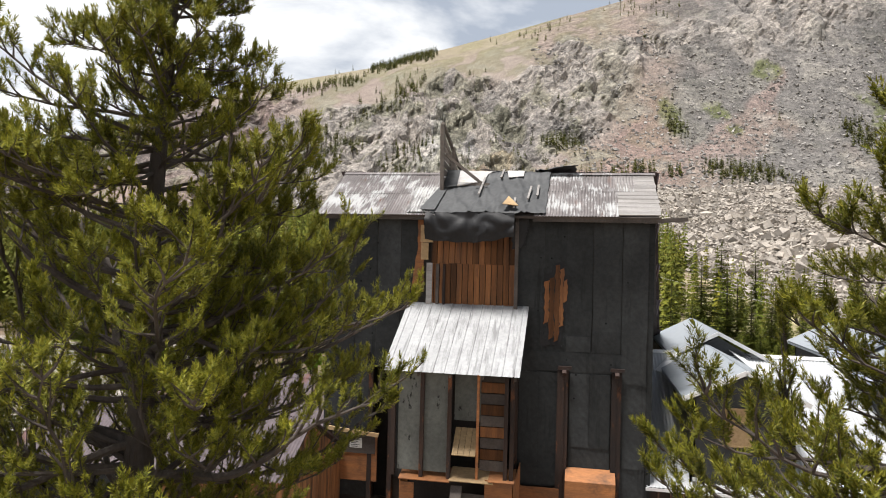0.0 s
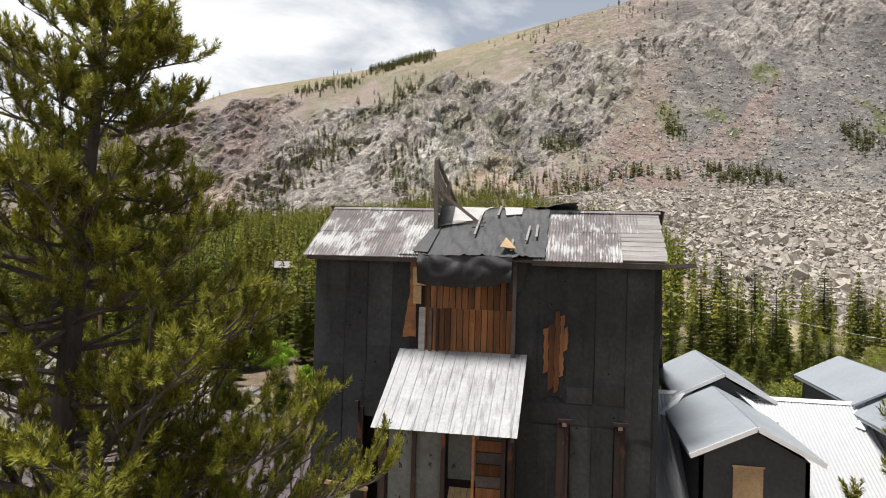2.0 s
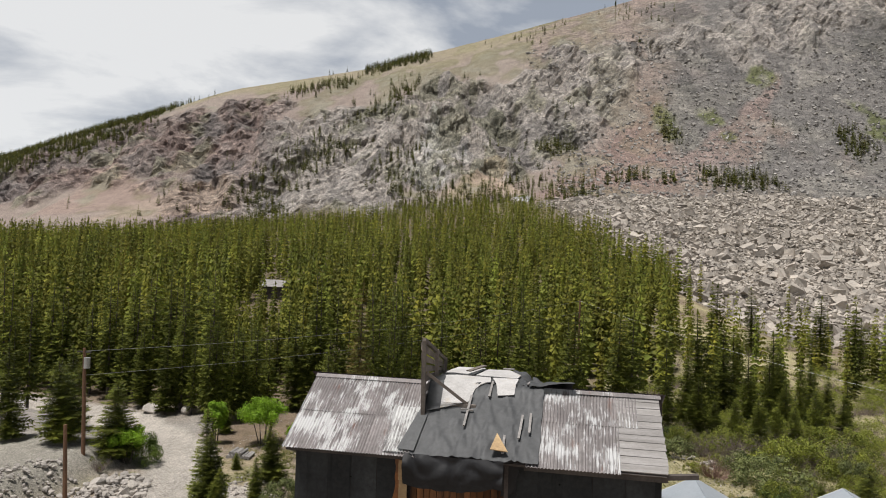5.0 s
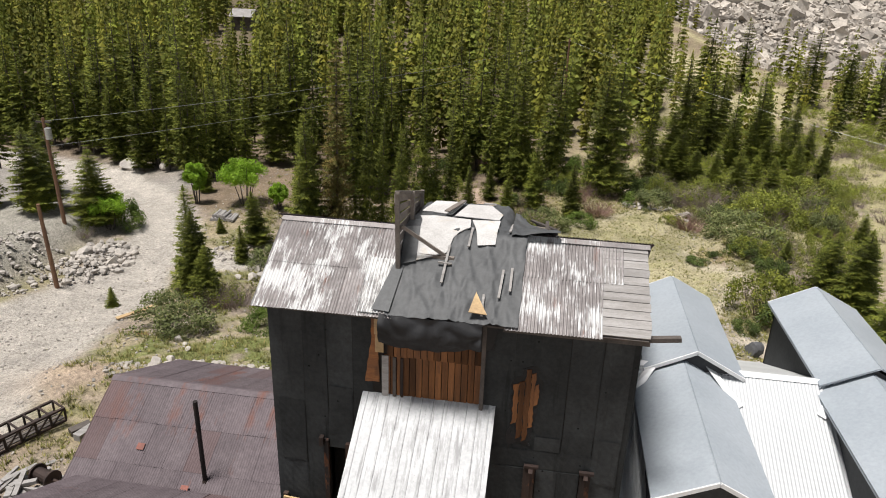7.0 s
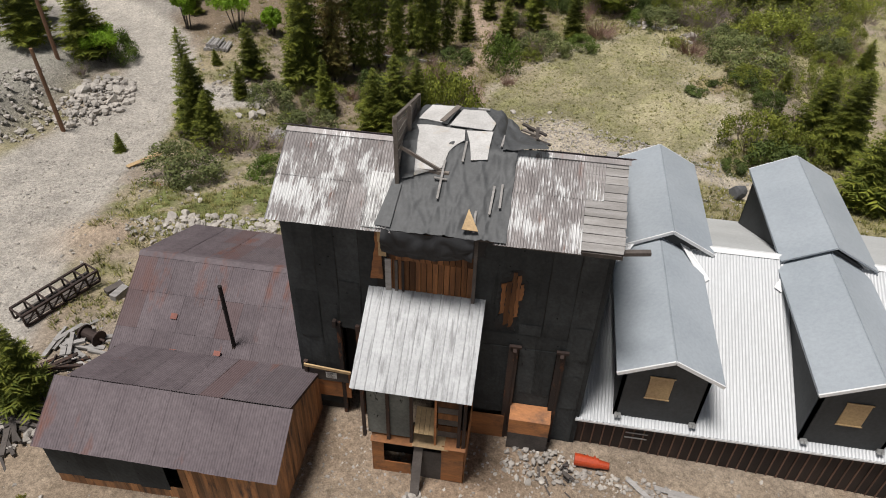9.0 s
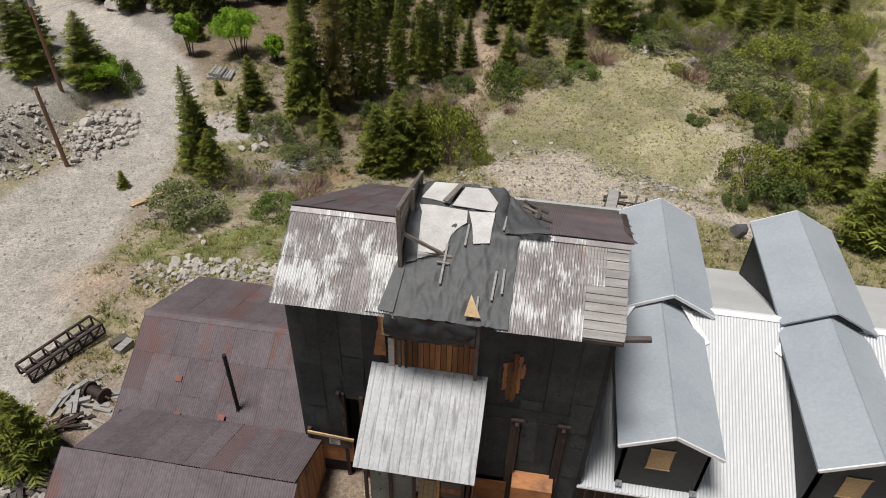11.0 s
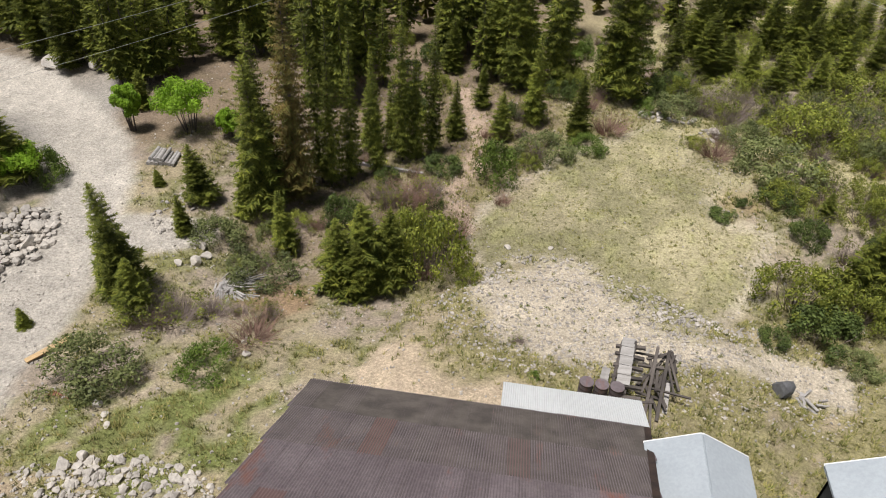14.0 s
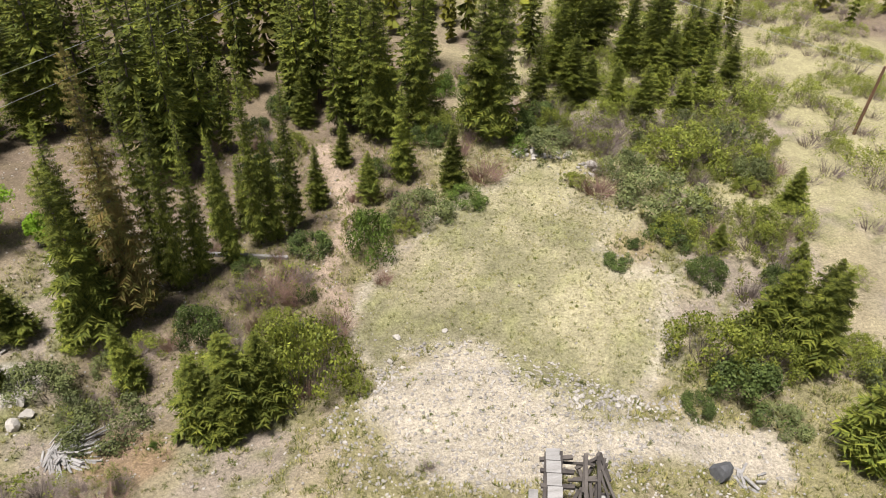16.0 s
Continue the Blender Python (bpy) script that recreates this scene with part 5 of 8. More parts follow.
# ---- the mill with its white roof and four dormers ----
def mill():
    t = thing("mill", "long low mill with white steel roof and grey dormers", "mine building")
    x0, x1 = 2.5, 19.0
    ey, ez, ry, rz, by = 18.86, 2.5, 24.55, 5.2, 30.2
    d = Vector((0, ey - ry, ez - rz))
    ob = part_mesh("front_roof", wave_mesh("front_roof", x1 - x0, d.length, 0.10, 0.014), WHITE_ROOF, t)
    ob.matrix_basis = roof_frame((x0, ry, rz), (1, 0, 0), d)
    d2 = Vector((0, by - ry, ez - rz))
    bm = bmesh.new()
    slab(bm, [(x0, ry, rz), (x1, ry, rz), (x1, by, ez), (x0, by, ez)], 0.12)
    part("rear_roof", bm, GREY_FLAT, t)
    bm = bmesh.new()
    slab(bm, [(x0, ry, rz - 0.03), (x0, ey + 0.02, ez - 0.03), (x1, ey + 0.02, ez - 0.03), (x1, ry, rz - 0.03)], 0.1)
    part("roof_deck", bm, OLD_TIMBER, t)
    bm = bmesh.new()
    slab(bm, [(x0 - 0.03, ry - 0.16, rz - 0.04), (x1, ry - 0.16, rz - 0.04), (x1, ry, rz + 0.05), (x0 - 0.03, ry, rz + 0.05)], 0.008)
    slab(bm, [(x0 - 0.03, ry, rz + 0.05), (x1, ry, rz + 0.05), (x1, ry + 0.16, rz - 0.02), (x0 - 0.03, ry + 0.16, rz - 0.02)], 0.008)
    part("ridge_cap", bm, WHITE_TRIM, t)
    bm = bmesh.new()
    box(bm, x0 - 0.02, x1, ey - 0.015, ey + 0.02, ez - 0.09, ez - 0.02)
    part("eave_trim", bm, WHITE_TRIM, t)
    # walls: boards with battens
    wy = ey + 0.16
    bm = bmesh.new()
    box(bm, x0, x1, wy, wy + 0.15, -1.2, ez - 0.05)
    box(bm, x0, x0 + 0.15, wy + 0.15, by - 0.2, -2.6, ez - 0.05)
    box(bm, x1 - 0.15, x1, wy + 0.15, by - 0.2, -2.6, ez - 0.05)
    box(bm, x0 + 0.15, x1 - 0.15, by - 0.35, by - 0.2, -2.8, ez - 0.05)
    part("wall", bm, BROWN_BOARD, t)
    wall_boards(t, (x0, wy), (x1, wy), -0.9, ez - 0.06, BROWN_BOARD, 0.30, 0.022, "wall_board")
    n = round((x1 - x0) / 0.30)
    for k in range(n + 1):
        x = x0 + (x1 - x0) * k / n
        bm = bmesh.new()
        box(bm, x - 0.02, x + 0.02, wy - 0.055, wy - 0.029, -0.9, ez - 0.07 - rnd.uniform(0, 0.02))
        part("batten", bm, BATTEN, t)
    bm = bmesh.new()
    for z in (2.05, 1.82):
        box(bm, 4.05, 4.72, wy - 0.075, wy - 0.052, z, z + 0.04)
    part("wall_cleat", bm, GREY_BOARD, t)

    def dormer(cx, front, rear, half, eave, ridge, name, lip=True, window=False):
        dm = new(name)
        dm.parent = t
        w = half - 0.24
        y0 = front
        # gable and cheeks
        yg = y0 + (0.12 if window else 0.0)
        bm = bmesh.new()
        gz0 = ez + (yg - ey) / (ry - ey) * (rz - ez) - 0.05 if window else rz - 1.5
        pts = [(cx - w, yg, gz0), (cx + w, yg, gz0), (cx + w, yg, eave - 0.05), (cx, yg, ridge - 0.12), (cx - w, yg, eave - 0.05)]
        slab(bm, pts, 0.1)
        part("gable_wall", bm, DARK_WALL, dm)
        yr = rear - 0.1
        if not window:
            bm = bmesh.new()
            zz = ez
            slab(bm, [(cx + w, yr, zz - 0.3), (cx - w, yr, zz - 0.3), (cx - w, yr, eave - 0.05), (cx, yr, ridge - 0.12), (cx + w, yr, eave - 0.05)], 0.1)
            part("gable_wall", bm, DARK_WALL, dm)
        for s in (-1, 1):
            bm = bmesh.new()
            xs = cx + s * w
            q = [(xs, yg, gz0 if window else rz - 1.5), (xs, yr, (rz if window else ez) - 0.4), (xs, yr, eave - 0.03), (xs, yg, eave - 0.03)]
            slab(bm, q if s > 0 else q[::-1], 0.1)
            part("side_wall", bm, DARK_WALL, dm)
            # roof slope
            bm = bmesh.new()
            q = [(cx, y0 - 0.14, ridge), (cx + s * half, y0 - 0.14, eave), (cx + s * half, rear, eave), (cx, rear, ridge)]
            slab(bm, q if s < 0 else q[::-1], 0.06)
            part("roof_slope", bm, GREY_ROOF, dm)
            nseam = max(3, int((rear - y0) / 0.95))
            for k in range(1, nseam):
                yk = y0 + (rear - y0) * k / nseam
                bm = bmesh.new()
                q = [(cx, yk, ridge + 0.004), (cx + s * half, yk, eave + 0.004), (cx + s * half, yk + 0.03, eave + 0.004), (cx, yk + 0.03, ridge + 0.004)]
                slab(bm, q if s < 0 else q[::-1], 0.004)
                part("membrane_seam", bm, GREY_ROOF, dm)
            # white barge trim at the open ends
            for ye, on in ((y0 - 0.15, lip), (rear, not window)):
                if on:
                    bm = bmesh.new()
                    beam(bm, (cx, ye, ridge), (cx + s * half * 1.01, ye, eave - 0.005), 0.07, 0.11)
                    part("barge_trim", bm, WHITE_TRIM, dm)
            bm = bmesh.new()
            beam(bm, (cx + s * half, y0 - 0.15, eave - 0.03), (cx + s * half, rear, eave - 0.03), 0.03, 0.06)
            part("eave_trim", bm, GREY_ROOF, dm)
        bm = bmesh.new()
        for s in (-1, 1):
            q = [(cx, y0 - 0.16, ridge + 0.02), (cx + s * 0.1, y0 - 0.16, ridge - 0.035), (cx + s * 0.1, rear, ridge - 0.035), (cx, rear, ridge + 0.02)]
            slab(bm, q if s < 0 else q[::-1], 0.01)
        part("ridge_cap", bm, GREY_ROOF, dm)
        if window:
            wx = cx - 0.13
            win = bmesh.new()
            box(win, wx - 0.33, wx + 0.33, yg - 0.03, yg - 0.003, 3.62, 4.52)
            wn = part("boarded_window", win, PALE_PLY, dm, "window opening closed with plywood")
            for z in (3.6, 4.52):
                bm = bmesh.new()
                box(bm, wx - 0.36, wx + 0.36, yg - 0.05, yg - 0.031, z - 0.02, z + 0.02)
                part("window_trim", bm, PALE_PLY, wn)
            for s in (-1, 1):
                bm = bmesh.new()
                lx = cx + s * (w - 0.12)
                box(bm, lx - 0.09, lx + 0.09, yg - 0.12, yg - 0.02, gz0 + 0.1, gz0 + 0.2)
                rod(bm, (lx - 0.05, yg - 0.16, gz0 + 0.12), (lx - 0.05, yg - 0.1, gz0 + 0.2), 0.05)
                rod(bm, (lx + 0.05, yg - 0.16, gz0 + 0.12), (lx + 0.05, yg - 0.1, gz0 + 0.2), 0.05)
                part("floodlight", bm, GALV, dm, "small twin floodlight")
            # white flashing on the roof where the dormer dies into the ridge
            for s in (-1, 1):
                bm = bmesh.new()
                q = [(cx + s * (half + 0.0), ry - 1.25, rz + 0.03 - 0.55), (cx + s * (half + 0.22), ry - 1.1, rz - 0.46), (cx + s * (half * 0.62), ry - 0.02, rz + 0.09), (cx + s * (half * 0.45), ry - 0.1, rz + 0.2)]
                slab(bm, q if s > 0 else q[::-1], 0.02)
                part("flashing", bm, WHITE_TRIM, dm)

    dormer(4.78, 19.0, 24.75, 1.45, 4.74, 5.46, "dormer", window=True)
    dormer(5.12, 24.4, 29.85, 1.45, 5.12, 5.88, "rear_dormer")
    dormer(10.1, 19.0, 24.75, 1.42, 4.92, 5.66, "dormer", window=True)
    dormer(10.22, 24.4, 29.95, 1.5, 5.15, 5.92, "rear_dormer", lip=False)


mill()


# ---- the engine house and the shack on the other side ----
def engine_house():
    t = thing("engine_house", "low building with a purplish rusty corrugated gable roof", "mine building")
    x0, x1, ry, rz = -12.65, -5.9, 22.05, 4.12
    d = Vector((0, 18.7 - ry, 2.28 - rz))
    lay_sheets(t, roof_frame((x0, ry, rz), (1, 0, 0), d), x1 - x0, d.length, OLD_ROOF, 0.68, 3)
    d2 = Vector((0, 25.6 - ry, 2.6 - rz))
    lay_sheets(t, roof_frame((x1, ry, rz), (-1, 0, 0), d2), x1 - x0, d2.length, OLD_ROOF, 0.68, 2)
    bm = bmesh.new()
    slab(bm, [(x0 + 0.05, ry, rz - 0.03), (x0 + 0.05, 18.75, 2.25), (x1, 18.75, 2.25), (x1, ry, rz - 0.03)], 0.06)
    slab(bm, [(x1, ry, rz - 0.03), (x1, 25.55, 2.57), (x0 + 0.05, 25.55, 2.57), (x0 + 0.05, ry, rz - 0.03)], 0.06)
    part("roof_deck", bm, OLD_TIMBER, t)
    bm = bmesh.new()
    for s, dy, dz in ((-1, -0.17, -0.09), (1, 0.17, -0.07)):
        q = [(x0 - 0.03, ry, rz + 0.075), (x0 - 0.03, ry + dy, rz + 0.075 + dz), (x1, ry + dy, rz + 0.075 + dz), (x1, ry, rz + 0.075)]
        slab(bm, q if s < 0 else q[::-1], 0.008)
    part("ridge_cap", bm, OLD_ROOF, t)
    bm = bmesh.new()
    slab(bm, [(x0 + 0.15, 18.9, 0.2), (x0 + 0.15, 18.9, 2.3), (x0 + 0.15, ry, rz - 0.12), (x0 + 0.15, 25.4, 2.55), (x0 + 0.15, 25.4, -0.5)], 0.12)
    box(bm, x0 + 0.15, x1, 25.3, 25.4, -0.9, 2.55)
    box(bm, x0 + 0.15, x1, 18.95, 19.05, 0.2, 2.3)
    part("wall", bm, DARK_WALL, t)
    for x, y, z in ((-10.9, 20.25, 3.15), (-10.6, 19.2, 2.6), (-9.1, 19.3, 2.7)):
        bm = bmesh.new()
        m = roof_frame((x, y, z + 0.06), (1, 0, 0), d)
        box(bm, 0, 0.22, -0.2, 0, 0.0, 0.012, m)
        part("roof_patch", bm, RED_SHEET, t, "small rust-red patch")
    p = thing("stove_pipe", "tall thin black stove pipe standing through a rusty roof", "pipe", (-8.54, 19.58, 2.6))
    bm = bmesh.new()
    rod(bm, (0, 0, -0.1), (0.02, -0.06, 2.85), 0.065, n=12)
    part("pipe", bm, BLACK_PIPE, p)
    for z in (0.9, 1.9):
        bm = bmesh.new()
        rod(bm, (0, -0.02 * z, z), (0, -0.02 * z, z + 0.05), 0.072, n=12)
        part("joint_band", bm, BLACK_PIPE, p)
    bm = bmesh.new()
    rod(bm, (0, 0, 0.0), (0, 0, 0.2), 0.17, 0.075, n=12)
    part("roof_collar", bm, IRON, p)


engine_house()


def shack():
    t = thing("shack", "old board shack with a rusty purple corrugated roof, partly tar-papered", "shed")
    x0, x1 = -12.35, -5.38
    fy, fz, ry, rz, by, bz = 14.86, 3.2, 16.48, 4.15, 18.85, 2.95
    d = Vector((0, fy - ry, fz - rz))
    lay_sheets(t, roof_frame((x0, ry, rz), (1, 0, 0), d), x1 - x0, d.length, OLD_ROOF, 0.68, 1)
    d2 = Vector((0, by - ry, bz - rz))
    lay_sheets(t, roof_frame((x1 - 0.05, ry, rz), (-1, 0, 0), d2), x1 - x0 - 0.4, d2.length, OLD_ROOF, 0.68, 1)
    bm = bmesh.new()
    slab(bm, [(x0 + 0.05, ry, rz - 0.03), (x0 + 0.05, fy + 0.04, fz - 0.03), (x1 - 0.05, fy + 0.04, fz - 0.03), (x1 - 0.05, ry, rz - 0.03)], 0.05)
    slab(bm, [(x1 - 0.1, ry, rz - 0.03), (x1 - 0.1, by, bz - 0.03), (x0 + 0.4, by, bz - 0.03), (x0 + 0.4, ry, rz - 0.03)], 0.05)
    part("roof_deck", bm, OLD_TIMBER, t)
    wy, wx = fy + 0.18, x1 - 0.12
    # front wall with a window hole; near-black lining behind gives its inside shade
    lo = lambda s: 0.95 + 0.3 * s
    wall_boards(t, (x0 + 0.1, wy), (-9.0, wy), lambda s: 0.8, fz - 0.06, SHACK_BOARD, 0.2, 0.025, "wall_board", 0.1)
    wall_boards(t, (-9.0, wy), (-8.35, wy), 0.85, 1.75, SHACK_BOARD, 0.2, 0.025, "wall_board", 0.1)
    wall_boards(t, (-8.35, wy), (wx, wy), 1.0, fz - 0.06, SHACK_BOARD, 0.2, 0.025, "wall_board", 0.1)
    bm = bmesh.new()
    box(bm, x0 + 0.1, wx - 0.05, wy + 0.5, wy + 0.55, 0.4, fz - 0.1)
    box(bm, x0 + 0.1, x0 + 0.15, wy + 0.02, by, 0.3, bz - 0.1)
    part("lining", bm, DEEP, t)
    for k in range(4):
        a = x0 + 0.05 + k * 0.88
        bm = bmesh.new()
        lowz = 1.55 + 0.1 * noise.noise((k * 1.7, 0, 0))
        slab(bm, [(a, wy - 0.035 - 0.004 * (k % 2), lowz), (a + 0.9, wy - 0.035 - 0.004 * (k % 2), lowz + 0.05), (a + 0.9, wy - 0.035, fz - 0.1), (a, wy - 0.035, fz - 0.1)], 0.008)
        part("tar_paper_strip", bm, TAR, t)
    # gable end
    top = lambda s: (fz + (rz - fz) * s * (by - wy) / (ry - wy) if s * (by - wy) < ry - wy else rz + (bz - rz) * (s * (by - wy) - (ry - wy)) / (by - ry)) - 0.08
    wall_boards(t, (wx, wy - 0.02), (wx, by - 0.05), 0.9, top, SHACK_BOARD, 0.2, 0.025, "wall_board", 0.1, out=(1, 0))
    bm = bmesh.new()
    beam(bm, (x1 - 0.04, fy, fz - 0.05), (x1 - 0.04, ry, rz - 0.05), 0.03, 0.1)
    beam(bm, (x1 - 0.09, ry, rz - 0.05), (x1 - 0.09, by, bz - 0.05), 0.03, 0.1)
    part("barge_board", bm, RUST_TIMBER, t)
    bm = bmesh.new()
    box(bm, x0 + 0.5, wx - 0.03, by - 0.1, by - 0.05, 0.4, bz - 0.08)
    part("rear_wall", bm, DEEP, t)


shack()


# ---- trees ----
def conifer_arrays(h, r, levels, per, seed, detail=1, bare=0.07):
    """The crown of a spruce as triangles: whorls of flat, jagged boughs, raised near the top and drooping near the foot."""
    g = np.random.default_rng(seed)
    V, F = [], []

    def tri(a, b, c):
        k = len(V)
        V.extend((a, b, c))
        F.append((k, k + 1, k + 2))

    lean = g.uniform(0, 6.28)
    for i in range(levels):
        t = (i + g.uniform(-0.35, 0.35)) / levels
        t = min(max(t, 0.0), 0.985)
        z = h * (bare + (1 - bare) * t)
        reach = r * (1 - t) ** 0.62 * g.uniform(0.72, 1.15) * min(1.0, 0.55 + t * 4) + 0.02 * r
        n = max(3, int(per * (1 - 0.5 * t)))
        a0 = g.uniform(0, 6.28)
        for k in range(n):
            a = a0 + 6.2832 * k / n + g.uniform(-0.4, 0.4)
            L = reach * g.uniform(0.62, 1.12) * (1 + 0.14 * math.cos(a - lean))
            ca, sa = math.cos(a), math.sin(a)
            rise = L * (0.42 * t - 0.36 + g.uniform(-0.14, 0.10))
            out, side = np.array((ca, sa, 0.0)), np.array((-sa, ca, 0.0))
            root = np.array((0.0, 0.0, z)) + out * 0.03
            tip = root + out * L + (0, 0, rise)
            if detail == 0:
                w = 0.32 * L + 0.04 * r
                mid = root * 0.42 + tip * 0.58
                dip = 0.12 * L + 0.25 * h / levels
                tri(root + (0, 0, 0.35 * h / levels), mid - side * w - (0, 0, dip * g.uniform(0.6, 1.5)), tip)
                tri(root + (0, 0, 0.35 * h / levels), tip, mid + side * w - (0, 0, dip * g.uniform(0.6, 1.5)))
                continue
            m = 6 if detail == 1 else 3
            w = 0.27 * L + 0.05 * r
            for q in range(m):
                f0, f1 = q / m, (q + 1) / m
                bow = 0.10 * L
                p0 = root + (tip - root) * f0 - (0, 0, bow * math.sin(3.14 * f0))
                p1 = root + (tip - root) * f1 - (0, 0, bow * math.sin(3.14 * f1))
                ww = w * (0.45 + 1.1 * f0) * (1.3 - f0) * g.uniform(0.75, 1.25)
                for s in (-1, 1):
                    foot = p0 + (p1 - p0) * (0.7 if detail == 1 else 1.0)
                    e = p0 + (p1 - p0) * g.uniform(1.1, 2.2) + side * s * ww - (0, 0, g.uniform(0.05, 0.35) * ww)
                    tri(p0, e, foot)
                    e = p0 + (p1 - p0) * g.uniform(0.3, 1.2) + side * s * ww * 0.7 - (0, 0, g.uniform(0.3, 0.75) * ww)
                    tri(p0, e, foot)
                if q >= m - 2:
                    e = p1 + (p1 - p0) * g.uniform(0.2, 0.6) + (0, 0, g.uniform(0.03, 0.12) * L)
                    tri(p0, e, p1 + side * 0.3 * ww * g.uniform(-1, 1))
    for k in range(3):
        a = 2.1 * k
        tri(np.array((math.cos(a) * 0.09 * r, math.sin(a) * 0.09 * r, h * 0.95)), np.array((math.cos(a + 2.1) * 0.09 * r, math.sin(a + 2.1) * 0.09 * r, h * 0.95)), np.array((0, 0, h * 1.01)))
    return np.array(V, dtype=np.float32), np.array(F, dtype=np.int32)


def trunk_mesh(h, r):
    bm = bmesh.new()
    rod(bm, (0, 0, -0.3), (0, 0, h * 0.5), r, r * 0.55, 7, False)
    rod(bm, (0, 0, h * 0.5), (0, 0, h * 0.97), r * 0.55, 0.012, 7, False)
    me = bpy.data.meshes.new("trunk")
    bm.to_mesh(me)
    bm.free()
    me.materials.append(BARK)
    return me


SPRUCES = []
MID_SPRUCES = []
for k in range(6):
    hh, rr = 10.0, 1.3
    vv, ff = conifer_arrays(hh, rr, 46, (12, 13, 12, 14, 13, 12)[k], 50 + k)
    me = np_mesh("crown", vv, ff)
    me.materials.append(SPRUCE)
    SPRUCES.append((me, trunk_mesh(hh, 0.13)))
    vv, ff = conifer_arrays(hh, rr, 36, 7, 150 + k, 2, 0.12)
    me = np_mesh("crown", vv, ff)
    me.materials.append(SPRUCE)
    MID_SPRUCES.append((me, SPRUCES[-1][1]))
BROWN_CROWN = SPRUCES[0][0].copy()
BROWN_CROWN.materials.clear()
BROWN_CROWN.materials.append(BROWN_NEEDLE)


def spruce(x, y, h, r, kind=None, brown=False, label="narrow dark green spruce standing in the valley", group="spruces", far=False):
    """A spruce h metres tall whose lowest boughs reach r metres out."""
    kind = rnd.randrange(6) if kind is None else kind
    crown, trunk = (MID_SPRUCES if far else SPRUCES)[kind]
    t = new("spruce_tree")
    t.location, t.scale, t.rotation_euler = (x, y, gz(x, y) - 0.1), (r / 1.3, r / 1.3, h / 10.0), (rnd.uniform(-0.03, 0.03), rnd.uniform(-0.03, 0.03), rnd.uniform(0, 6.28))
    tagged(t, label, "tree", group)
    part_mesh("trunk", trunk, None, t)
    part_mesh("crown", BROWN_CROWN if brown else crown, None, t)
    return t


# spruces that can be told apart: on the road bank, at the wood's edge, past the meadow
BANK = [(-19.9, 39.9, 6.8, 1.35), (-19.2, 39.1, 5.6, 1.25), (-18.3, 38.4, 3.8, 1.0), (-19.6, 48.2, 4.0, 1.1), (-22.4, 48.7, 1.3, 0.42), (-19.3, 45.2, 2.8, 0.62), (-16.7, 48.1, 3.4, 0.8),
        (-8.4, 43.4, 5.6, 1.5), (-9.6, 43.0, 4.8, 1.3), (-7.3, 43.9, 5.0, 1.3), (-8.6, 42.5, 3.6, 1.2), (-13.6, 45.8, 4.3, 0.82), (-22.9, 36.5, 1.3, 0.4), (-15.1, 17.6, 3.6, 1.1)]
EDGE = [(-15.7, 48.8, 10.0, 1.6), (-14.3, 50.4, 15.0, 1.5), (-16.4, 50.4, 11.0, 1.4), (-17.3, 51.8, 8.5, 1.3), (-12.9, 52.5, 11.9, 0.89), (-11.9, 53.7, 10.4, 0.85), (-13.6, 52.9, 13.2, 0.89), (-11.3, 57.0, 6.4, 0.89), (-9.1, 56.4, 11.8, 0.94), (-8.2, 56.7, 8.0, 0.77),
        (-7.3, 57.7, 10.2, 0.85), (-6.0, 60.2, 4.6, 0.81), (-10.2, 58.0, 5.2, 0.64), (-10.4, 54.6, 9.0, 0.77), (-15.0, 52.2, 9.5, 0.85), (-4.7, 64.7, 3.6, 0.72), (-2.8, 60.7, 3.7, 0.94), (-0.7, 63.0, 6.8, 1.02), (2.5, 62.1, 4.7, 0.98)]
PAST = [(5.9, 67.8, 13.0, 2.1), (4.6, 68.4, 12.0, 1.8), (0.9, 69.5, 12.5, 1.7), (-2.3, 68.3, 13.0, 1.7), (-4.2, 70.1, 11.5, 1.5), (-7.8, 70.3, 4.8, 1.0), (9.9, 72.5, 6.2, 1.15), (12.8, 73.7, 6.0, 1.6), (14.5, 75.1, 3.6, 1.2),
        (15.8, 72.4, 4.3, 1.15), (17.4, 70.1, 5.0, 1.3), (19.7, 73.1, 3.6, 1.15), (20.7, 70.6, 4.2, 1.1), (23.0, 72.9, 5.6, 1.15), (21.3, 76.3, 5.4, 1.4), (20.3, 78.0, 8.0, 1.3), (18.6, 79.0, 8.5, 1.3), (23.5, 79.5, 7.0, 1.3), (26.6, 76.5, 4.6, 1.1)]
ROADSIDE = [(-36.4, 62.2, 9.0, 1.25), (-25.6, 66.9, 9.0, 1.8), (-40.1, 64.1, 8.5, 1.4), (-30.4, 46.8, 5.6, 1.9), (-33.8, 45.3, 6.0, 1.9), (-36.5, 50.0, 6.5, 1.4), (-38.5, 46.0, 7.0, 1.5), (-28.1, 57.8, 3.0, 0.8),
            (17.6, 47.2, 5.4, 1.5), (18.9, 45.6, 6.2, 1.6), (20.0, 47.4, 5.2, 1.4), (18.6, 39.9, 6.0, 1.9), (15.2, 45.2, 1.8, 0.6), (17.5, 54.5, 2.2, 0.7), (21.4, 52.5, 2.4, 0.8), (24.0, 58.8, 3.2, 1.0),
            (29, 122, 11, 1.9), (30, 97, 5, 1.2)]
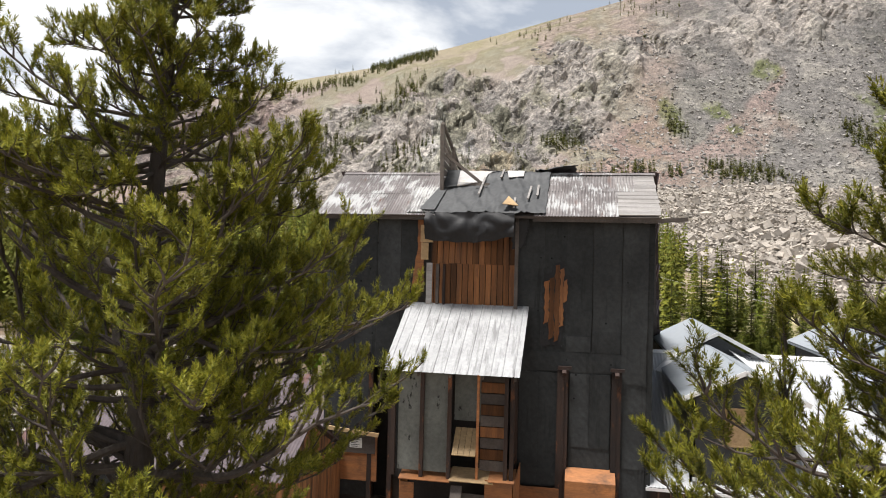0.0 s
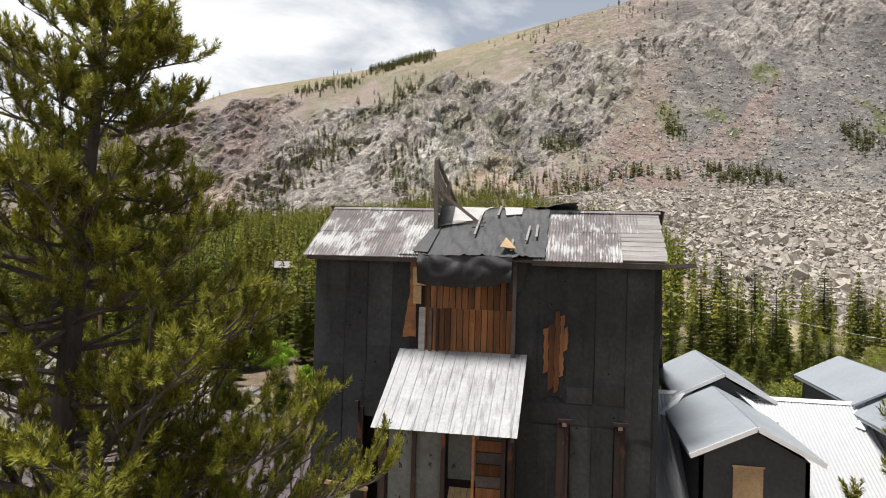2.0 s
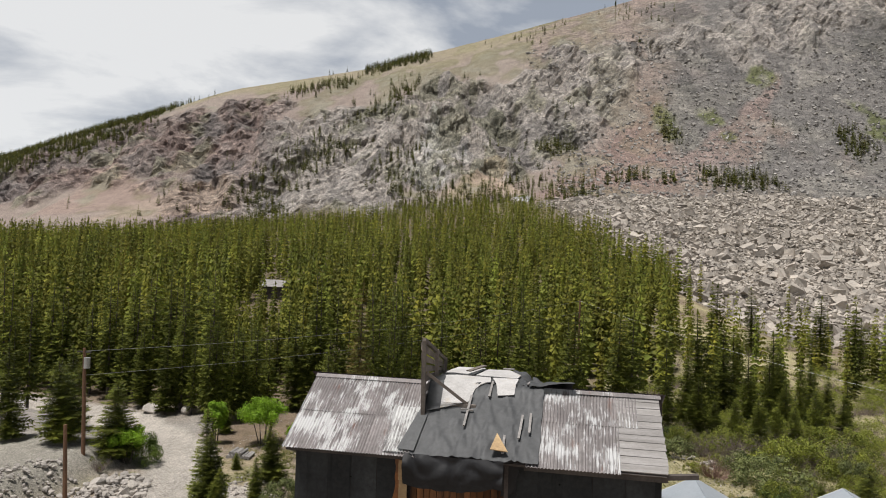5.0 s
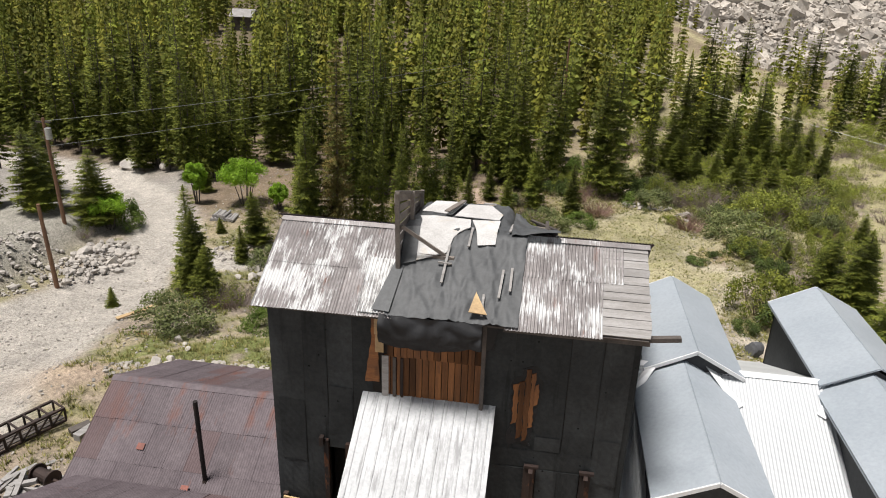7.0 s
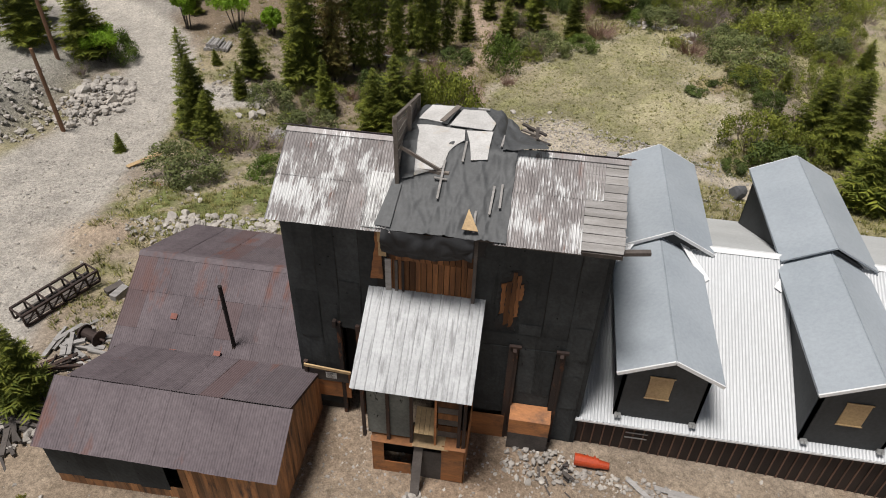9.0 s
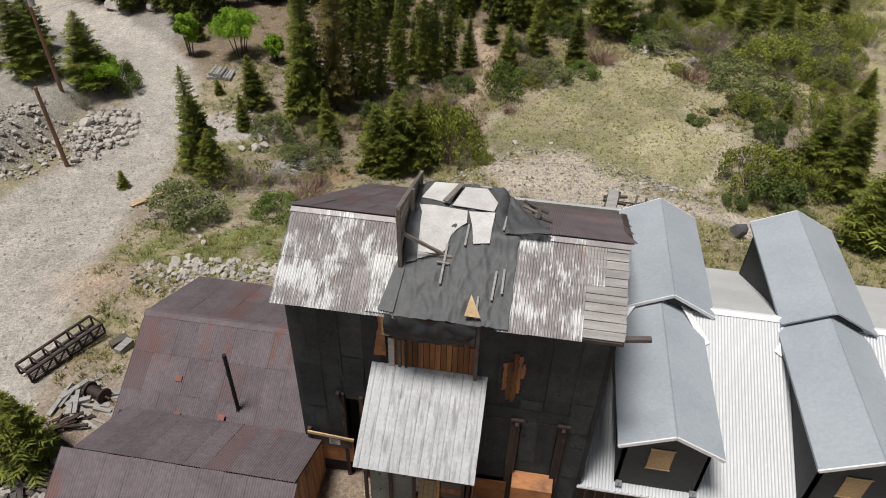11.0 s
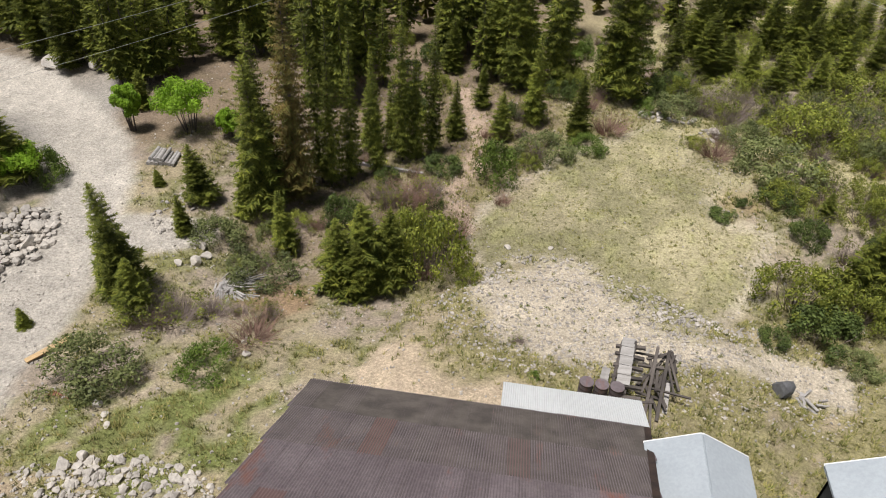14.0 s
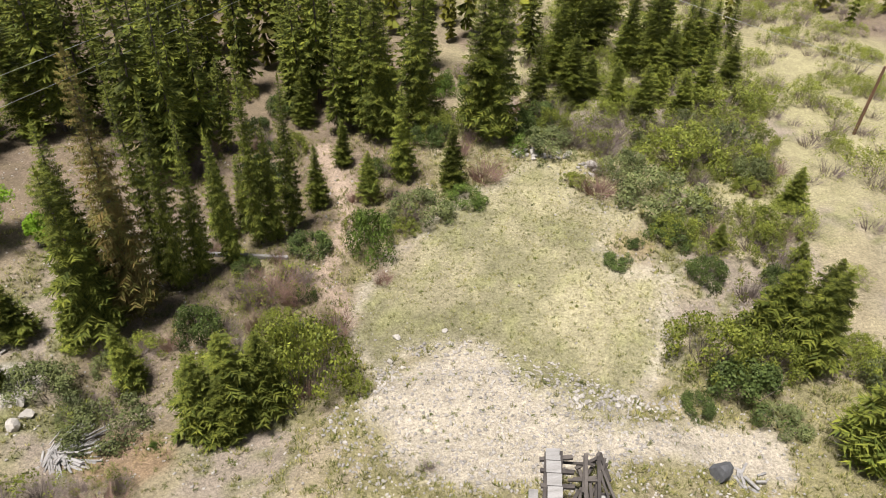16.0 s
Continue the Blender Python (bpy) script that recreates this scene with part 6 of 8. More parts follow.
OPEN = [(19.7, 103.1, 13.4, 2.2), (36.8, 115.2, 11.1, 2.2), (37.9, 105.2, 10.9, 1.9), (21.7, 81.8, 9.8, 2.1), (43.7, 109.2, 9.8, 2.2), (24.9, 80.7, 6.5, 1.5), (19.4, 81.6, 5.5, 1.5), (14.2, 82.4, 11.9, 2.1), (12.2, 77.9, 7.4, 1.6),
        (19.8, 91.2, 9.6, 1.9), (46.9, 127.0, 7.9, 1.9), (17.2, 84.0, 10.5, 1.8), (22.8, 84.5, 8.0, 1.6), (27.0, 82.0, 5.5, 1.3)]
for row, label in ((BANK, "dark green spruce on the dry bank beside shrubs"), (EDGE, "tall narrow spruce at the edge of the wood"), (PAST, "dense spruce beyond the dry meadow"), (ROADSIDE, "dark green conifer near the road and clearing"), (OPEN, "lone dark spruce between willow thickets and the talus")):
    for k, (x, y, h, r) in enumerate(row):
        old = row is EDGE and k == 1
        spruce(x, y, h, r, k % 6, brown=old, label="tall browning spruce at the edge of the wood" if old else label)


def forest():
    g = np.random.default_rng(5)
    lod = []
    for k in range(5):
        lod.append(conifer_arrays(10.0, (1.0, 0.85, 1.15, 0.95, 1.2)[k], 18, 6, 90 + k, 0))
    for k in range(5):
        lod.append(conifer_arrays(10.0, (1.05, 0.9, 1.2, 1.0, 1.25)[k], 10, 4, 190 + k, 0))
    spots = []
    count = 0
    # single trees near the wood's edge, then the mass of the wood
    vs = 60 + 440 * g.random(9600) ** 1.6
    half = 0.78 * vs + 20
    us = -half + (np.where(vs > 120, np.minimum(half, 80), half) + half) * g.random(9600)
    xs, ys = to_xy(us, vs)
    edge = 67 + 12 * smooth((us - 4) / 18) + 3 * np.sin(us * 0.4)
    thin = fbm(xs * 0.03, ys * 0.03, 3, 131)
    open_side = (us > 0.33 * vs + 1) & (vs < 165)
    ok = (along(xs, ys, ROAD) > 2.0) & (inside(xs, ys, MEADOW) > 3.5) & ~((us > 61 + 5 * np.sin(vs * 0.05)) & (vs > 150)) & (vs > edge) & ~((vs < 92) & (us > -14) & (g.random(9600) < 0.6))
    ok &= ~((np.abs(us + 32.6) < 4.5) & (vs > 120) & (vs < 155))
    ok &= ~((thin < 0.28) & (vs > 110) & (vs < 200)) & ~(open_side & (g.random(9600) < 0.74))
    for x, y, u, v in zip(xs[ok], ys[ok], us[ok], vs[ok]):
        h = (5.0 + 9.5 * g.random() ** 0.8) * (0.85 if v > 300 else 1)
        if abs(u + 0.24 * v) < 3.5 and v < 150:
            h = min(h, 8.5)
        if u > 0.33 * v + 1 and v < 165:
            h *= 0.8
        spots.append((x, y, h, g.uniform(0.9, 1.25), g.uniform(0, 6.28), g.integers(0, 5), v))
    # scattered trees on the mountain: on the middle crags, along the foot, in clumps under the crest
    uu, vv = g.uniform(-680, 640, 40000), g.uniform(500, 925, 40000)
    ss = (vv - 520) / 400
    clump = fbm(uu * 0.013, vv * 0.013, 3, 141)
    want = smooth((clump - 0.60) / 0.05) * 0.05
    line = 0.55 + (uu + 49) * 0.0029
    want = np.maximum(want, np.exp(-((ss - line) / 0.10) ** 2) * smooth((uu + 185) / 20) * (1 - smooth((uu + 45) / 20)) * smooth((clump - 0.36) / 0.12))
    want = np.maximum(want, np.exp(-((ss - 0.28) / 0.12) ** 2) * smooth((uu + 130) / 30) * (1 - smooth((uu + 30) / 20)) * smooth((clump - 0.42) / 0.10) * 0.7)
    want = np.maximum(want, (1 - smooth((uu + 375) / 60)) * smooth((ss - 0.32 - (uu + 680) * 0.0004) / 0.1))
    want = np.maximum(want, smooth((ss - 0.80) / 0.05) * smooth((uu + 110) / 12) * (1 - smooth((uu + 28) / 12)))
    want = np.maximum(want, np.exp(-((ss - 0.76) / 0.05) ** 2) * smooth((uu + 192) / 12) * (1 - smooth((uu + 110) / 12)) * 0.7)
    want = np.maximum(want, (1 - smooth((ss - 0.10) / 0.05)) * (1 - smooth((uu - 165) / 30)) * smooth((clump - 0.48) / 0.08) * 0.5)
    for cu, cs, ru, rs in ((232, 0.075, 30, 0.045), (146, 0.105, 17, 0.03), (100, 0.265, 17, 0.03), (206, 0.31, 8, 0.05), (358, 0.22, 15, 0.05), (178, 0.09, 6, 0.02)):
        want = np.maximum(want, 1.3 * np.exp(-((uu - cu) / ru) ** 4 - ((ss - cs) / rs) ** 4))
    keep = g.random(40000) < want
    rows_up, up_z = [], ground_z(*to_xy(uu[keep], vv[keep]))
    for u, v in zip(uu[keep], vv[keep]):
        x, y = to_xy(u, v)
        jx, jy = to_xy(0.0, float(jut(u, v)))
        rows_up.append((x - jx, y - jy, g.uniform(5, 10), g.uniform(1.6, 2.4), g.uniform(0, 6.28), g.integers(0, 5), v))
    spots.sort(key=lambda s: s[6])
    near = spots[:225]
    for x, y, h, fat, a, k, v in near:
        spruce(x, y, h, h * 0.108 * fat, int(k), label="tall spruce in the valley forest", group="forest spruces", far=True)
    V, F, tones, n = [], [], [], 0
    zs = np.concatenate([ground_z(np.array([s[0] for s in spots]), np.array([s[1] for s in spots])), np.array(up_z)])
    spots = spots + rows_up
    for (x, y, h, fat, a, k, v), z in list(zip(spots, zs))[225:]:
        vv, ff = lod[k + (5 if v > 230 else 0)]
        s = h / 10
        c, sn = math.cos(a), math.sin(a)
        q = np.empty_like(vv)
        q[:, 0] = (vv[:, 0] * c - vv[:, 1] * sn) * s * fat + x
        q[:, 1] = (vv[:, 0] * sn + vv[:, 1] * c) * s * fat + y
        q[:, 2] = vv[:, 2] * s + z
        V.append(q)
        F.append(ff + n)
        n += len(vv)
        b, warm = g.uniform(0.5, 1.45) * (0.5 if v > 500 else 1.0), g.uniform(0.92, 1.16)
        tones.append(np.tile(np.array((b * warm, b, b * 0.95, 1.0), np.float32), (len(vv), 1)))
    me = np_mesh("forest", np.concatenate(V), np.concatenate(F))
    at = me.color_attributes.new("tone", "FLOAT_COLOR", "POINT")
    at.data.foreach_set("color", np.concatenate(tones).ravel())
    ob = part_mesh("forest", me, FOREST)
    tagged(ob, "dense dark spruce forest rising to the mountain foot", "forest", kind="stuff")


forest()


# ---- pines close to the camera's way ----
def shoot_arrays(seed, n=38, length=0.095, needle=0.040):
    """A stubby bottlebrush of needles round a short shoot along +z."""
    g = np.random.default_rng(seed)
    V, F = [], []
    for k in range(n):
        t = (k + g.random()) / n
        a = g.uniform(0, 6.283)
        d = np.array((math.cos(a), math.sin(a), 0))
        side = np.array((-math.sin(a), math.cos(a), 0)) * 0.0038
        p = np.array((0, 0, length * t)) + d * 0.004
        L = needle * g.uniform(0.8, 1.15) * (1 - 0.2 * t)
        tip = p + d * L * (0.92 - 0.55 * t * t) + np.array((0, 0, L * (0.4 + 0.5 * t * t)))
        V.extend((p - side, p + side, tip))
        F.append((3 * k, 3 * k + 1, 3 * k + 2))
    return np.array(V, np.float32), np.array(F, np.int32)


def aim(d):
    d = Vector(d).normalized()
    return np.array(d.to_track_quat("Z", "Y").to_matrix(), dtype=np.float32)


def pine(name, x, y, top, reach, low, seed, label, bent=0.12, density=1.0, r0=0.11, base=None, boughs=()):
    """A bushy mountain pine: bent trunk, upturned limbs, shoots packed at the tips. reach(z) is the limb length."""
    g = random.Random(seed)
    z0 = gz(x, y) if base is None else base
    t = thing(name, label, "tree", (x, y, z0), "pines")
    shoots = [shoot_arrays(seed * 10 + k) for k in range(4)]
    wood = bmesh.new()
    H = top - z0
    ph = g.uniform(0, 6)

    def stem(z):
        s = z / H
        return Vector((bent * math.sin(s * 5 + ph), bent * math.cos(s * 4 + ph * 1.3), z))

    steps = 22
    for k in range(steps):
        a, b = k / steps, (k + 1) / steps
        rod(wood, stem(H * a), stem(H * b), r0 * (1 - a) ** 0.8 + 0.008, r0 * (1 - b) ** 0.8 + 0.008, 10, False)
    part("trunk", wood, BARK, t)
    limbs = bmesh.new()
    V, F, n = [], [], 0

    def put(p, d, size):
        nonlocal n
        vv, ff = shoots[g.randrange(4)]
        q = vv * size @ aim(d).T + np.array(p, np.float32)
        V.append(q)
        F.append(ff + n)
        n += len(vv)

    def spray(p, d, length, r, level):
        """A twig with a tuft of upturned shoots on its outer part."""
        p, d = Vector(p), Vector(d).normalized()
        m = 4
        pts = [p.copy()]
        for k in range(m):
            d = (d + Vector((g.uniform(-0.3, 0.3), g.uniform(-0.3, 0.3), g.uniform(0.0, 0.36)))).normalized()
            p = p + d * (length / m)
            pts.append(p.copy())
        for k in range(m):
            rod(limbs, pts[k], pts[k + 1], r * (1 - 0.8 * k / m), r * (1 - 0.8 * (k + 1) / m), 5, False)
        for k in range(2, m + 1):
            for _ in range(2 if k < m else 4):
                dd = (pts[k] - pts[k - 1]).normalized() * 0.8 + Vector((g.uniform(-0.7, 0.7), g.uniform(-0.7, 0.7), g.uniform(0.2, 1.1)))
                put(pts[k] - (pts[k] - pts[k - 1]) * g.random() * 0.8, dd, g.uniform(0.75, 1.25))

    def limb(p, d, L, rr, rise=0.0):
        m = max(4, int(L / 0.17))
        pts = [p.copy()]
        for k in range(m):
            d = (d + Vector((g.uniform(-0.34, 0.34), g.uniform(-0.34, 0.34), g.uniform(-0.14, 0.15) + 0.10 * k / m + rise))).normalized()
            p = p + d * (L / m)
            pts.append(p.copy())
        for k in range(m):
            rod(limbs, pts[k], pts[k + 1], rr * (1 - 0.85 * k / m), rr * (1 - 0.85 * (k + 1) / m), 6, False)
        for k in range(1, m + 1):
            f = k / m
            if f < 0.25 and L > 0.7:
                continue
            for s in (-1, 1):
                if g.random() < 0.95 * min(density, 1.0):
                    fwd = (pts[k] - pts[k - 1]).normalized()
                    side = Vector((-fwd.y, fwd.x, 0)) * s
                    dd = fwd * 0.7 + side * g.uniform(0.4, 1.0) + Vector((0, 0, g.uniform(-0.2, 0.5)))
                    spray(pts[k], dd, (0.09 + 0.22 * L * (1.1 - 0.7 * f)) * g.uniform(0.6, 1.2), 0.004 + 0.003 * L, 1)
        spray(pts[-1], pts[-1] - pts[-2], 0.18, 0.007, 1)

    z = low - z0
    while z < H * 0.985:
        for _ in range(g.choice((2, 3, 3, 4))):
            a = g.uniform(0, 6.283)
            L = reach(z + z0, a) * g.uniform(0.5, 1.0)
            if L > 0.1:
                limb(stem(z), Vector((math.cos(a), math.sin(a), g.uniform(-0.3, 0.45))), L, 0.007 + 0.010 * L)
        z += g.uniform(0.10, 0.19) / density
    for zz, a, L, rr, rise in boughs:
        limb(stem(zz - z0), Vector((math.cos(a), math.sin(a), 0.35)), L, rr, rise)
    part("branchwork", limbs, BARK, t)
    me = np_mesh("needle_crown", np.concatenate(V), np.concatenate(F))
    part_mesh("needle_crown", me, NEEDLE, t, "yellow green needle clusters")
    return t


def reach_a(z, a):
    full = curve(z, [(4, 2.4), (6.0, 2.4), (6.9, 2.1), (7.7, 1.8), (8.7, 1.4), (9.5, 1.05), (10.3, 0.6), (10.85, 0.2)])
    return float(full) * (1.0 + 0.35 * max(0.0, -math.cos(a)) - 0.12 * max(0.0, math.cos(a)) * float(smooth((z - 8.0) / 0.6)))


def reach_b(z, a):
    return float(curve(z, [(5, 2.2), (6.7, 2.15), (7.05, 1.85), (7.4, 1.6), (8.0, 1.25), (8.5, 1.0), (9.05, 0.7), (9.5, 0.3), (9.8, 0.1)]))


pine("pine_tree", -2.32, 5.47, 10.75, reach_a, 5.2, 3, "bushy mountain pine with bent grey limbs and yellow green needles", r0=0.18, density=1.8,
     boughs=((6.1, 3.3, 2.6, 0.05, 0.0), (6.6, 2.8, 2.7, 0.052, 0.05), (7.0, 2.5, 2.5, 0.045, 0.08), (7.05, 0.25, 2.1, 0.042, -0.03), (6.4, -0.2, 2.3, 0.042, -0.02), (7.6, 3.6, 1.9, 0.042, 0.08), (6.7, 0.5, 2.3, 0.042, -0.02), (7.3, -0.5, 1.9, 0.036, 0.0), (7.85, 0.1, 1.7, 0.036, 0.02)))
pine("pine_tree", 3.2, 4.9, 9.8, reach_b, 6.0, 8, "dense mountain pine with yellow green tips beside the yard", r0=0.15, density=1.9)
pine("pine_tree", -10.9, 12.6, 4.2, lambda z, a: min(1.5, max(0.2, 0.6 * (4.4 - z))), 2.2, 14, "young pine growing beside the old shack", density=0.7, r0=0.07)


# ---- bushes ----
def leaf_cloud(g, blobs, count, size):
    """Leaves in shells round the blobs, facing outwards, thickest on the larger blobs."""
    c = np.array([b[0] for b in blobs])
    r = np.array([b[1] for b in blobs])
    k = g.choice(len(r), count, p=r ** 2 / (r ** 2).sum())
    d = g.normal(size=(count, 3))
    d[:, 2] += 0.25
    d /= np.linalg.norm(d, axis=1)[:, None]
    p = c[k] + d * (r[k] * g.uniform(0.6, 1.06, count))[:, None]
    p[:, 2] = np.maximum(p[:, 2], 0.03)
    n = d + g.normal(size=(count, 3)) * 0.45
    n /= np.linalg.norm(n, axis=1)[:, None]
    a = np.cross(n, g.normal(size=(count, 3)))
    a /= np.linalg.norm(a, axis=1)[:, None]
    b = np.cross(n, a)
    s = (size * g.uniform(0.6, 1.35, count))[:, None]
    V = np.stack([p - a * s, p + b * s * 1.1, p + a * s * 0.8], 1).reshape(-1, 3)
    return V.astype(np.float32), np.arange(3 * count, dtype=np.int32).reshape(-1, 3)


def stem_fan(g, count, r, h, thick):
    """Slender stems that rise and spread from the ground."""
    V, F = [], []
    tips = []
    for k in range(count):
        a, q = g.uniform(0, 6.283), math.sqrt(g.random())
        p = np.array((math.cos(a), math.sin(a), 0)) * r * 0.35 * q
        d = np.array((math.cos(a) * q * r / h * 0.9, math.sin(a) * q * r / h * 0.9, 1.0)) + g.normal(size=3) * 0.22
        L = h * g.uniform(0.6, 1.05)
        m = 4
        w = thick * g.uniform(0.7, 1.2)
        side = np.array((-math.sin(a + 1), math.cos(a + 1), 0))
        for i in range(m):
            p2 = p + d / np.linalg.norm(d) * L / m
            w2 = w * (1 - 0.22 * (i + 1))
            n = len(V)
            V.extend((p - side * w, p + side * w, p2 + side * w2, p2 - side * w2))
            F.append((n, n + 1, n + 2, n + 3))
            tips.append(p2)
            if i > 0:
                for _ in range(2):
                    e = d / np.linalg.norm(d) + g.normal(size=3) * 0.55
                    q3 = p2 + e / np.linalg.norm(e) * L * 0.22
                    n = len(V)
                    V.extend((p2 - side * w2 * 0.6, p2 + side * w2 * 0.6, q3, q3 + side * 0.002))
                    F.append((n, n + 1, n + 2, n + 3))
                    tips.append(q3)
            p, w = p2, w2
            d = d + g.normal(size=3) * 0.24
    return np.array(V, np.float32), np.array(F, np.int32), np.array(tips)


BUSHES = {}


def bush_kind(kind, leaf, stem, leaves, stems, size, blobs, spread):
    """Unit bushes: a fan of stems and leafy clumps over a dome."""
    out = []
    for k in range(4):
        g = np.random.default_rng(abs(hash_name(kind)) + k)
        sv, sf, tips = stem_fan(g, stems, 0.9, 0.95, 0.012)
        sm = np_mesh("twig_thicket", sv, sf)
        sm.materials.append(stem)
        lm = None
        if leaves:
            clumps = []
            for _ in range(blobs):
                a, q = g.uniform(0, 6.28), math.sqrt(g.random())
                r = g.uniform(*spread)
                z = (0.80 + g.uniform(-0.22, 0.16)) * math.sqrt(max(0.06, 1 - 0.88 * q * q)) - r * 0.5
                clumps.append((np.array((math.cos(a) * q * (1 - r * 0.6), math.sin(a) * q * (1 - r * 0.6), max(z, 0.08))), r))
            lv, lf = leaf_cloud(g, clumps, leaves, size)
            lm = np_mesh("foliage", lv, lf)
            lm.materials.append(leaf)
        out.append((sm, lm, (sv, sf), (lv, lf) if leaves else None))
    BUSHES[kind] = out


def hash_name(s):
    return sum((i + 1) * ord(c) for i, c in enumerate(s))


bush_kind("shrub", SHRUB, TWIG, 4200, 14, 0.039, 26, (0.16, 0.30))
bush_kind("grey", GREYSHRUB, TWIG, 4200, 16, 0.035, 26, (0.16, 0.28))
bush_kind("bright", BRIGHT, TWIG, 3800, 14, 0.037, 24, (0.16, 0.30))
bush_kind("willow", WILLOW, TWIG, 4400, 70, 0.031, 44, (0.11, 0.22))
bush_kind("bare", WILLOW, TWIG, 420, 190, 0.034, 14, (0.10, 0.20))
bush_kind("red", WILLOW, TWIG_RED, 80, 200, 0.034, 8, (0.10, 0.20))
LABELS = {"shrub": "rounded dark green shrub on the dry bank", "grey": "low grey green shrub among stones", "willow": "willow bush in young yellow green leaf",
          "bare": "nearly leafless grey brown willow thicket", "red": "leafless reddish willow thicket", "bright": "rounded fresh green shrub beside stones"}


def bush(kind, x, y, r, h, sink=0.05):
    """A bush r metres in radius and h metres high."""
    sm, lm = BUSHES[kind][rnd.randrange(4)][:2]
    t = new("bush")
    t.location, t.scale, t.rotation_euler = (x, y, gz(x, y) - sink), (1.15 * r, 1.15 * r * rnd.uniform(0.85, 1.1), 1.45 * h), (0, 0, rnd.uniform(0, 6.28))
    tagged(t, LABELS[kind], "bush", "bushes")
    part_mesh("twig_thicket", sm, None, t)["kind"] = "stuff"
    if lm:
        part_mesh("foliage", lm, None, t)["kind"] = "stuff"


def scrub(rows):
    """Distant thickets, joined: leaves in one mesh, stems in the other."""
    sets = {"leaf": ([], []), "stem": ([], [])}
    n = {"leaf": 0, "stem": 0}
    zs = ground_z(np.array([r[1] for r in rows]), np.array([r[2] for r in rows]))
    for (kind, x, y, r, h), z in zip(rows, zs):
        stems, leaves = BUSHES[kind][rnd.randrange(4)][2:]
        a = rnd.uniform(0, 6.28)
        turn = np.array(((math.cos(a) * r, -math.sin(a) * r, 0), (math.sin(a) * r, math.cos(a) * r, 0), (0, 0, h)))
        for key, arrays in (("leaf", leaves), ("stem", stems)):
            if arrays:
                m = int(len(arrays[1]) * 0.36)
                per = arrays[1].shape[1]
                sets[key][0].append(arrays[0][:m * per] @ turn.T + (x, y, z - 0.05))
                sets[key][1].append(arrays[1][:m] + n[key])
                n[key] += m * per
    for key, name, mat, label in (("leaf", "willow_scrub", WILLOW, "distant willow scrub in young yellow green leaf"), ("stem", "twig_scrub", TWIG, "distant leafless grey willow scrub")):
        ob = part_mesh(name, np_mesh(name, np.concatenate(sets[key][0]), np.concatenate(sets[key][1])), mat)
        tagged(ob, label, "scrub", kind="stuff")


BANK_BUSHES = [("grey", -17.9, 33.7, 1.94, 1.33), ("bright", -13.4, 35.3, 1.34, 0.96), ("grey", -17.1, 45.0, 1.61, 1.30), ("grey", -13.9, 43.0, 1.54, 1.06), ("bare", -16.5, 38.4, 1.99, 1.30), ("bare", -17.9, 37.9, 1.60, 1.17), ("red", -12.5, 37.8, 2.04, 1.03), ("bare", -15.1, 39.3, 1.40, 0.84), ("willow", -5.5, 45.2, 2.15, 3.15), ("willow", -7.0, 45.9, 1.46, 2.23), ("willow", -3.1, 44.4, 0.84, 0.96), ("red", -4.4, 48.6, 1.38, 1.88), ("red", -7.9, 51.9, 2.15, 1.26), ("bare", -9.7, 51.9, 1.33, 0.95), ("bare", -6.7, 52.6, 1.50, 1.11), ("shrub", -6.2, 55.5, 1.32, 0.83)]
MEADOW_BUSHES = [("bright", -2.7, 55.6, 1.57, 1.97), ("red", -2.0, 52.7, 0.99, 0.71), ("grey", 0.3, 58.6, 1.82, 1.30), ("bright", 3.2, 60.1, 1.30, 0.79), ("willow", -0.7, 57.2, 0.89, 0.69), ("red", 4.8, 63.0, 2.14, 1.48), ("grey", 9.6, 66.2, 2.22, 1.15), ("bright", 8.0, 66.3, 1.22, 0.77), ("willow", 10.7, 61.9, 0.94, 0.63), ("red", 12.0, 60.8, 1.84, 1.22), ("bare", 14.1, 67.3, 2.65, 1.74), ("bare", 11.6, 69.1, 1.89, 1.00), ("grey", 15.8, 59.2, 2.49, 1.86), ("willow", 18.7, 63.9, 2.86, 2.20), ("bare", 21.4, 64.3, 2.86, 2.00), ("willow", 24.0, 70.8, 2.73, 1.99), ("bare", 17.7, 67.8, 2.44, 1.54)]
MILL_BUSHES = [("shrub", 15.1, 55.6, 1.34, 0.95), ("shrub", 12.9, 55.1, 0.57, 0.39), ("shrub", 17.5, 56.8, 0.58, 0.53), ("bare", 17.9, 50.3, 1.34, 1.40), ("willow", 14.0, 45.9, 2.19, 2.26), ("shrub", 14.8, 43.2, 1.92, 1.48), ("shrub", 12.2, 42.8, 0.89, 0.60), ("willow", 17.0, 45.5, 1.48, 1.70), ("grey", 15.7, 41.7, 1.10, 0.70), ("bright", 0.7, 37.0, 0.31, 0.23), ("bare", -0.2, 39.6, 0.60, 0.40), ("bright", -11.6, 41.9, 0.27, 0.21), ("bright", -29.3, 48.0, 1.43, 1.64), ("shrub", 11.5, 53.5, 0.97, 0.38), ("bare", -20.3, 39.5, 1.03, 0.74), ("willow", -13.9, 47.5, 1.39, 0.88), ("bare", -9.9, 49.1, 1.10, 0.75)]
for row in BANK_BUSHES + MEADOW_BUSHES + MILL_BUSHES:
    bush(*row)
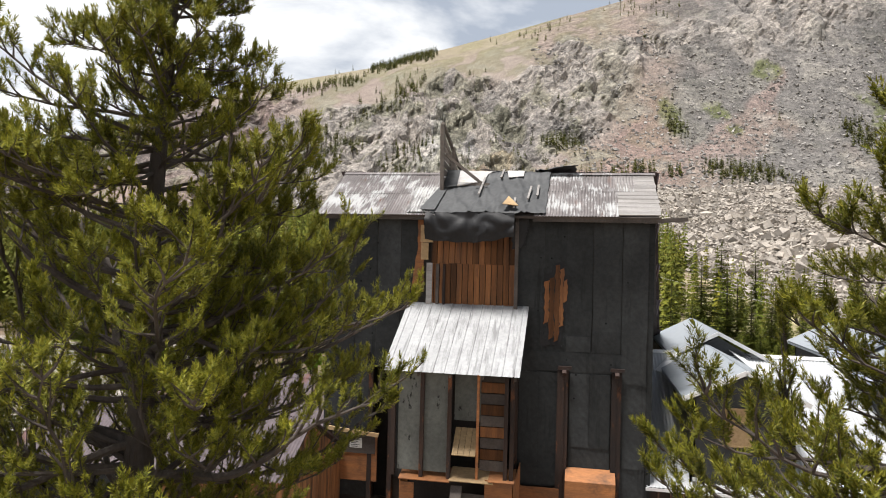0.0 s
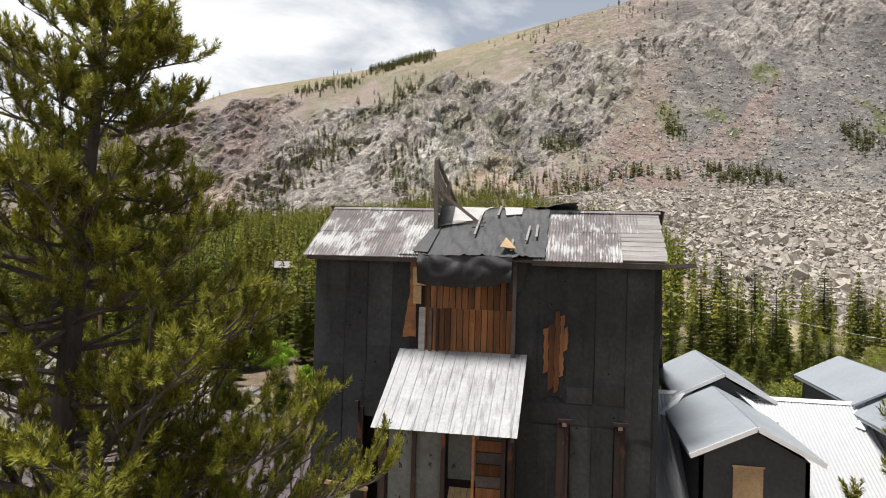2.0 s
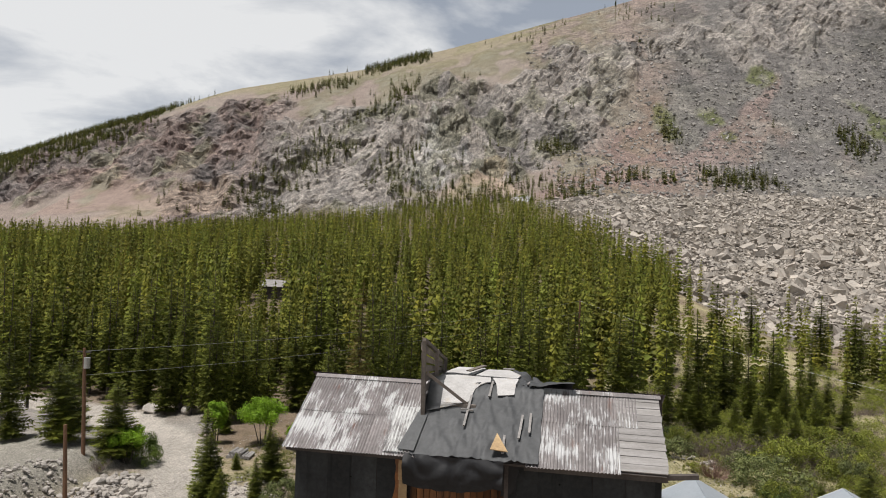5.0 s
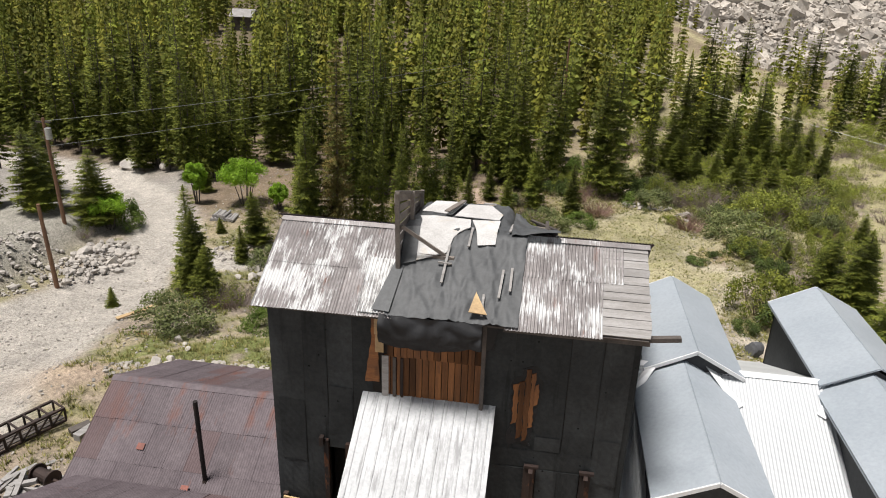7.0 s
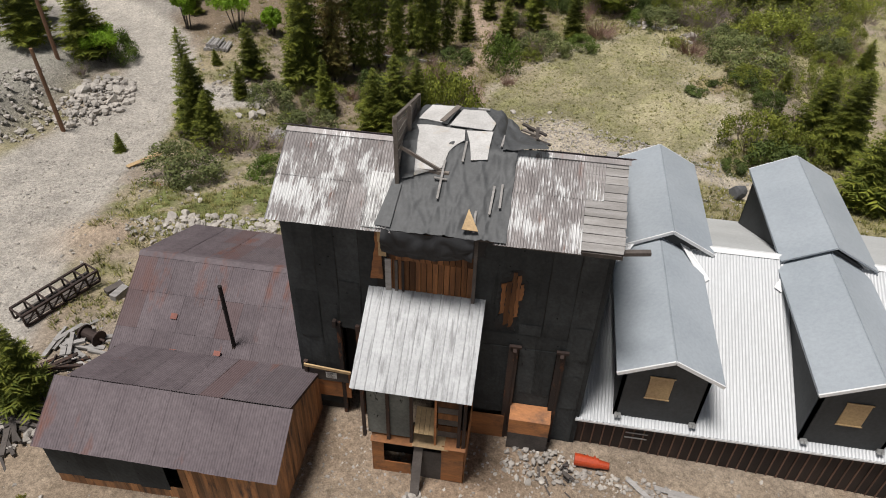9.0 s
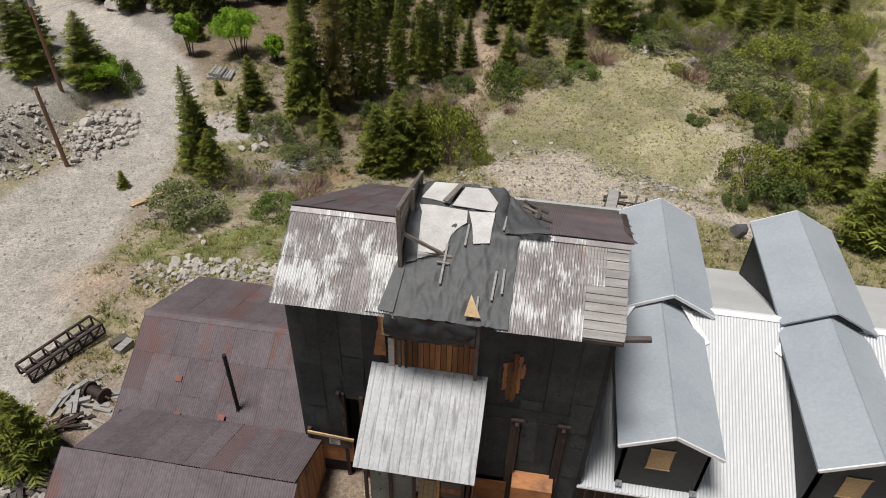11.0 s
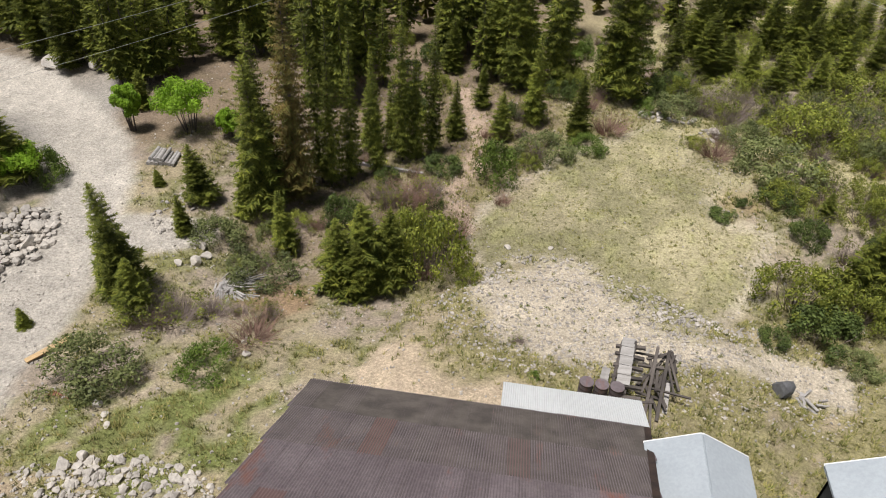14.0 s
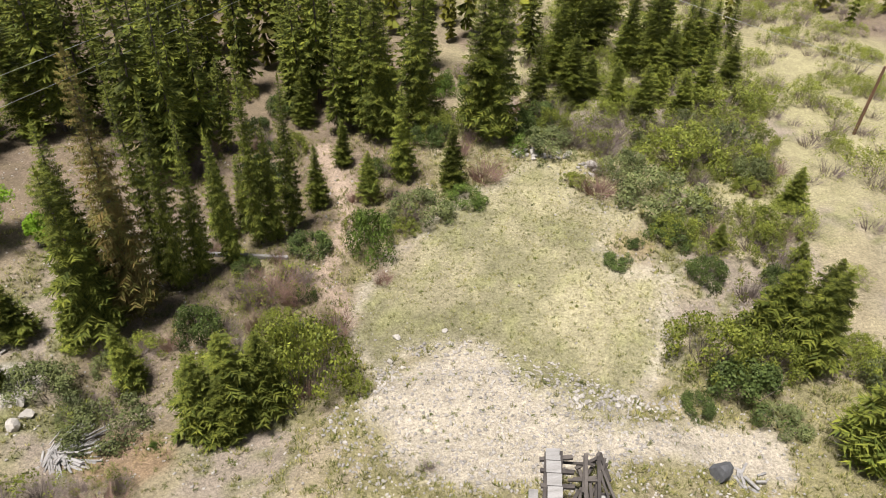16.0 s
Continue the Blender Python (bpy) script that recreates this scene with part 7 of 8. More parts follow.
for zone, count, kinds, big in (((-17.5, -11.5, 37.2, 41.0), 6, ("bare", "bare", "red"), 1.1), ((-12.5, -4.5, 44.5, 52.0), 26, ("bare", "willow", "red", "bare", "shrub"), 1.2), ((-4.0, 0.0, 57.0, 64.0), 8, ("red", "bare", "willow", "shrub"), 1.1),
                                ((15.5, 22.0, 44.0, 54.0), 10, ("willow", "bare", "shrub", "grey"), 1.4), ((-33, -29.5, 44, 50), 5, ("bright", "willow", "bare"), 1.2), ((-18.5, -13.0, 43.5, 48.0), 9, ("grey", "bare", "bare"), 1.0), ((-13.0, -6.0, 50.5, 56.0), 14, ("bare", "red", "shrub"), 0.9)):
    for _ in range(count):
        s = big * rnd.uniform(0.6, 1.0)
        bush(rnd.choice(kinds), rnd.uniform(zone[0], zone[1]), rnd.uniform(zone[2], zone[3]), s, s * rnd.uniform(0.9, 1.2))
far_scrub = []
for _ in range(330):
    u, v = rnd.uniform(27, 64), rnd.uniform(50, 96)
    x, y = to_xy(u, v)
    if inside(x, y, MEADOW) < 5 or u > 16 + 0.62 * v or fbm(np.array([x * 0.15]), np.array([y * 0.15]), 2, 401)[0] < 0.4:
        continue
    s = rnd.uniform(0.9, 1.7)
    far_scrub.append((rnd.choice(("willow", "bare", "bare", "willow", "red")), x, y, s * 1.2, s * rnd.uniform(0.8, 1.3)))
for _ in range(210):
    u, v = rnd.uniform(25, 66), rnd.uniform(46, 122)
    x, y = to_xy(u, v)
    if inside(x, y, MEADOW) < 2.5 or u > 14 + 0.62 * v:
        continue
    s = rnd.uniform(0.9, 1.9)
    far_scrub.append((rnd.choice(("willow", "bare", "bare", "willow")), x, y, s * 1.15, s * rnd.uniform(0.9, 1.4)))
for _ in range(150):
    u, v = rnd.uniform(20, 46), rnd.uniform(50, 84)
    x, y = to_xy(u, v)
    if inside(x, y, MEADOW) < 2.2 or u > 8 + 0.5 * v or x < 12 - (y - 60) * 0.1:
        continue
    s = rnd.uniform(0.8, 1.7)
    row = (rnd.choice(("willow", "willow", "bare", "red", "grey", "bare")), x, y, s, s * rnd.uniform(0.7, 1.0))
    if v < 66:
        bush(*row)
    else:
        far_scrub.append((row[0] if row[0] != "grey" else "willow", x, y, s * 1.15, row[4] * 1.45))
for _ in range(60):
    u, v = rnd.uniform(-8, 24), rnd.uniform(62, 78)
    x, y = to_xy(u, v)
    if inside(x, y, MEADOW) < 2.0 or along(x, y, TRAIL) < 1.0:
        continue
    s = rnd.uniform(0.7, 1.6)
    bush(rnd.choice(("bare", "red", "willow", "shrub", "bright")), x, y, s, s * rnd.uniform(0.8, 1.2))


scrub(far_scrub)


def aspen(x, y, h, r, low, seed, label):
    """A young aspen clump: a fan of thin pale stems under one rounded crown."""
    g = np.random.default_rng(seed)
    t = thing("aspen_tree", label, "tree", (x, y, gz(x, y) - 0.05), "aspens")
    for k in range(7):
        a, q = k * 0.9 + g.uniform(-0.3, 0.3), g.uniform(0.35, 0.8)
        bm = bmesh.new()
        p = Vector((math.cos(a) * 0.15 * r, math.sin(a) * 0.15 * r, -0.1))
        for i in range(4):
            f = (i + 1) / 4
            e = Vector((math.cos(a) * r * (0.15 + q * 0.6 * f), math.sin(a) * r * (0.15 + q * 0.6 * f), h * 0.8 * f))
            rod(bm, p, e, 0.05 * (1.2 - f), 0.05 * (1 - 0.85 * f), 6, False)
            p = e
        part("trunk", bm, BARK, t)
    clumps = []
    for _ in range(46):
        a, q = g.uniform(0, 6.28), math.sqrt(g.random())
        rr = g.uniform(0.18, 0.32) * r
        half = 0.5 * (h - low) * math.sqrt(max(0.1, 1 - q * q))
        clumps.append((np.array((math.cos(a) * q * r * 0.8, math.sin(a) * q * r * 0.8, 0.5 * (h + low) + g.uniform(-0.8, 1.0) * max(half - rr, 0.0))), rr))
    lv, lf = leaf_cloud(g, clumps, 9000, 0.08)
    me = np_mesh("crown", lv, lf)
    part_mesh("crown", me, ASPEN, t, "fresh yellow green leaves")


aspen(-23.3, 55.0, 4.2, 2.0, 0.9, 5, "bright yellow green young aspen beside the road")
aspen(-27.2, 54.6, 3.9, 0.95, 0.5, 6, "slender fresh green aspen sapling beside the road")
aspen(-20.6, 55.2, 2.4, 0.8, 0.3, 7, "small fresh green aspen sapling by the wood")
aspen(-29.8, 47.0, 3.0, 1.5, 0.6, 8, "leafy green aspen clump on the stony bank")

# ---- grass and stones ----
def scatter_mesh(name, templates, spots):
    V, F, n = [], [], 0
    for x, y, z, sx, sz, a, k in spots:
        vv, ff = templates[k % len(templates)]
        c, s = math.cos(a), math.sin(a)
        q = np.empty_like(vv)
        q[:, 0] = (vv[:, 0] * c - vv[:, 1] * s) * sx + x
        q[:, 1] = (vv[:, 0] * s + vv[:, 1] * c) * sx + y
        q[:, 2] = vv[:, 2] * sz + z
        V.append(q)
        F.append(ff + n)
        n += len(vv)
    return np_mesh(name, np.concatenate(V), np.concatenate(F))


def rock_arrays(seed, sub=1):
    bm = bmesh.new()
    bmesh.ops.create_icosphere(bm, subdivisions=sub, radius=1.0)
    g = np.random.default_rng(seed)
    axes = g.normal(size=(7, 3))
    axes /= np.linalg.norm(axes, axis=1)[:, None]
    cut = g.uniform(0.42, 0.72, 7)
    V = np.array([v.co[:] for v in bm.verts], np.float32)
    for ax, c in zip(axes, cut):
        d = V @ ax
        V = V - np.outer(np.maximum(d - c, 0), ax).astype(np.float32)
    V = V * np.array((1.0, g.uniform(0.6, 1), g.uniform(0.5, 0.85)), np.float32)
    F = np.array([[v.index for v in f.verts] for f in bm.faces], np.int32)
    bm.free()
    return V, F


PEBBLES = [rock_arrays(300 + k, 1) for k in range(8)]
BOULDERS = [rock_arrays(400 + k, 2) for k in range(10)]


def block_arrays(seed):
    """An angular broken block, tumbled."""
    g = np.random.default_rng(seed)
    V = np.array([(x, y, z) for z in (-1, 1) for y in (-1, 1) for x in (-1, 1)], np.float32)
    V = V + g.uniform(-0.42, 0.42, V.shape).astype(np.float32)
    V = V * np.array((1.0, g.uniform(0.55, 0.95), g.uniform(0.35, 0.75)), np.float32) * 0.8
    turn = Euler((g.uniform(-0.6, 0.6), g.uniform(-0.6, 0.6), g.uniform(0, 6.28))).to_matrix()
    V = V @ np.array(turn, np.float32).T
    quads = ((0, 2, 3, 1), (4, 5, 7, 6), (0, 1, 5, 4), (2, 6, 7, 3), (0, 4, 6, 2), (1, 3, 7, 5))
    F = np.array([t for a, b, c, d in quads for t in ((a, b, c), (a, c, d))], np.int32)
    return V, F


BLOCKS = [block_arrays(700 + k) for k in range(24)]


def tuft_arrays(seed):
    g = np.random.default_rng(seed)
    V, F = [], []
    for k in range(9):
        a, q = g.uniform(0, 6.28), g.uniform(0.1, 0.75)
        p = np.array((math.cos(a), math.sin(a), 0)) * q * 0.6
        tip = p * 1.5 + np.array((math.cos(a) * 0.3, math.sin(a) * 0.3, g.uniform(0.5, 1.0)))
        s = np.array((-math.sin(a), math.cos(a), 0)) * 0.09
        V.extend((p - s, p + s, tip))
        F.append((3 * k, 3 * k + 1, 3 * k + 2))
    return np.array(V, np.float32), np.array(F, np.int32)


def weed_arrays(seed):
    """A low cushion of small leaves."""
    g = np.random.default_rng(seed)
    return leaf_cloud(g, [(np.array((g.uniform(-0.5, 0.5), g.uniform(-0.5, 0.5), 0.3)), g.uniform(0.3, 0.5)) for _ in range(4)], 34, 0.17)


def lay_grass():
    g = np.random.default_rng(21)
    xs, ys = g.uniform(-24, 24, 60000), g.uniform(20, 70, 60000)
    n1, n2, n3 = fbm(xs * 0.35, ys * 0.35, 4, 71), fbm(xs * 1.3, ys * 1.3, 3, 81), fbm(xs * 0.08, ys * 0.08, 3, 91)
    m = inside(xs, ys, MEADOW)
    rd = np.minimum(along(xs, ys, ROAD), along(xs, ys, SPUR))
    want = smooth((n2 * 0.6 + n3 * 0.6 - 0.54) / 0.12) * 0.6 + 0.07
    want = np.where(m < 0, 0.6, want)
    want = np.where(rd < 0.6, 0.004, want)
    want = np.where((inside(xs, ys, APRON) < 0) | (inside(xs, ys, BARE_DIRT) < 0), 0.03, want)
    bld = ((xs > -12.7) & (xs < -5.8) & (ys < 25.6)) | ((xs > -6) & (xs < 4) & (ys < 31)) | ((xs > 2.4) & (ys < 30.3))
    keep = (g.random(60000) < want) & ~bld
    xs, ys, m = xs[keep], ys[keep], m[keep]
    zs = ground_z(xs, ys)
    tufts = [tuft_arrays(600 + k) for k in range(6)]
    spots = []
    for x, y, z, k in zip(xs, ys, zs, m):
        s = g.uniform(0.10, 0.26) * (0.6 if k < 0 else 1)
        spots.append((x, y, z - 0.01, s * 1.2, s * g.uniform(0.7, 1.3), g.uniform(0, 6.28), int(g.integers(0, 6))))
    ob = part_mesh("grass", scatter_mesh("grass", tufts, spots), GRASS)
    tagged(ob, "sparse tufts of straw and green grass", "grass", kind="stuff")
    # low leafy weeds: scattered over the gravel apron, thicker in the rough ground
    xs, ys = g.uniform(-24, 22, 9000), g.uniform(27, 64, 9000)
    rd = np.minimum(along(xs, ys, ROAD), along(xs, ys, SPUR))
    want = 0.10 + 0.5 * smooth((fbm(xs * 0.3, ys * 0.3, 3, 171) - 0.5) / 0.1)
    want = np.where(inside(xs, ys, APRON) < 0, 0.30, want)
    want = np.where(inside(xs, ys, MEADOW) < 0, 0.14, want)
    want = np.where(inside(xs, ys, BARE_DIRT) < 0, 0.05, want)
    bld = ((xs > -6.5) & (xs < 4.2) & (ys < 33.6)) | ((xs > 2.4) & (ys < 30.5))
    keep = (g.random(9000) < want) & (rd > 0.8) & ~bld
    weeds = [weed_arrays(640 + k) for k in range(6)]
    zs = ground_z(xs[keep], ys[keep])
    spots = []
    for x, y, z in zip(xs[keep], ys[keep], zs):
        s = 0.05 + 0.20 * g.random() ** 1.6
        spots.append((x, y, z - 0.01, s, s * g.uniform(0.5, 0.9), g.uniform(0, 6.28), int(g.integers(0, 6))))
    ob = part_mesh("weeds", scatter_mesh("weeds", weeds, spots), WEED)
    tagged(ob, "low green weeds dotted over gravel and dry grass", "weeds", kind="stuff")


def lay_stones():
    g = np.random.default_rng(31)
    spots = []

    def heap(x, y, rx, ry, count, lo, hi, lift=0.0):
        for _ in range(count):
            a, q = g.uniform(0, 6.28), math.sqrt(g.random())
            px, py = x + math.cos(a) * q * rx, y + math.sin(a) * q * ry
            s = lo + (hi - lo) * g.random() ** 2.5
            spots.append((px, py, s * 0.25 + lift * (1 - q), s, s, g.uniform(0, 6.28), int(g.integers(0, 24))))

    xs, ys = g.uniform(-26, 18, 6500), g.uniform(13.5, 66, 6500)
    gone = ((xs > -12.7) & (xs < -5.8) & (ys > 14.8) & (ys < 25.6)) | ((xs > -6) & (xs < 4) & (ys > 18.8) & (ys < 31)) | ((xs > 2.4) & (ys > 18.8) & (ys < 30.3))
    gone |= (inside(xs, ys, MEADOW) < -1) & (g.random(6500) < 0.85)
    for x, y in zip(xs[~gone], ys[~gone]):
        s = 0.02 + 0.10 * g.random() ** 3
        spots.append((x, y, s * 0.2, s, s, g.uniform(0, 6.28), int(g.integers(0, 24))))
    heap(2.5, 42, 7, 5, 2200, 0.03, 0.14)
    heap(9, 40, 7, 4, 900, 0.03, 0.12)
    heap(-22, 30, 5, 12, 700, 0.02, 0.1)
    heap(-13.0, 28.6, 3.0, 1.4, 420, 0.05, 0.28)
    heap(-15.6, 28.0, 1.8, 1.4, 160, 0.05, 0.22)
    heap(-27.6, 41.8, 2.0, 3.6, 330, 0.08, 0.42, 0.2)
    heap(-31.0, 38.5, 3.4, 4.0, 420, 0.06, 0.3, 0.2)
    heap(-1.0, 16.4, 6.0, 2.2, 1300, 0.008, 0.05)
    heap(-5.0, 14.5, 5.0, 2.0, 500, 0.008, 0.05)
    heap(-1.8, 15.6, 0.8, 0.7, 110, 0.04, 0.2, 0.1)
    heap(1.7, 17.9, 1.3, 0.7, 150, 0.03, 0.16, 0.12)
    heap(4.0, 17.7, 1.6, 0.3, 90, 0.04, 0.14)
    heap(8.0, 17.5, 4.0, 0.35, 160, 0.03, 0.12)
    heap(8.7, 43.0, 3.2, 0.6, 160, 0.04, 0.22)
    heap(1.0, 47.4, 2.6, 0.5, 90, 0.04, 0.16)
    heap(-1.9, 45.8, 0.6, 1.2, 60, 0.04, 0.15)
    heap(-20.6, 46.6, 1.0, 2.0, 90, 0.04, 0.22)
    heap(9.0, 65.6, 2.2, 0.8, 50, 0.08, 0.4)
    heap(12.4, 63.6, 1.2, 0.8, 30, 0.1, 0.5)
    heap(-14.8, 17.0, 1.2, 1.4, 90, 0.05, 0.3)
    zs = ground_z(np.array([p[0] for p in spots]), np.array([p[1] for p in spots]))
    spots = [(p[0], p[1], p[2] + z, *p[3:]) for p, z in zip(spots, zs)]
    big = [q for q in spots if q[3] > 0.15][:260]
    chosen = set(big)
    spots = [q for q in spots if q not in chosen]
    stone = []
    for vv, ff in PEBBLES:
        me = np_mesh("stone", vv, ff)
        me.materials.append(ROCK)
        stone.append(me)
    for x, y, z, s, _, a, k in big:
        ob = new("stone", stone[k % 8])
        ob.location, ob.scale, ob.rotation_euler = (x, y, z), (s, s, s), (0, 0, a)
        tagged(ob, "pale broken stone lying loose on the dirt", "rock", "loose stones")
    ob = part_mesh("loose_stones", scatter_mesh("loose_stones", BLOCKS + PEBBLES, [(*q[:6], 24 + q[6] % 8 if q[3] > 0.08 else q[6]) for q in spots]), ROCK)
    tagged(ob, "loose pale stones and gravel over the ground", "stones", kind="stuff")


lay_grass()
lay_stones()
ROCK_MESH = []
for vv, ff in BOULDERS:
    me = np_mesh("boulder", vv, ff)
    me.materials.append(ROCK)
    ROCK_MESH.append(me)
for x, y, s in ((-15.9, 29.0, 0.34), (-15.5, 29.6, 0.26), (-16.0, 31.8, 0.24), (-16.6, 32.3, 0.27), (-15.6, 31.3, 0.2), (-17.6, 43.0, 0.45), (-17.9, 44.4, 0.40), (-17.4, 43.7, 0.35), (-18.4, 42.6, 0.3),
                (-1.3, 48.3, 0.24), (-2.2, 15.9, 0.22), (-1.5, 15.3, 0.25), (-1.0, 15.6, 0.2), (-14.9, 17.9, 0.45), (-15.3, 16.4, 0.35), (-27.0, 43.6, 0.5), (-26.6, 42.2, 0.55), (-28.8, 42.6, 0.6),
                (-38, 62.6, 0.9), (-34.5, 62.8, 0.7), (8.5, 65.9, 0.45), (12.3, 63.9, 0.5), (-12.2, 36.6, 0.25), (-12.6, 37.5, 0.22), (-1.6, 46.6, 0.2), (1.2, 48.6, 0.2)):
    ob = new("boulder", ROCK_MESH[rnd.randrange(10)])
    ob.location, ob.scale, ob.rotation_euler = (x, y, gz(x, y) + s * 0.3), (s, s, s), (0, 0, rnd.uniform(0, 6.28))
    tagged(ob, "pale granite boulder lying on the dirt", "rock", "boulders")
ob = new("boulder", ROCK_MESH[3].copy())
ob.data.materials.clear()
ob.data.materials.append(DARK_ROCK)
ob.location, ob.scale, ob.rotation_euler = (11.6, 39.0, gz(11.6, 39.0) + 0.3), (0.62, 0.5, 0.75), (0.2, 0.1, 0.6)
tagged(ob, "dark grey boulder on the gravel behind the mill", "rock", "boulders")


def talus():
    g = np.random.default_rng(41)
    rows = []
    for _ in range(42000):
        v = 150 + 330 * g.random() ** 1.25
        lo = 62 + 6 * math.sin(v * 0.05)
        u = g.uniform(lo, 0.72 * v + 30)
        if u < lo + 8 and g.random() < 0.5:
            continue
        s = 0.32 + 0.8 * g.random() ** 2.2 + (1.9 * g.random() if g.random() < 0.03 else 0)
        rows.append((u, v, s, g.uniform(0, 6.28), int(g.integers(0, 24))))
    # stones on the upper slope, smaller and sparser
    for _ in range(13000):
        v = g.uniform(470, 800)
        u = g.uniform(90, 0.66 * v + 30)
        s = 0.45 + 1.7 * g.random() ** 5
        rows.append((u, v, s, g.uniform(0, 6.28), int(g.integers(0, 24))))
    rows.sort(key=lambda r: r[1])
    x, y = to_xy(np.array([r[0] for r in rows]), np.array([r[1] for r in rows]))
    z = ground_z(x, y)
    field = thing("boulder_field", "broad field of pale tan talus boulders below the mountain", "boulder field", (0, 0, 0))
    meshes = []
    for vv, ff in BLOCKS:
        me = np_mesh("talus_boulder", vv, ff)
        me.materials.append(TALUS)
        meshes.append(me)
    spots, high = [], []
    for k, (u, v, s, a, q) in enumerate(rows):
        if k < 280:
            ob = new("talus_boulder", meshes[q])
            ob.parent = field
            ob.location, ob.scale, ob.rotation_euler = (x[k], y[k], z[k] + s * 0.4), (s, s, s), (0, 0, a)
        else:
            (high if v > 500 else spots).append((x[k], y[k], z[k] + s * (0.2 if v > 500 else 0.4), s, s, a, q))
    ob = part_mesh("talus_boulders", scatter_mesh("talus_boulders", BLOCKS, spots), TALUS, field)
    ob["kind"] = "stuff"
    ob = part_mesh("scree_stones", scatter_mesh("scree_stones", BLOCKS, high), SCREE)
    tagged(ob, "grey scree stones over the upper mountainside", "stones", kind="stuff")


talus()


# ---- poles and wires ----
def pole(x, y, h, lean=(0, 0), box_on=False, label="weathered wooden utility pole beside the dirt road"):
    t = thing("utility_pole", label, "pole", (x, y, gz(x, y)), "utility poles")
    top = Vector((lean[0], lean[1], h))
    bm = bmesh.new()
    rod(bm, (0, 0, -0.3), top, 0.14, 0.10, 10)
    part("post", bm, POLE_WOOD, t)
    if box_on:
        bm = bmesh.new()
        rod(bm, top + Vector((0.3, -0.1, -1.3)), top + Vector((0.3, -0.1, -0.6)), 0.2, 0.2, 12)
        part("transformer", bm, GALV, t, "grey can transformer")
        bm = bmesh.new()
        beam(bm, top + Vector((-0.5, 0, -0.25)), top + Vector((0.5, 0, -0.25)), 0.09)
        part("cross_arm", bm, OLD_TIMBER, t)
    return Vector((x, y, gz(x, y))) + top


def wire(a, b, sag):
    t = thing("overhead_wire", "thin pale overhead wire strung between poles", "wire", a, "overhead wires")
    a, b = Vector(a), Vector(b)
    bm = bmesh.new()
    n = 30
    pts = [a.lerp(b, k / n) - Vector((0, 0, sag * 4 * (k / n) * (1 - k / n))) - a for k in range(n + 1)]
    side = (b - a).cross(Vector((0, 0, 1))).normalized()
    rings = [[bm.verts.new(p + (side * math.cos(k * 1.2566) + Vector((0, 0, math.sin(k * 1.2566)))) * 0.012) for k in range(5)] for p in pts]
    for r0, r1 in zip(rings, rings[1:]):
        for k in range(5):
            bm.faces.new((r0[k], r0[(k + 1) % 5], r1[(k + 1) % 5], r1[k]))
    part("strand", bm, GALV, t)


P1 = pole(-31.1, 44.2, 7.0, (-0.12, -0.1), True)
P2 = pole(-27.4, 38.0, 5.15, (-0.12, -0.1), label="leaning wooden pole among the roadside rubble")
P3 = pole(33.7, 68.4, 5.4, (0.3, 0.2))
P4 = pole(1.5, 92.0, 11.5, label="wooden utility pole half hidden in the forest")
wire(P1 + Vector((0, 0, -0.2)), P4 + Vector((0, 0, -0.2)), 0.8)
wire(P1 + Vector((0, 0, -1.8)), P4 + Vector((0, 0, -1.6)), 0.8)
wire(P4 + Vector((0, 0, -0.2)), P3 + Vector((0, 0, -0.1)), 0.8)
wire(P3 + Vector((0, 0, -0.1)), (80, 92, 3.5), 0.8)


# ---- timber and scrap ----
def plank(name, a, b, w, h, mat, label, category="plank", group=""):
    a, b = Vector(a), Vector(b)
    bm = bmesh.new()
    beam(bm, Vector((0, 0, 0)), b - a, w, h)
    ob = part(name, bm, mat)
    ob.location = a
    tagged(ob, label, category, group)
    return ob


def on(x, y, d=0.0):
    return Vector((x, y, gz(x, y) + d))


plank("plank", on(-21.0, 34.0, 0.12), on(-19.9, 35.6, 0.35), 0.28, 0.06, PALE_PLY, "long pale plank lying beside a shrub")
plank("fallen_log", on(-12.2, 55.4, 0.12), on(-7.4, 54.7, 0.12), 0.2, 0.2, GREY_BOARD, "silvery fallen log at the wood's edge", "log")
for a, b in (((5.0, 17.75), (9.4, 17.35)), ((5.4, 17.62), (8.6, 17.3)), ((4.2, 17.9), (5.0, 17.2))):
    plank("plank", on(*a, 0.06), on(*b, 0.06), 0.16, 0.04, GREY_BOARD, "weathered grey plank lying along the mill wall", group="loose planks")
me = wave_mesh("red_sheet", 1.0, 1.25, 0.14, 0.03)
ob = part_mesh("red_sheet", me, RED_SHEET)
ob.matrix_basis = Matrix.Translation(on(-18.7, 32.6, 0.07)) @ pose(0, 0, 0, 2, 0, -18)
tagged(ob, "rusty red corrugated sheet lying on dirt", "metal sheet")


def log_pile(x, y, turn):
    t = thing("log_pile", "stack of short weathered grey logs beside the road", "log pile", on(x, y))
    t.rotation_euler = (0, 0, turn)
    for k in range(11):
        bm = bmesh.new()
        r = rnd.uniform(0.1, 0.15)
        px = (k % 7) * 0.26 - 0.8 + (0.13 if k > 6 else 0)
        rod(bm, (px, -0.6 + rnd.uniform(-0.15, 0.1), 0.13 + (0.22 if k > 6 else 0)), (px + rnd.uniform(-0.05, 0.05), 0.7 + rnd.uniform(-0.1, 0.2), 0.13 + (0.22 if k > 6 else 0)), r, r * 0.9, 9)
        part("log", bm, GREY_BOARD, t)


log_pile(-23.3, 51.3, 0.1)


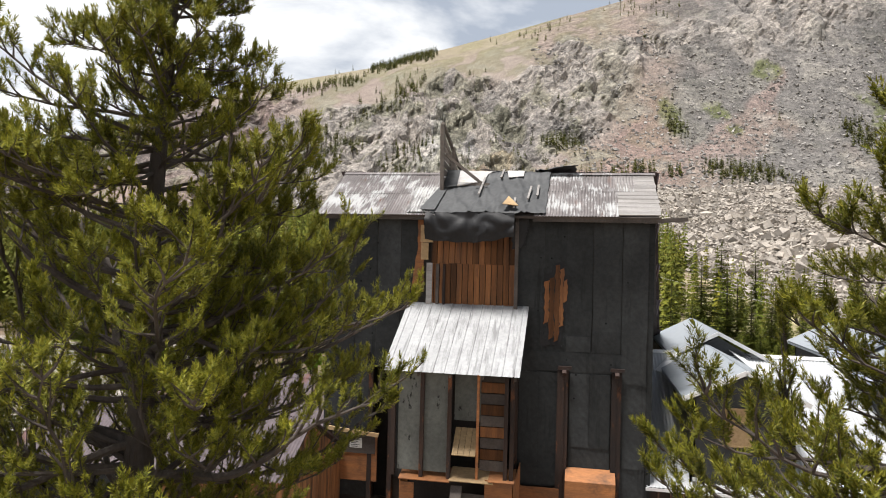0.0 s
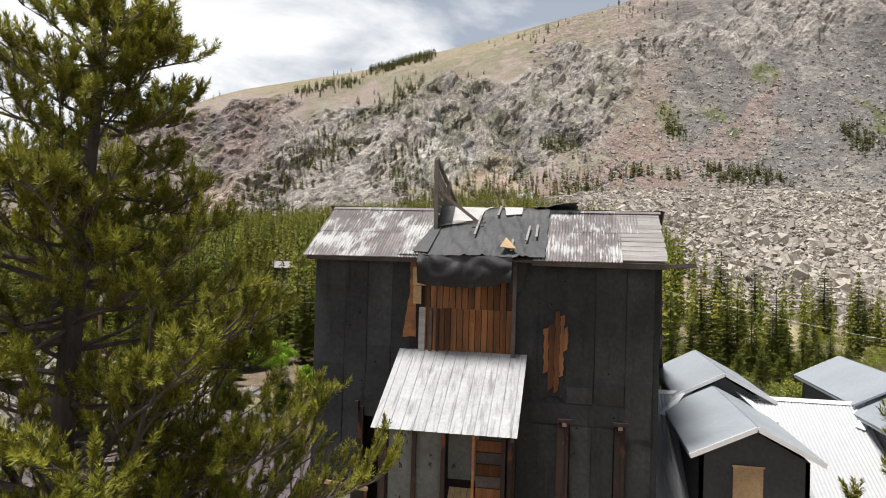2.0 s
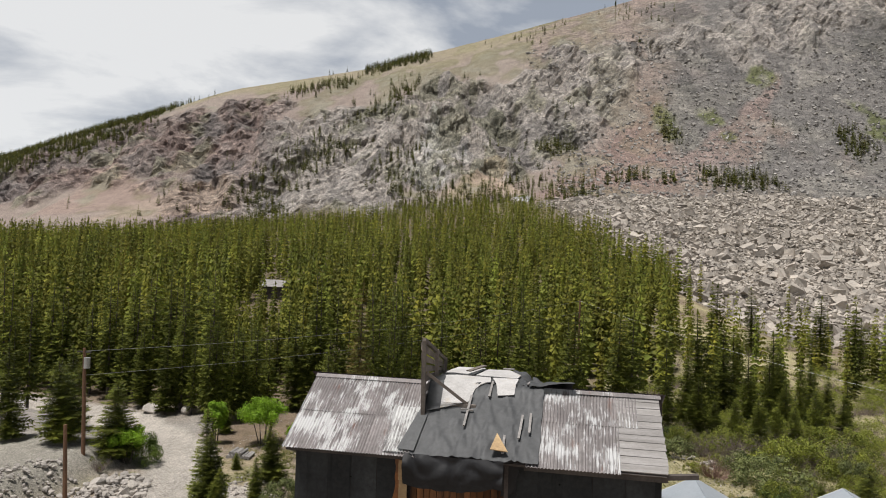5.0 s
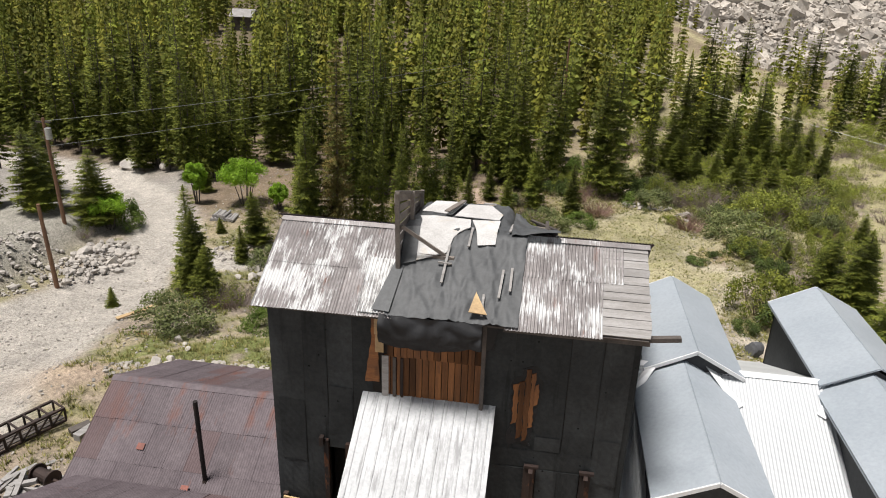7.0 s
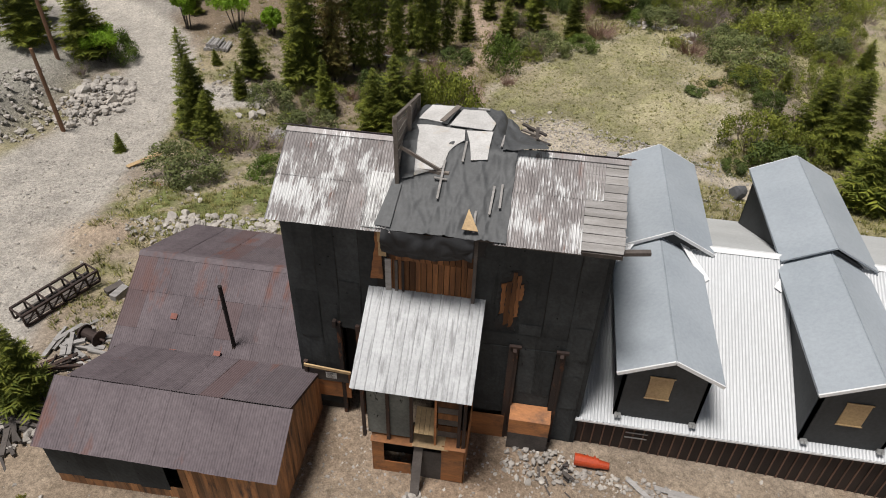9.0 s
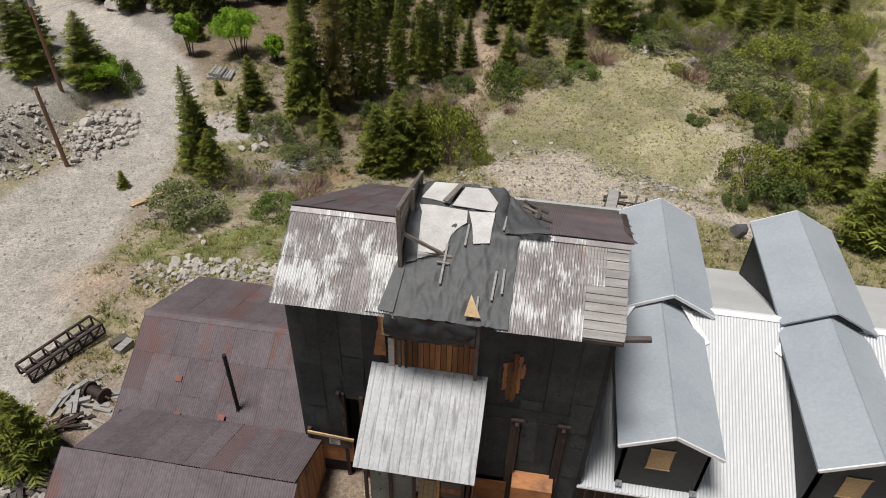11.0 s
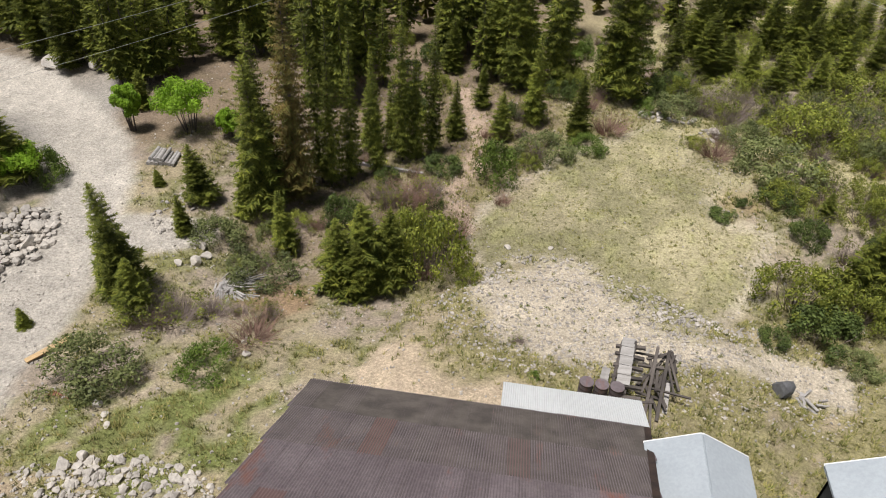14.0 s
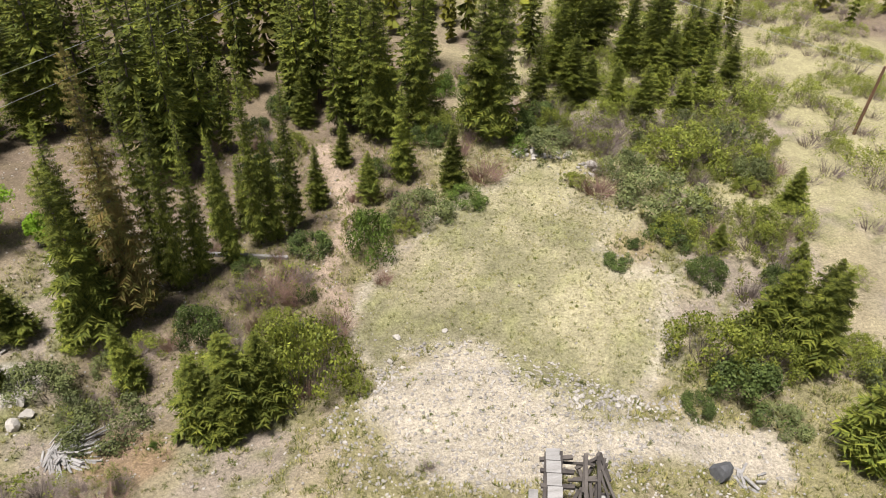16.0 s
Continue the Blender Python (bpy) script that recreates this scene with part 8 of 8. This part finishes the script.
def brush_heap(x, y, r, count, mat, label, length=1.2, thick=0.05):
    t = thing("brush_heap", label, "wood heap", on(x, y))
    for k in range(count):
        bm = bmesh.new()
        a, q = rnd.uniform(0, 3.14), rnd.random() * r
        c = Vector((math.cos(a * 2) * q, math.sin(a * 2) * q, 0.05 + 0.35 * (1 - q / r) * rnd.random()))
        d = Vector((math.cos(a), math.sin(a), rnd.uniform(-0.15, 0.15))) * length * rnd.uniform(0.4, 1) / 2
        beam(bm, c - d, c + d, thick * rnd.uniform(0.6, 1.6), thick * rnd.uniform(0.4, 1))
        part("stick", bm, mat, t)


brush_heap(-14.9, 41.6, 1.5, 110, GREY_BOARD, "heap of bleached broken sticks and boards", 1.5, 0.06)
brush_heap(-14.9, 20.0, 1.2, 26, GREY_BOARD, "scatter of bleached broken boards by scrap iron", 1.4, 0.12)
brush_heap(-15.0, 18.7, 1.2, 22, RUST_TIMBER, "scatter of rusty bars and old timbers", 1.6, 0.08)
brush_heap(-14.6, 16.6, 1.3, 24, OLD_TIMBER, "tangle of old timbers beside the shack", 1.8, 0.1)
brush_heap(2.3, 17.8, 0.9, 12, OLD_TIMBER, "rubble of splintered boards by the wall", 0.45, 0.05)


def roofing_crumbs():
    g = np.random.default_rng(77)
    spots = []
    for _ in range(900):
        x = g.uniform(4.5, 15)
        y = 16.0 - 0.03 * (x - 4.5) + g.normal() * 0.28
        if math.sin(x * 2.3) + g.normal() * 0.7 < -0.2:
            continue
        s = 0.03 + 0.12 * g.random() ** 2
        spots.append((x, y, gz(x, y) + 0.01, s, s * 0.35, g.uniform(0, 6.28), int(g.integers(0, 8))))
    ob = part_mesh("roofing_crumbs", scatter_mesh("roofing_crumbs", PEBBLES, spots), INK)
    tagged(ob, "strewn crumbs of black roofing paper on the dirt", "rubble", kind="stuff")


roofing_crumbs()
brush_heap(13.0, 38.8, 0.7, 10, GREY_BOARD, "few broken boards beside a boulder", 1.0, 0.1)


def scrap_truss():
    t = thing("scrap_truss", "rusty steel truss lying on its side in weeds", "scrap metal", on(-16.6, 22.1))
    m = pose(0, 0, 0.1, 0, 0, 66)
    L, W, H = 3.1, 0.75, 0.5
    for y, z in ((0, 0), (W, 0), (0, H), (W, H)):
        bm = bmesh.new()
        beam(bm, m @ Vector((-L / 2, y, z)), m @ Vector((L / 2, y, z)), 0.09, 0.07)
        part("chord", bm, IRON, t)
    for k in range(7):
        x = -L / 2 + L * k / 6
        for a, b in (((x, 0, 0), (x, 0, H)), ((x, W, 0), (x, W, H)), ((x, 0, H), (x, W, H))):
            bm = bmesh.new()
            beam(bm, m @ Vector(a), m @ Vector(b), 0.06, 0.05)
            part("strut", bm, IRON, t)
        if k < 6:
            bm = bmesh.new()
            beam(bm, m @ Vector((x, 0, 0)), m @ Vector((x + L / 6, 0, H)), 0.05, 0.04)
            part("brace", bm, IRON, t)
    for k in range(4):
        bm = bmesh.new()
        beam(bm, m @ Vector((-L / 2 + 0.1, 0.15 + k * 0.2, 0.06)), m @ Vector((L / 2, 0.15 + k * 0.2, 0.06)), 0.14, 0.03)
        part("floor_plank", bm, OLD_TIMBER, t)
    w = thing("winch_drum", "rusty iron winch drum lying among boards", "scrap metal", on(-14.5, 20.5, 0.25))
    bm = bmesh.new()
    rod(bm, (-0.35, 0.1, 0), (0.3, -0.1, 0), 0.2, 0.2, 14)
    part("drum", bm, IRON, w)
    for s in (-0.36, 0.3):
        bm = bmesh.new()
        rod(bm, (s, -0.3 * s, 0), (s + 0.06, -0.3 * s - 0.02, 0), 0.3, 0.3, 16)
        part("flange", bm, IRON, w)
    bm = bmesh.new()
    rod(bm, (-0.6, 0.18, 0), (0.6, -0.18, 0), 0.05, 0.05, 8)
    part("axle", bm, IRON, w)
    for dx, dy in ((0.7, 2.0), (1.1, 1.7)):
        b = thing("timber_block", "sawn pale timber block beside scrap truss", "timber block", on(-15.9 + dx, 21.2 + dy, 0.15))
        bm = bmesh.new()
        box(bm, -0.35, 0.35, -0.16, 0.16, -0.15, 0.15, pose(0, 0, 0, 0, 0, 30 + 40 * dx))
        part("block", bm, GREY_BOARD if dx > 1 else OLD_TIMBER, b)


scrap_truss()


def wrecked_trestle():
    """The collapsed timber frame behind the lean-to, with three barrels."""
    t = thing("wrecked_trestle", "collapsed weathered timber trestle heaped behind the lean-to", "timber wreck", on(5.0, 37.4))
    m = pose(0, 0, 0, 0, 0, -8)
    for x in (-1.0, -0.45, 0.5, 1.0):
        bm = bmesh.new()
        beam(bm, m @ Vector((x - 0.1, -2.0, 0.5)), m @ Vector((x + 0.15, 1.7, 1.05 - 0.2 * abs(x))), 0.13, 0.15)
        part("stringer", bm, OLD_TIMBER, t)
    for k in range(6):
        bm = bmesh.new()
        y = -1.5 + k * 0.6
        beam(bm, m @ Vector((-1.1, y, 0.75 + 0.1 * math.sin(k * 2.1))), m @ Vector((0.15, y + 0.05, 0.85 + 0.1 * math.cos(k))), 0.16, 0.12)
        part("tie", bm, OLD_TIMBER, t)
    for k in range(5):
        bm = bmesh.new()
        y = -0.9 + k * 0.55
        slab(bm, [m @ Vector((-0.9, y, 0.98)), m @ Vector((-0.35, y, 1.0)), m @ Vector((-0.33, y + 0.5, 1.03)), m @ Vector((-0.88, y + 0.5, 1.0))], 0.04)
        part("deck_board", bm, GREY_BOARD, t)
    for k in range(26):
        bm = bmesh.new()
        c = Vector((rnd.uniform(0.1, 1.5), rnd.uniform(-1.9, 1.7), rnd.uniform(0.1, 0.7)))
        a = rnd.uniform(-0.5, 0.5) + (1.57 if k % 3 else 0)
        d = Vector((math.cos(a), math.sin(a), rnd.uniform(-0.2, 0.2))) * rnd.uniform(0.4, 0.9)
        beam(bm, m @ (c - d), m @ (c + d), rnd.uniform(0.06, 0.14), rnd.uniform(0.04, 0.1))
        part("broken_timber", bm, OLD_TIMBER, t)
    for x, z in ((-1.35, 0.0), (1.2, 0.0), (-1.5, 0)):
        bm = bmesh.new()
        beam(bm, m @ Vector((x, -1.9, 0.25)), m @ Vector((x + 0.1, 0.4, 0.3)), 0.2, 0.1)
        part("stringer", bm, GREY_BOARD, t)
    for k in range(3):
        b = thing("barrel", "rusty brown steel barrel behind the lean-to", "barrel", on(2.75 + k * 0.62, 36.2, 0.0), "rusty barrels")
        bm = bmesh.new()
        rod(bm, (0, 0, 0), (0, 0, 0.88), 0.29, 0.29, 18)
        part("body", bm, OLD_ROOF, b)
        for z in (0.01, 0.3, 0.58, 0.835):
            bm = bmesh.new()
            rod(bm, (0, 0, z), (0, 0, z + 0.03), 0.302, 0.302, 18)
            part("hoop", bm, IRON, b)


wrecked_trestle()


def orange_barrel():
    t = thing("traffic_drum", "orange plastic traffic drum lying by the mill wall", "traffic drum", on(3.05, 18.2, 0.18))
    t.scale = (0.8, 0.8, 0.8)
    bm = bmesh.new()
    rod(bm, (-0.55, 0.03, 0), (0.35, -0.03, 0), 0.24, 0.2, 16)
    part("body", bm, ORANGE, t)
    bm = bmesh.new()
    rod(bm, (0.35, -0.03, -0.02), (0.75, -0.05, -0.04), 0.17, 0.14, 14)
    part("collar", bm, ORANGE, t)
    for x in (-0.4, -0.1, 0.18):
        bm = bmesh.new()
        rod(bm, (x, 0.02, 0), (x + 0.05, 0.02, 0), 0.247 - 0.02 * (x + 0.4), 0.245 - 0.02 * (x + 0.4), 16)
        part("ridge", bm, ORANGE, t)


orange_barrel()


def far_cabin():
    x, y = to_xy(-33.6, 150)
    z = gz(x, y)
    t = thing("log_cabin", "small pale roofed cabin among the forest trees", "cabin", (x, y, z))
    t.scale = (0.8, 0.8, 0.8)
    bm = bmesh.new()
    box(bm, -2.6, 2.6, -2, 2, -0.5, 3.4)
    part("wall", bm, OLD_TIMBER, t)
    for s in (-1, 1):
        bm = bmesh.new()
        q = [(-3, 0, 4.9), (-3, s * 2.5, 3.2), (3, s * 2.5, 3.2), (3, 0, 4.9)]
        slab(bm, q if s < 0 else q[::-1], 0.15)
        part("roof_slope", bm, GREY_BOARD, t)
    x, y = to_xy(205, 770)
    z = gz(x, y)
    t = thing("mountain_hut", "tiny old wooden hut high on the scree", "hut", (x, y, z))
    bm = bmesh.new()
    box(bm, -3, 3, -3, 3, -2, 5)
    part("wall", bm, GREY_BOARD, t)
    bm = bmesh.new()
    slab(bm, [(-3.5, -3.5, 5), (3.5, -3.5, 5), (3.5, 3.5, 7), (-3.5, 3.5, 7)], 0.3)
    part("roof", bm, OLD_TIMBER, t)


far_cabin()
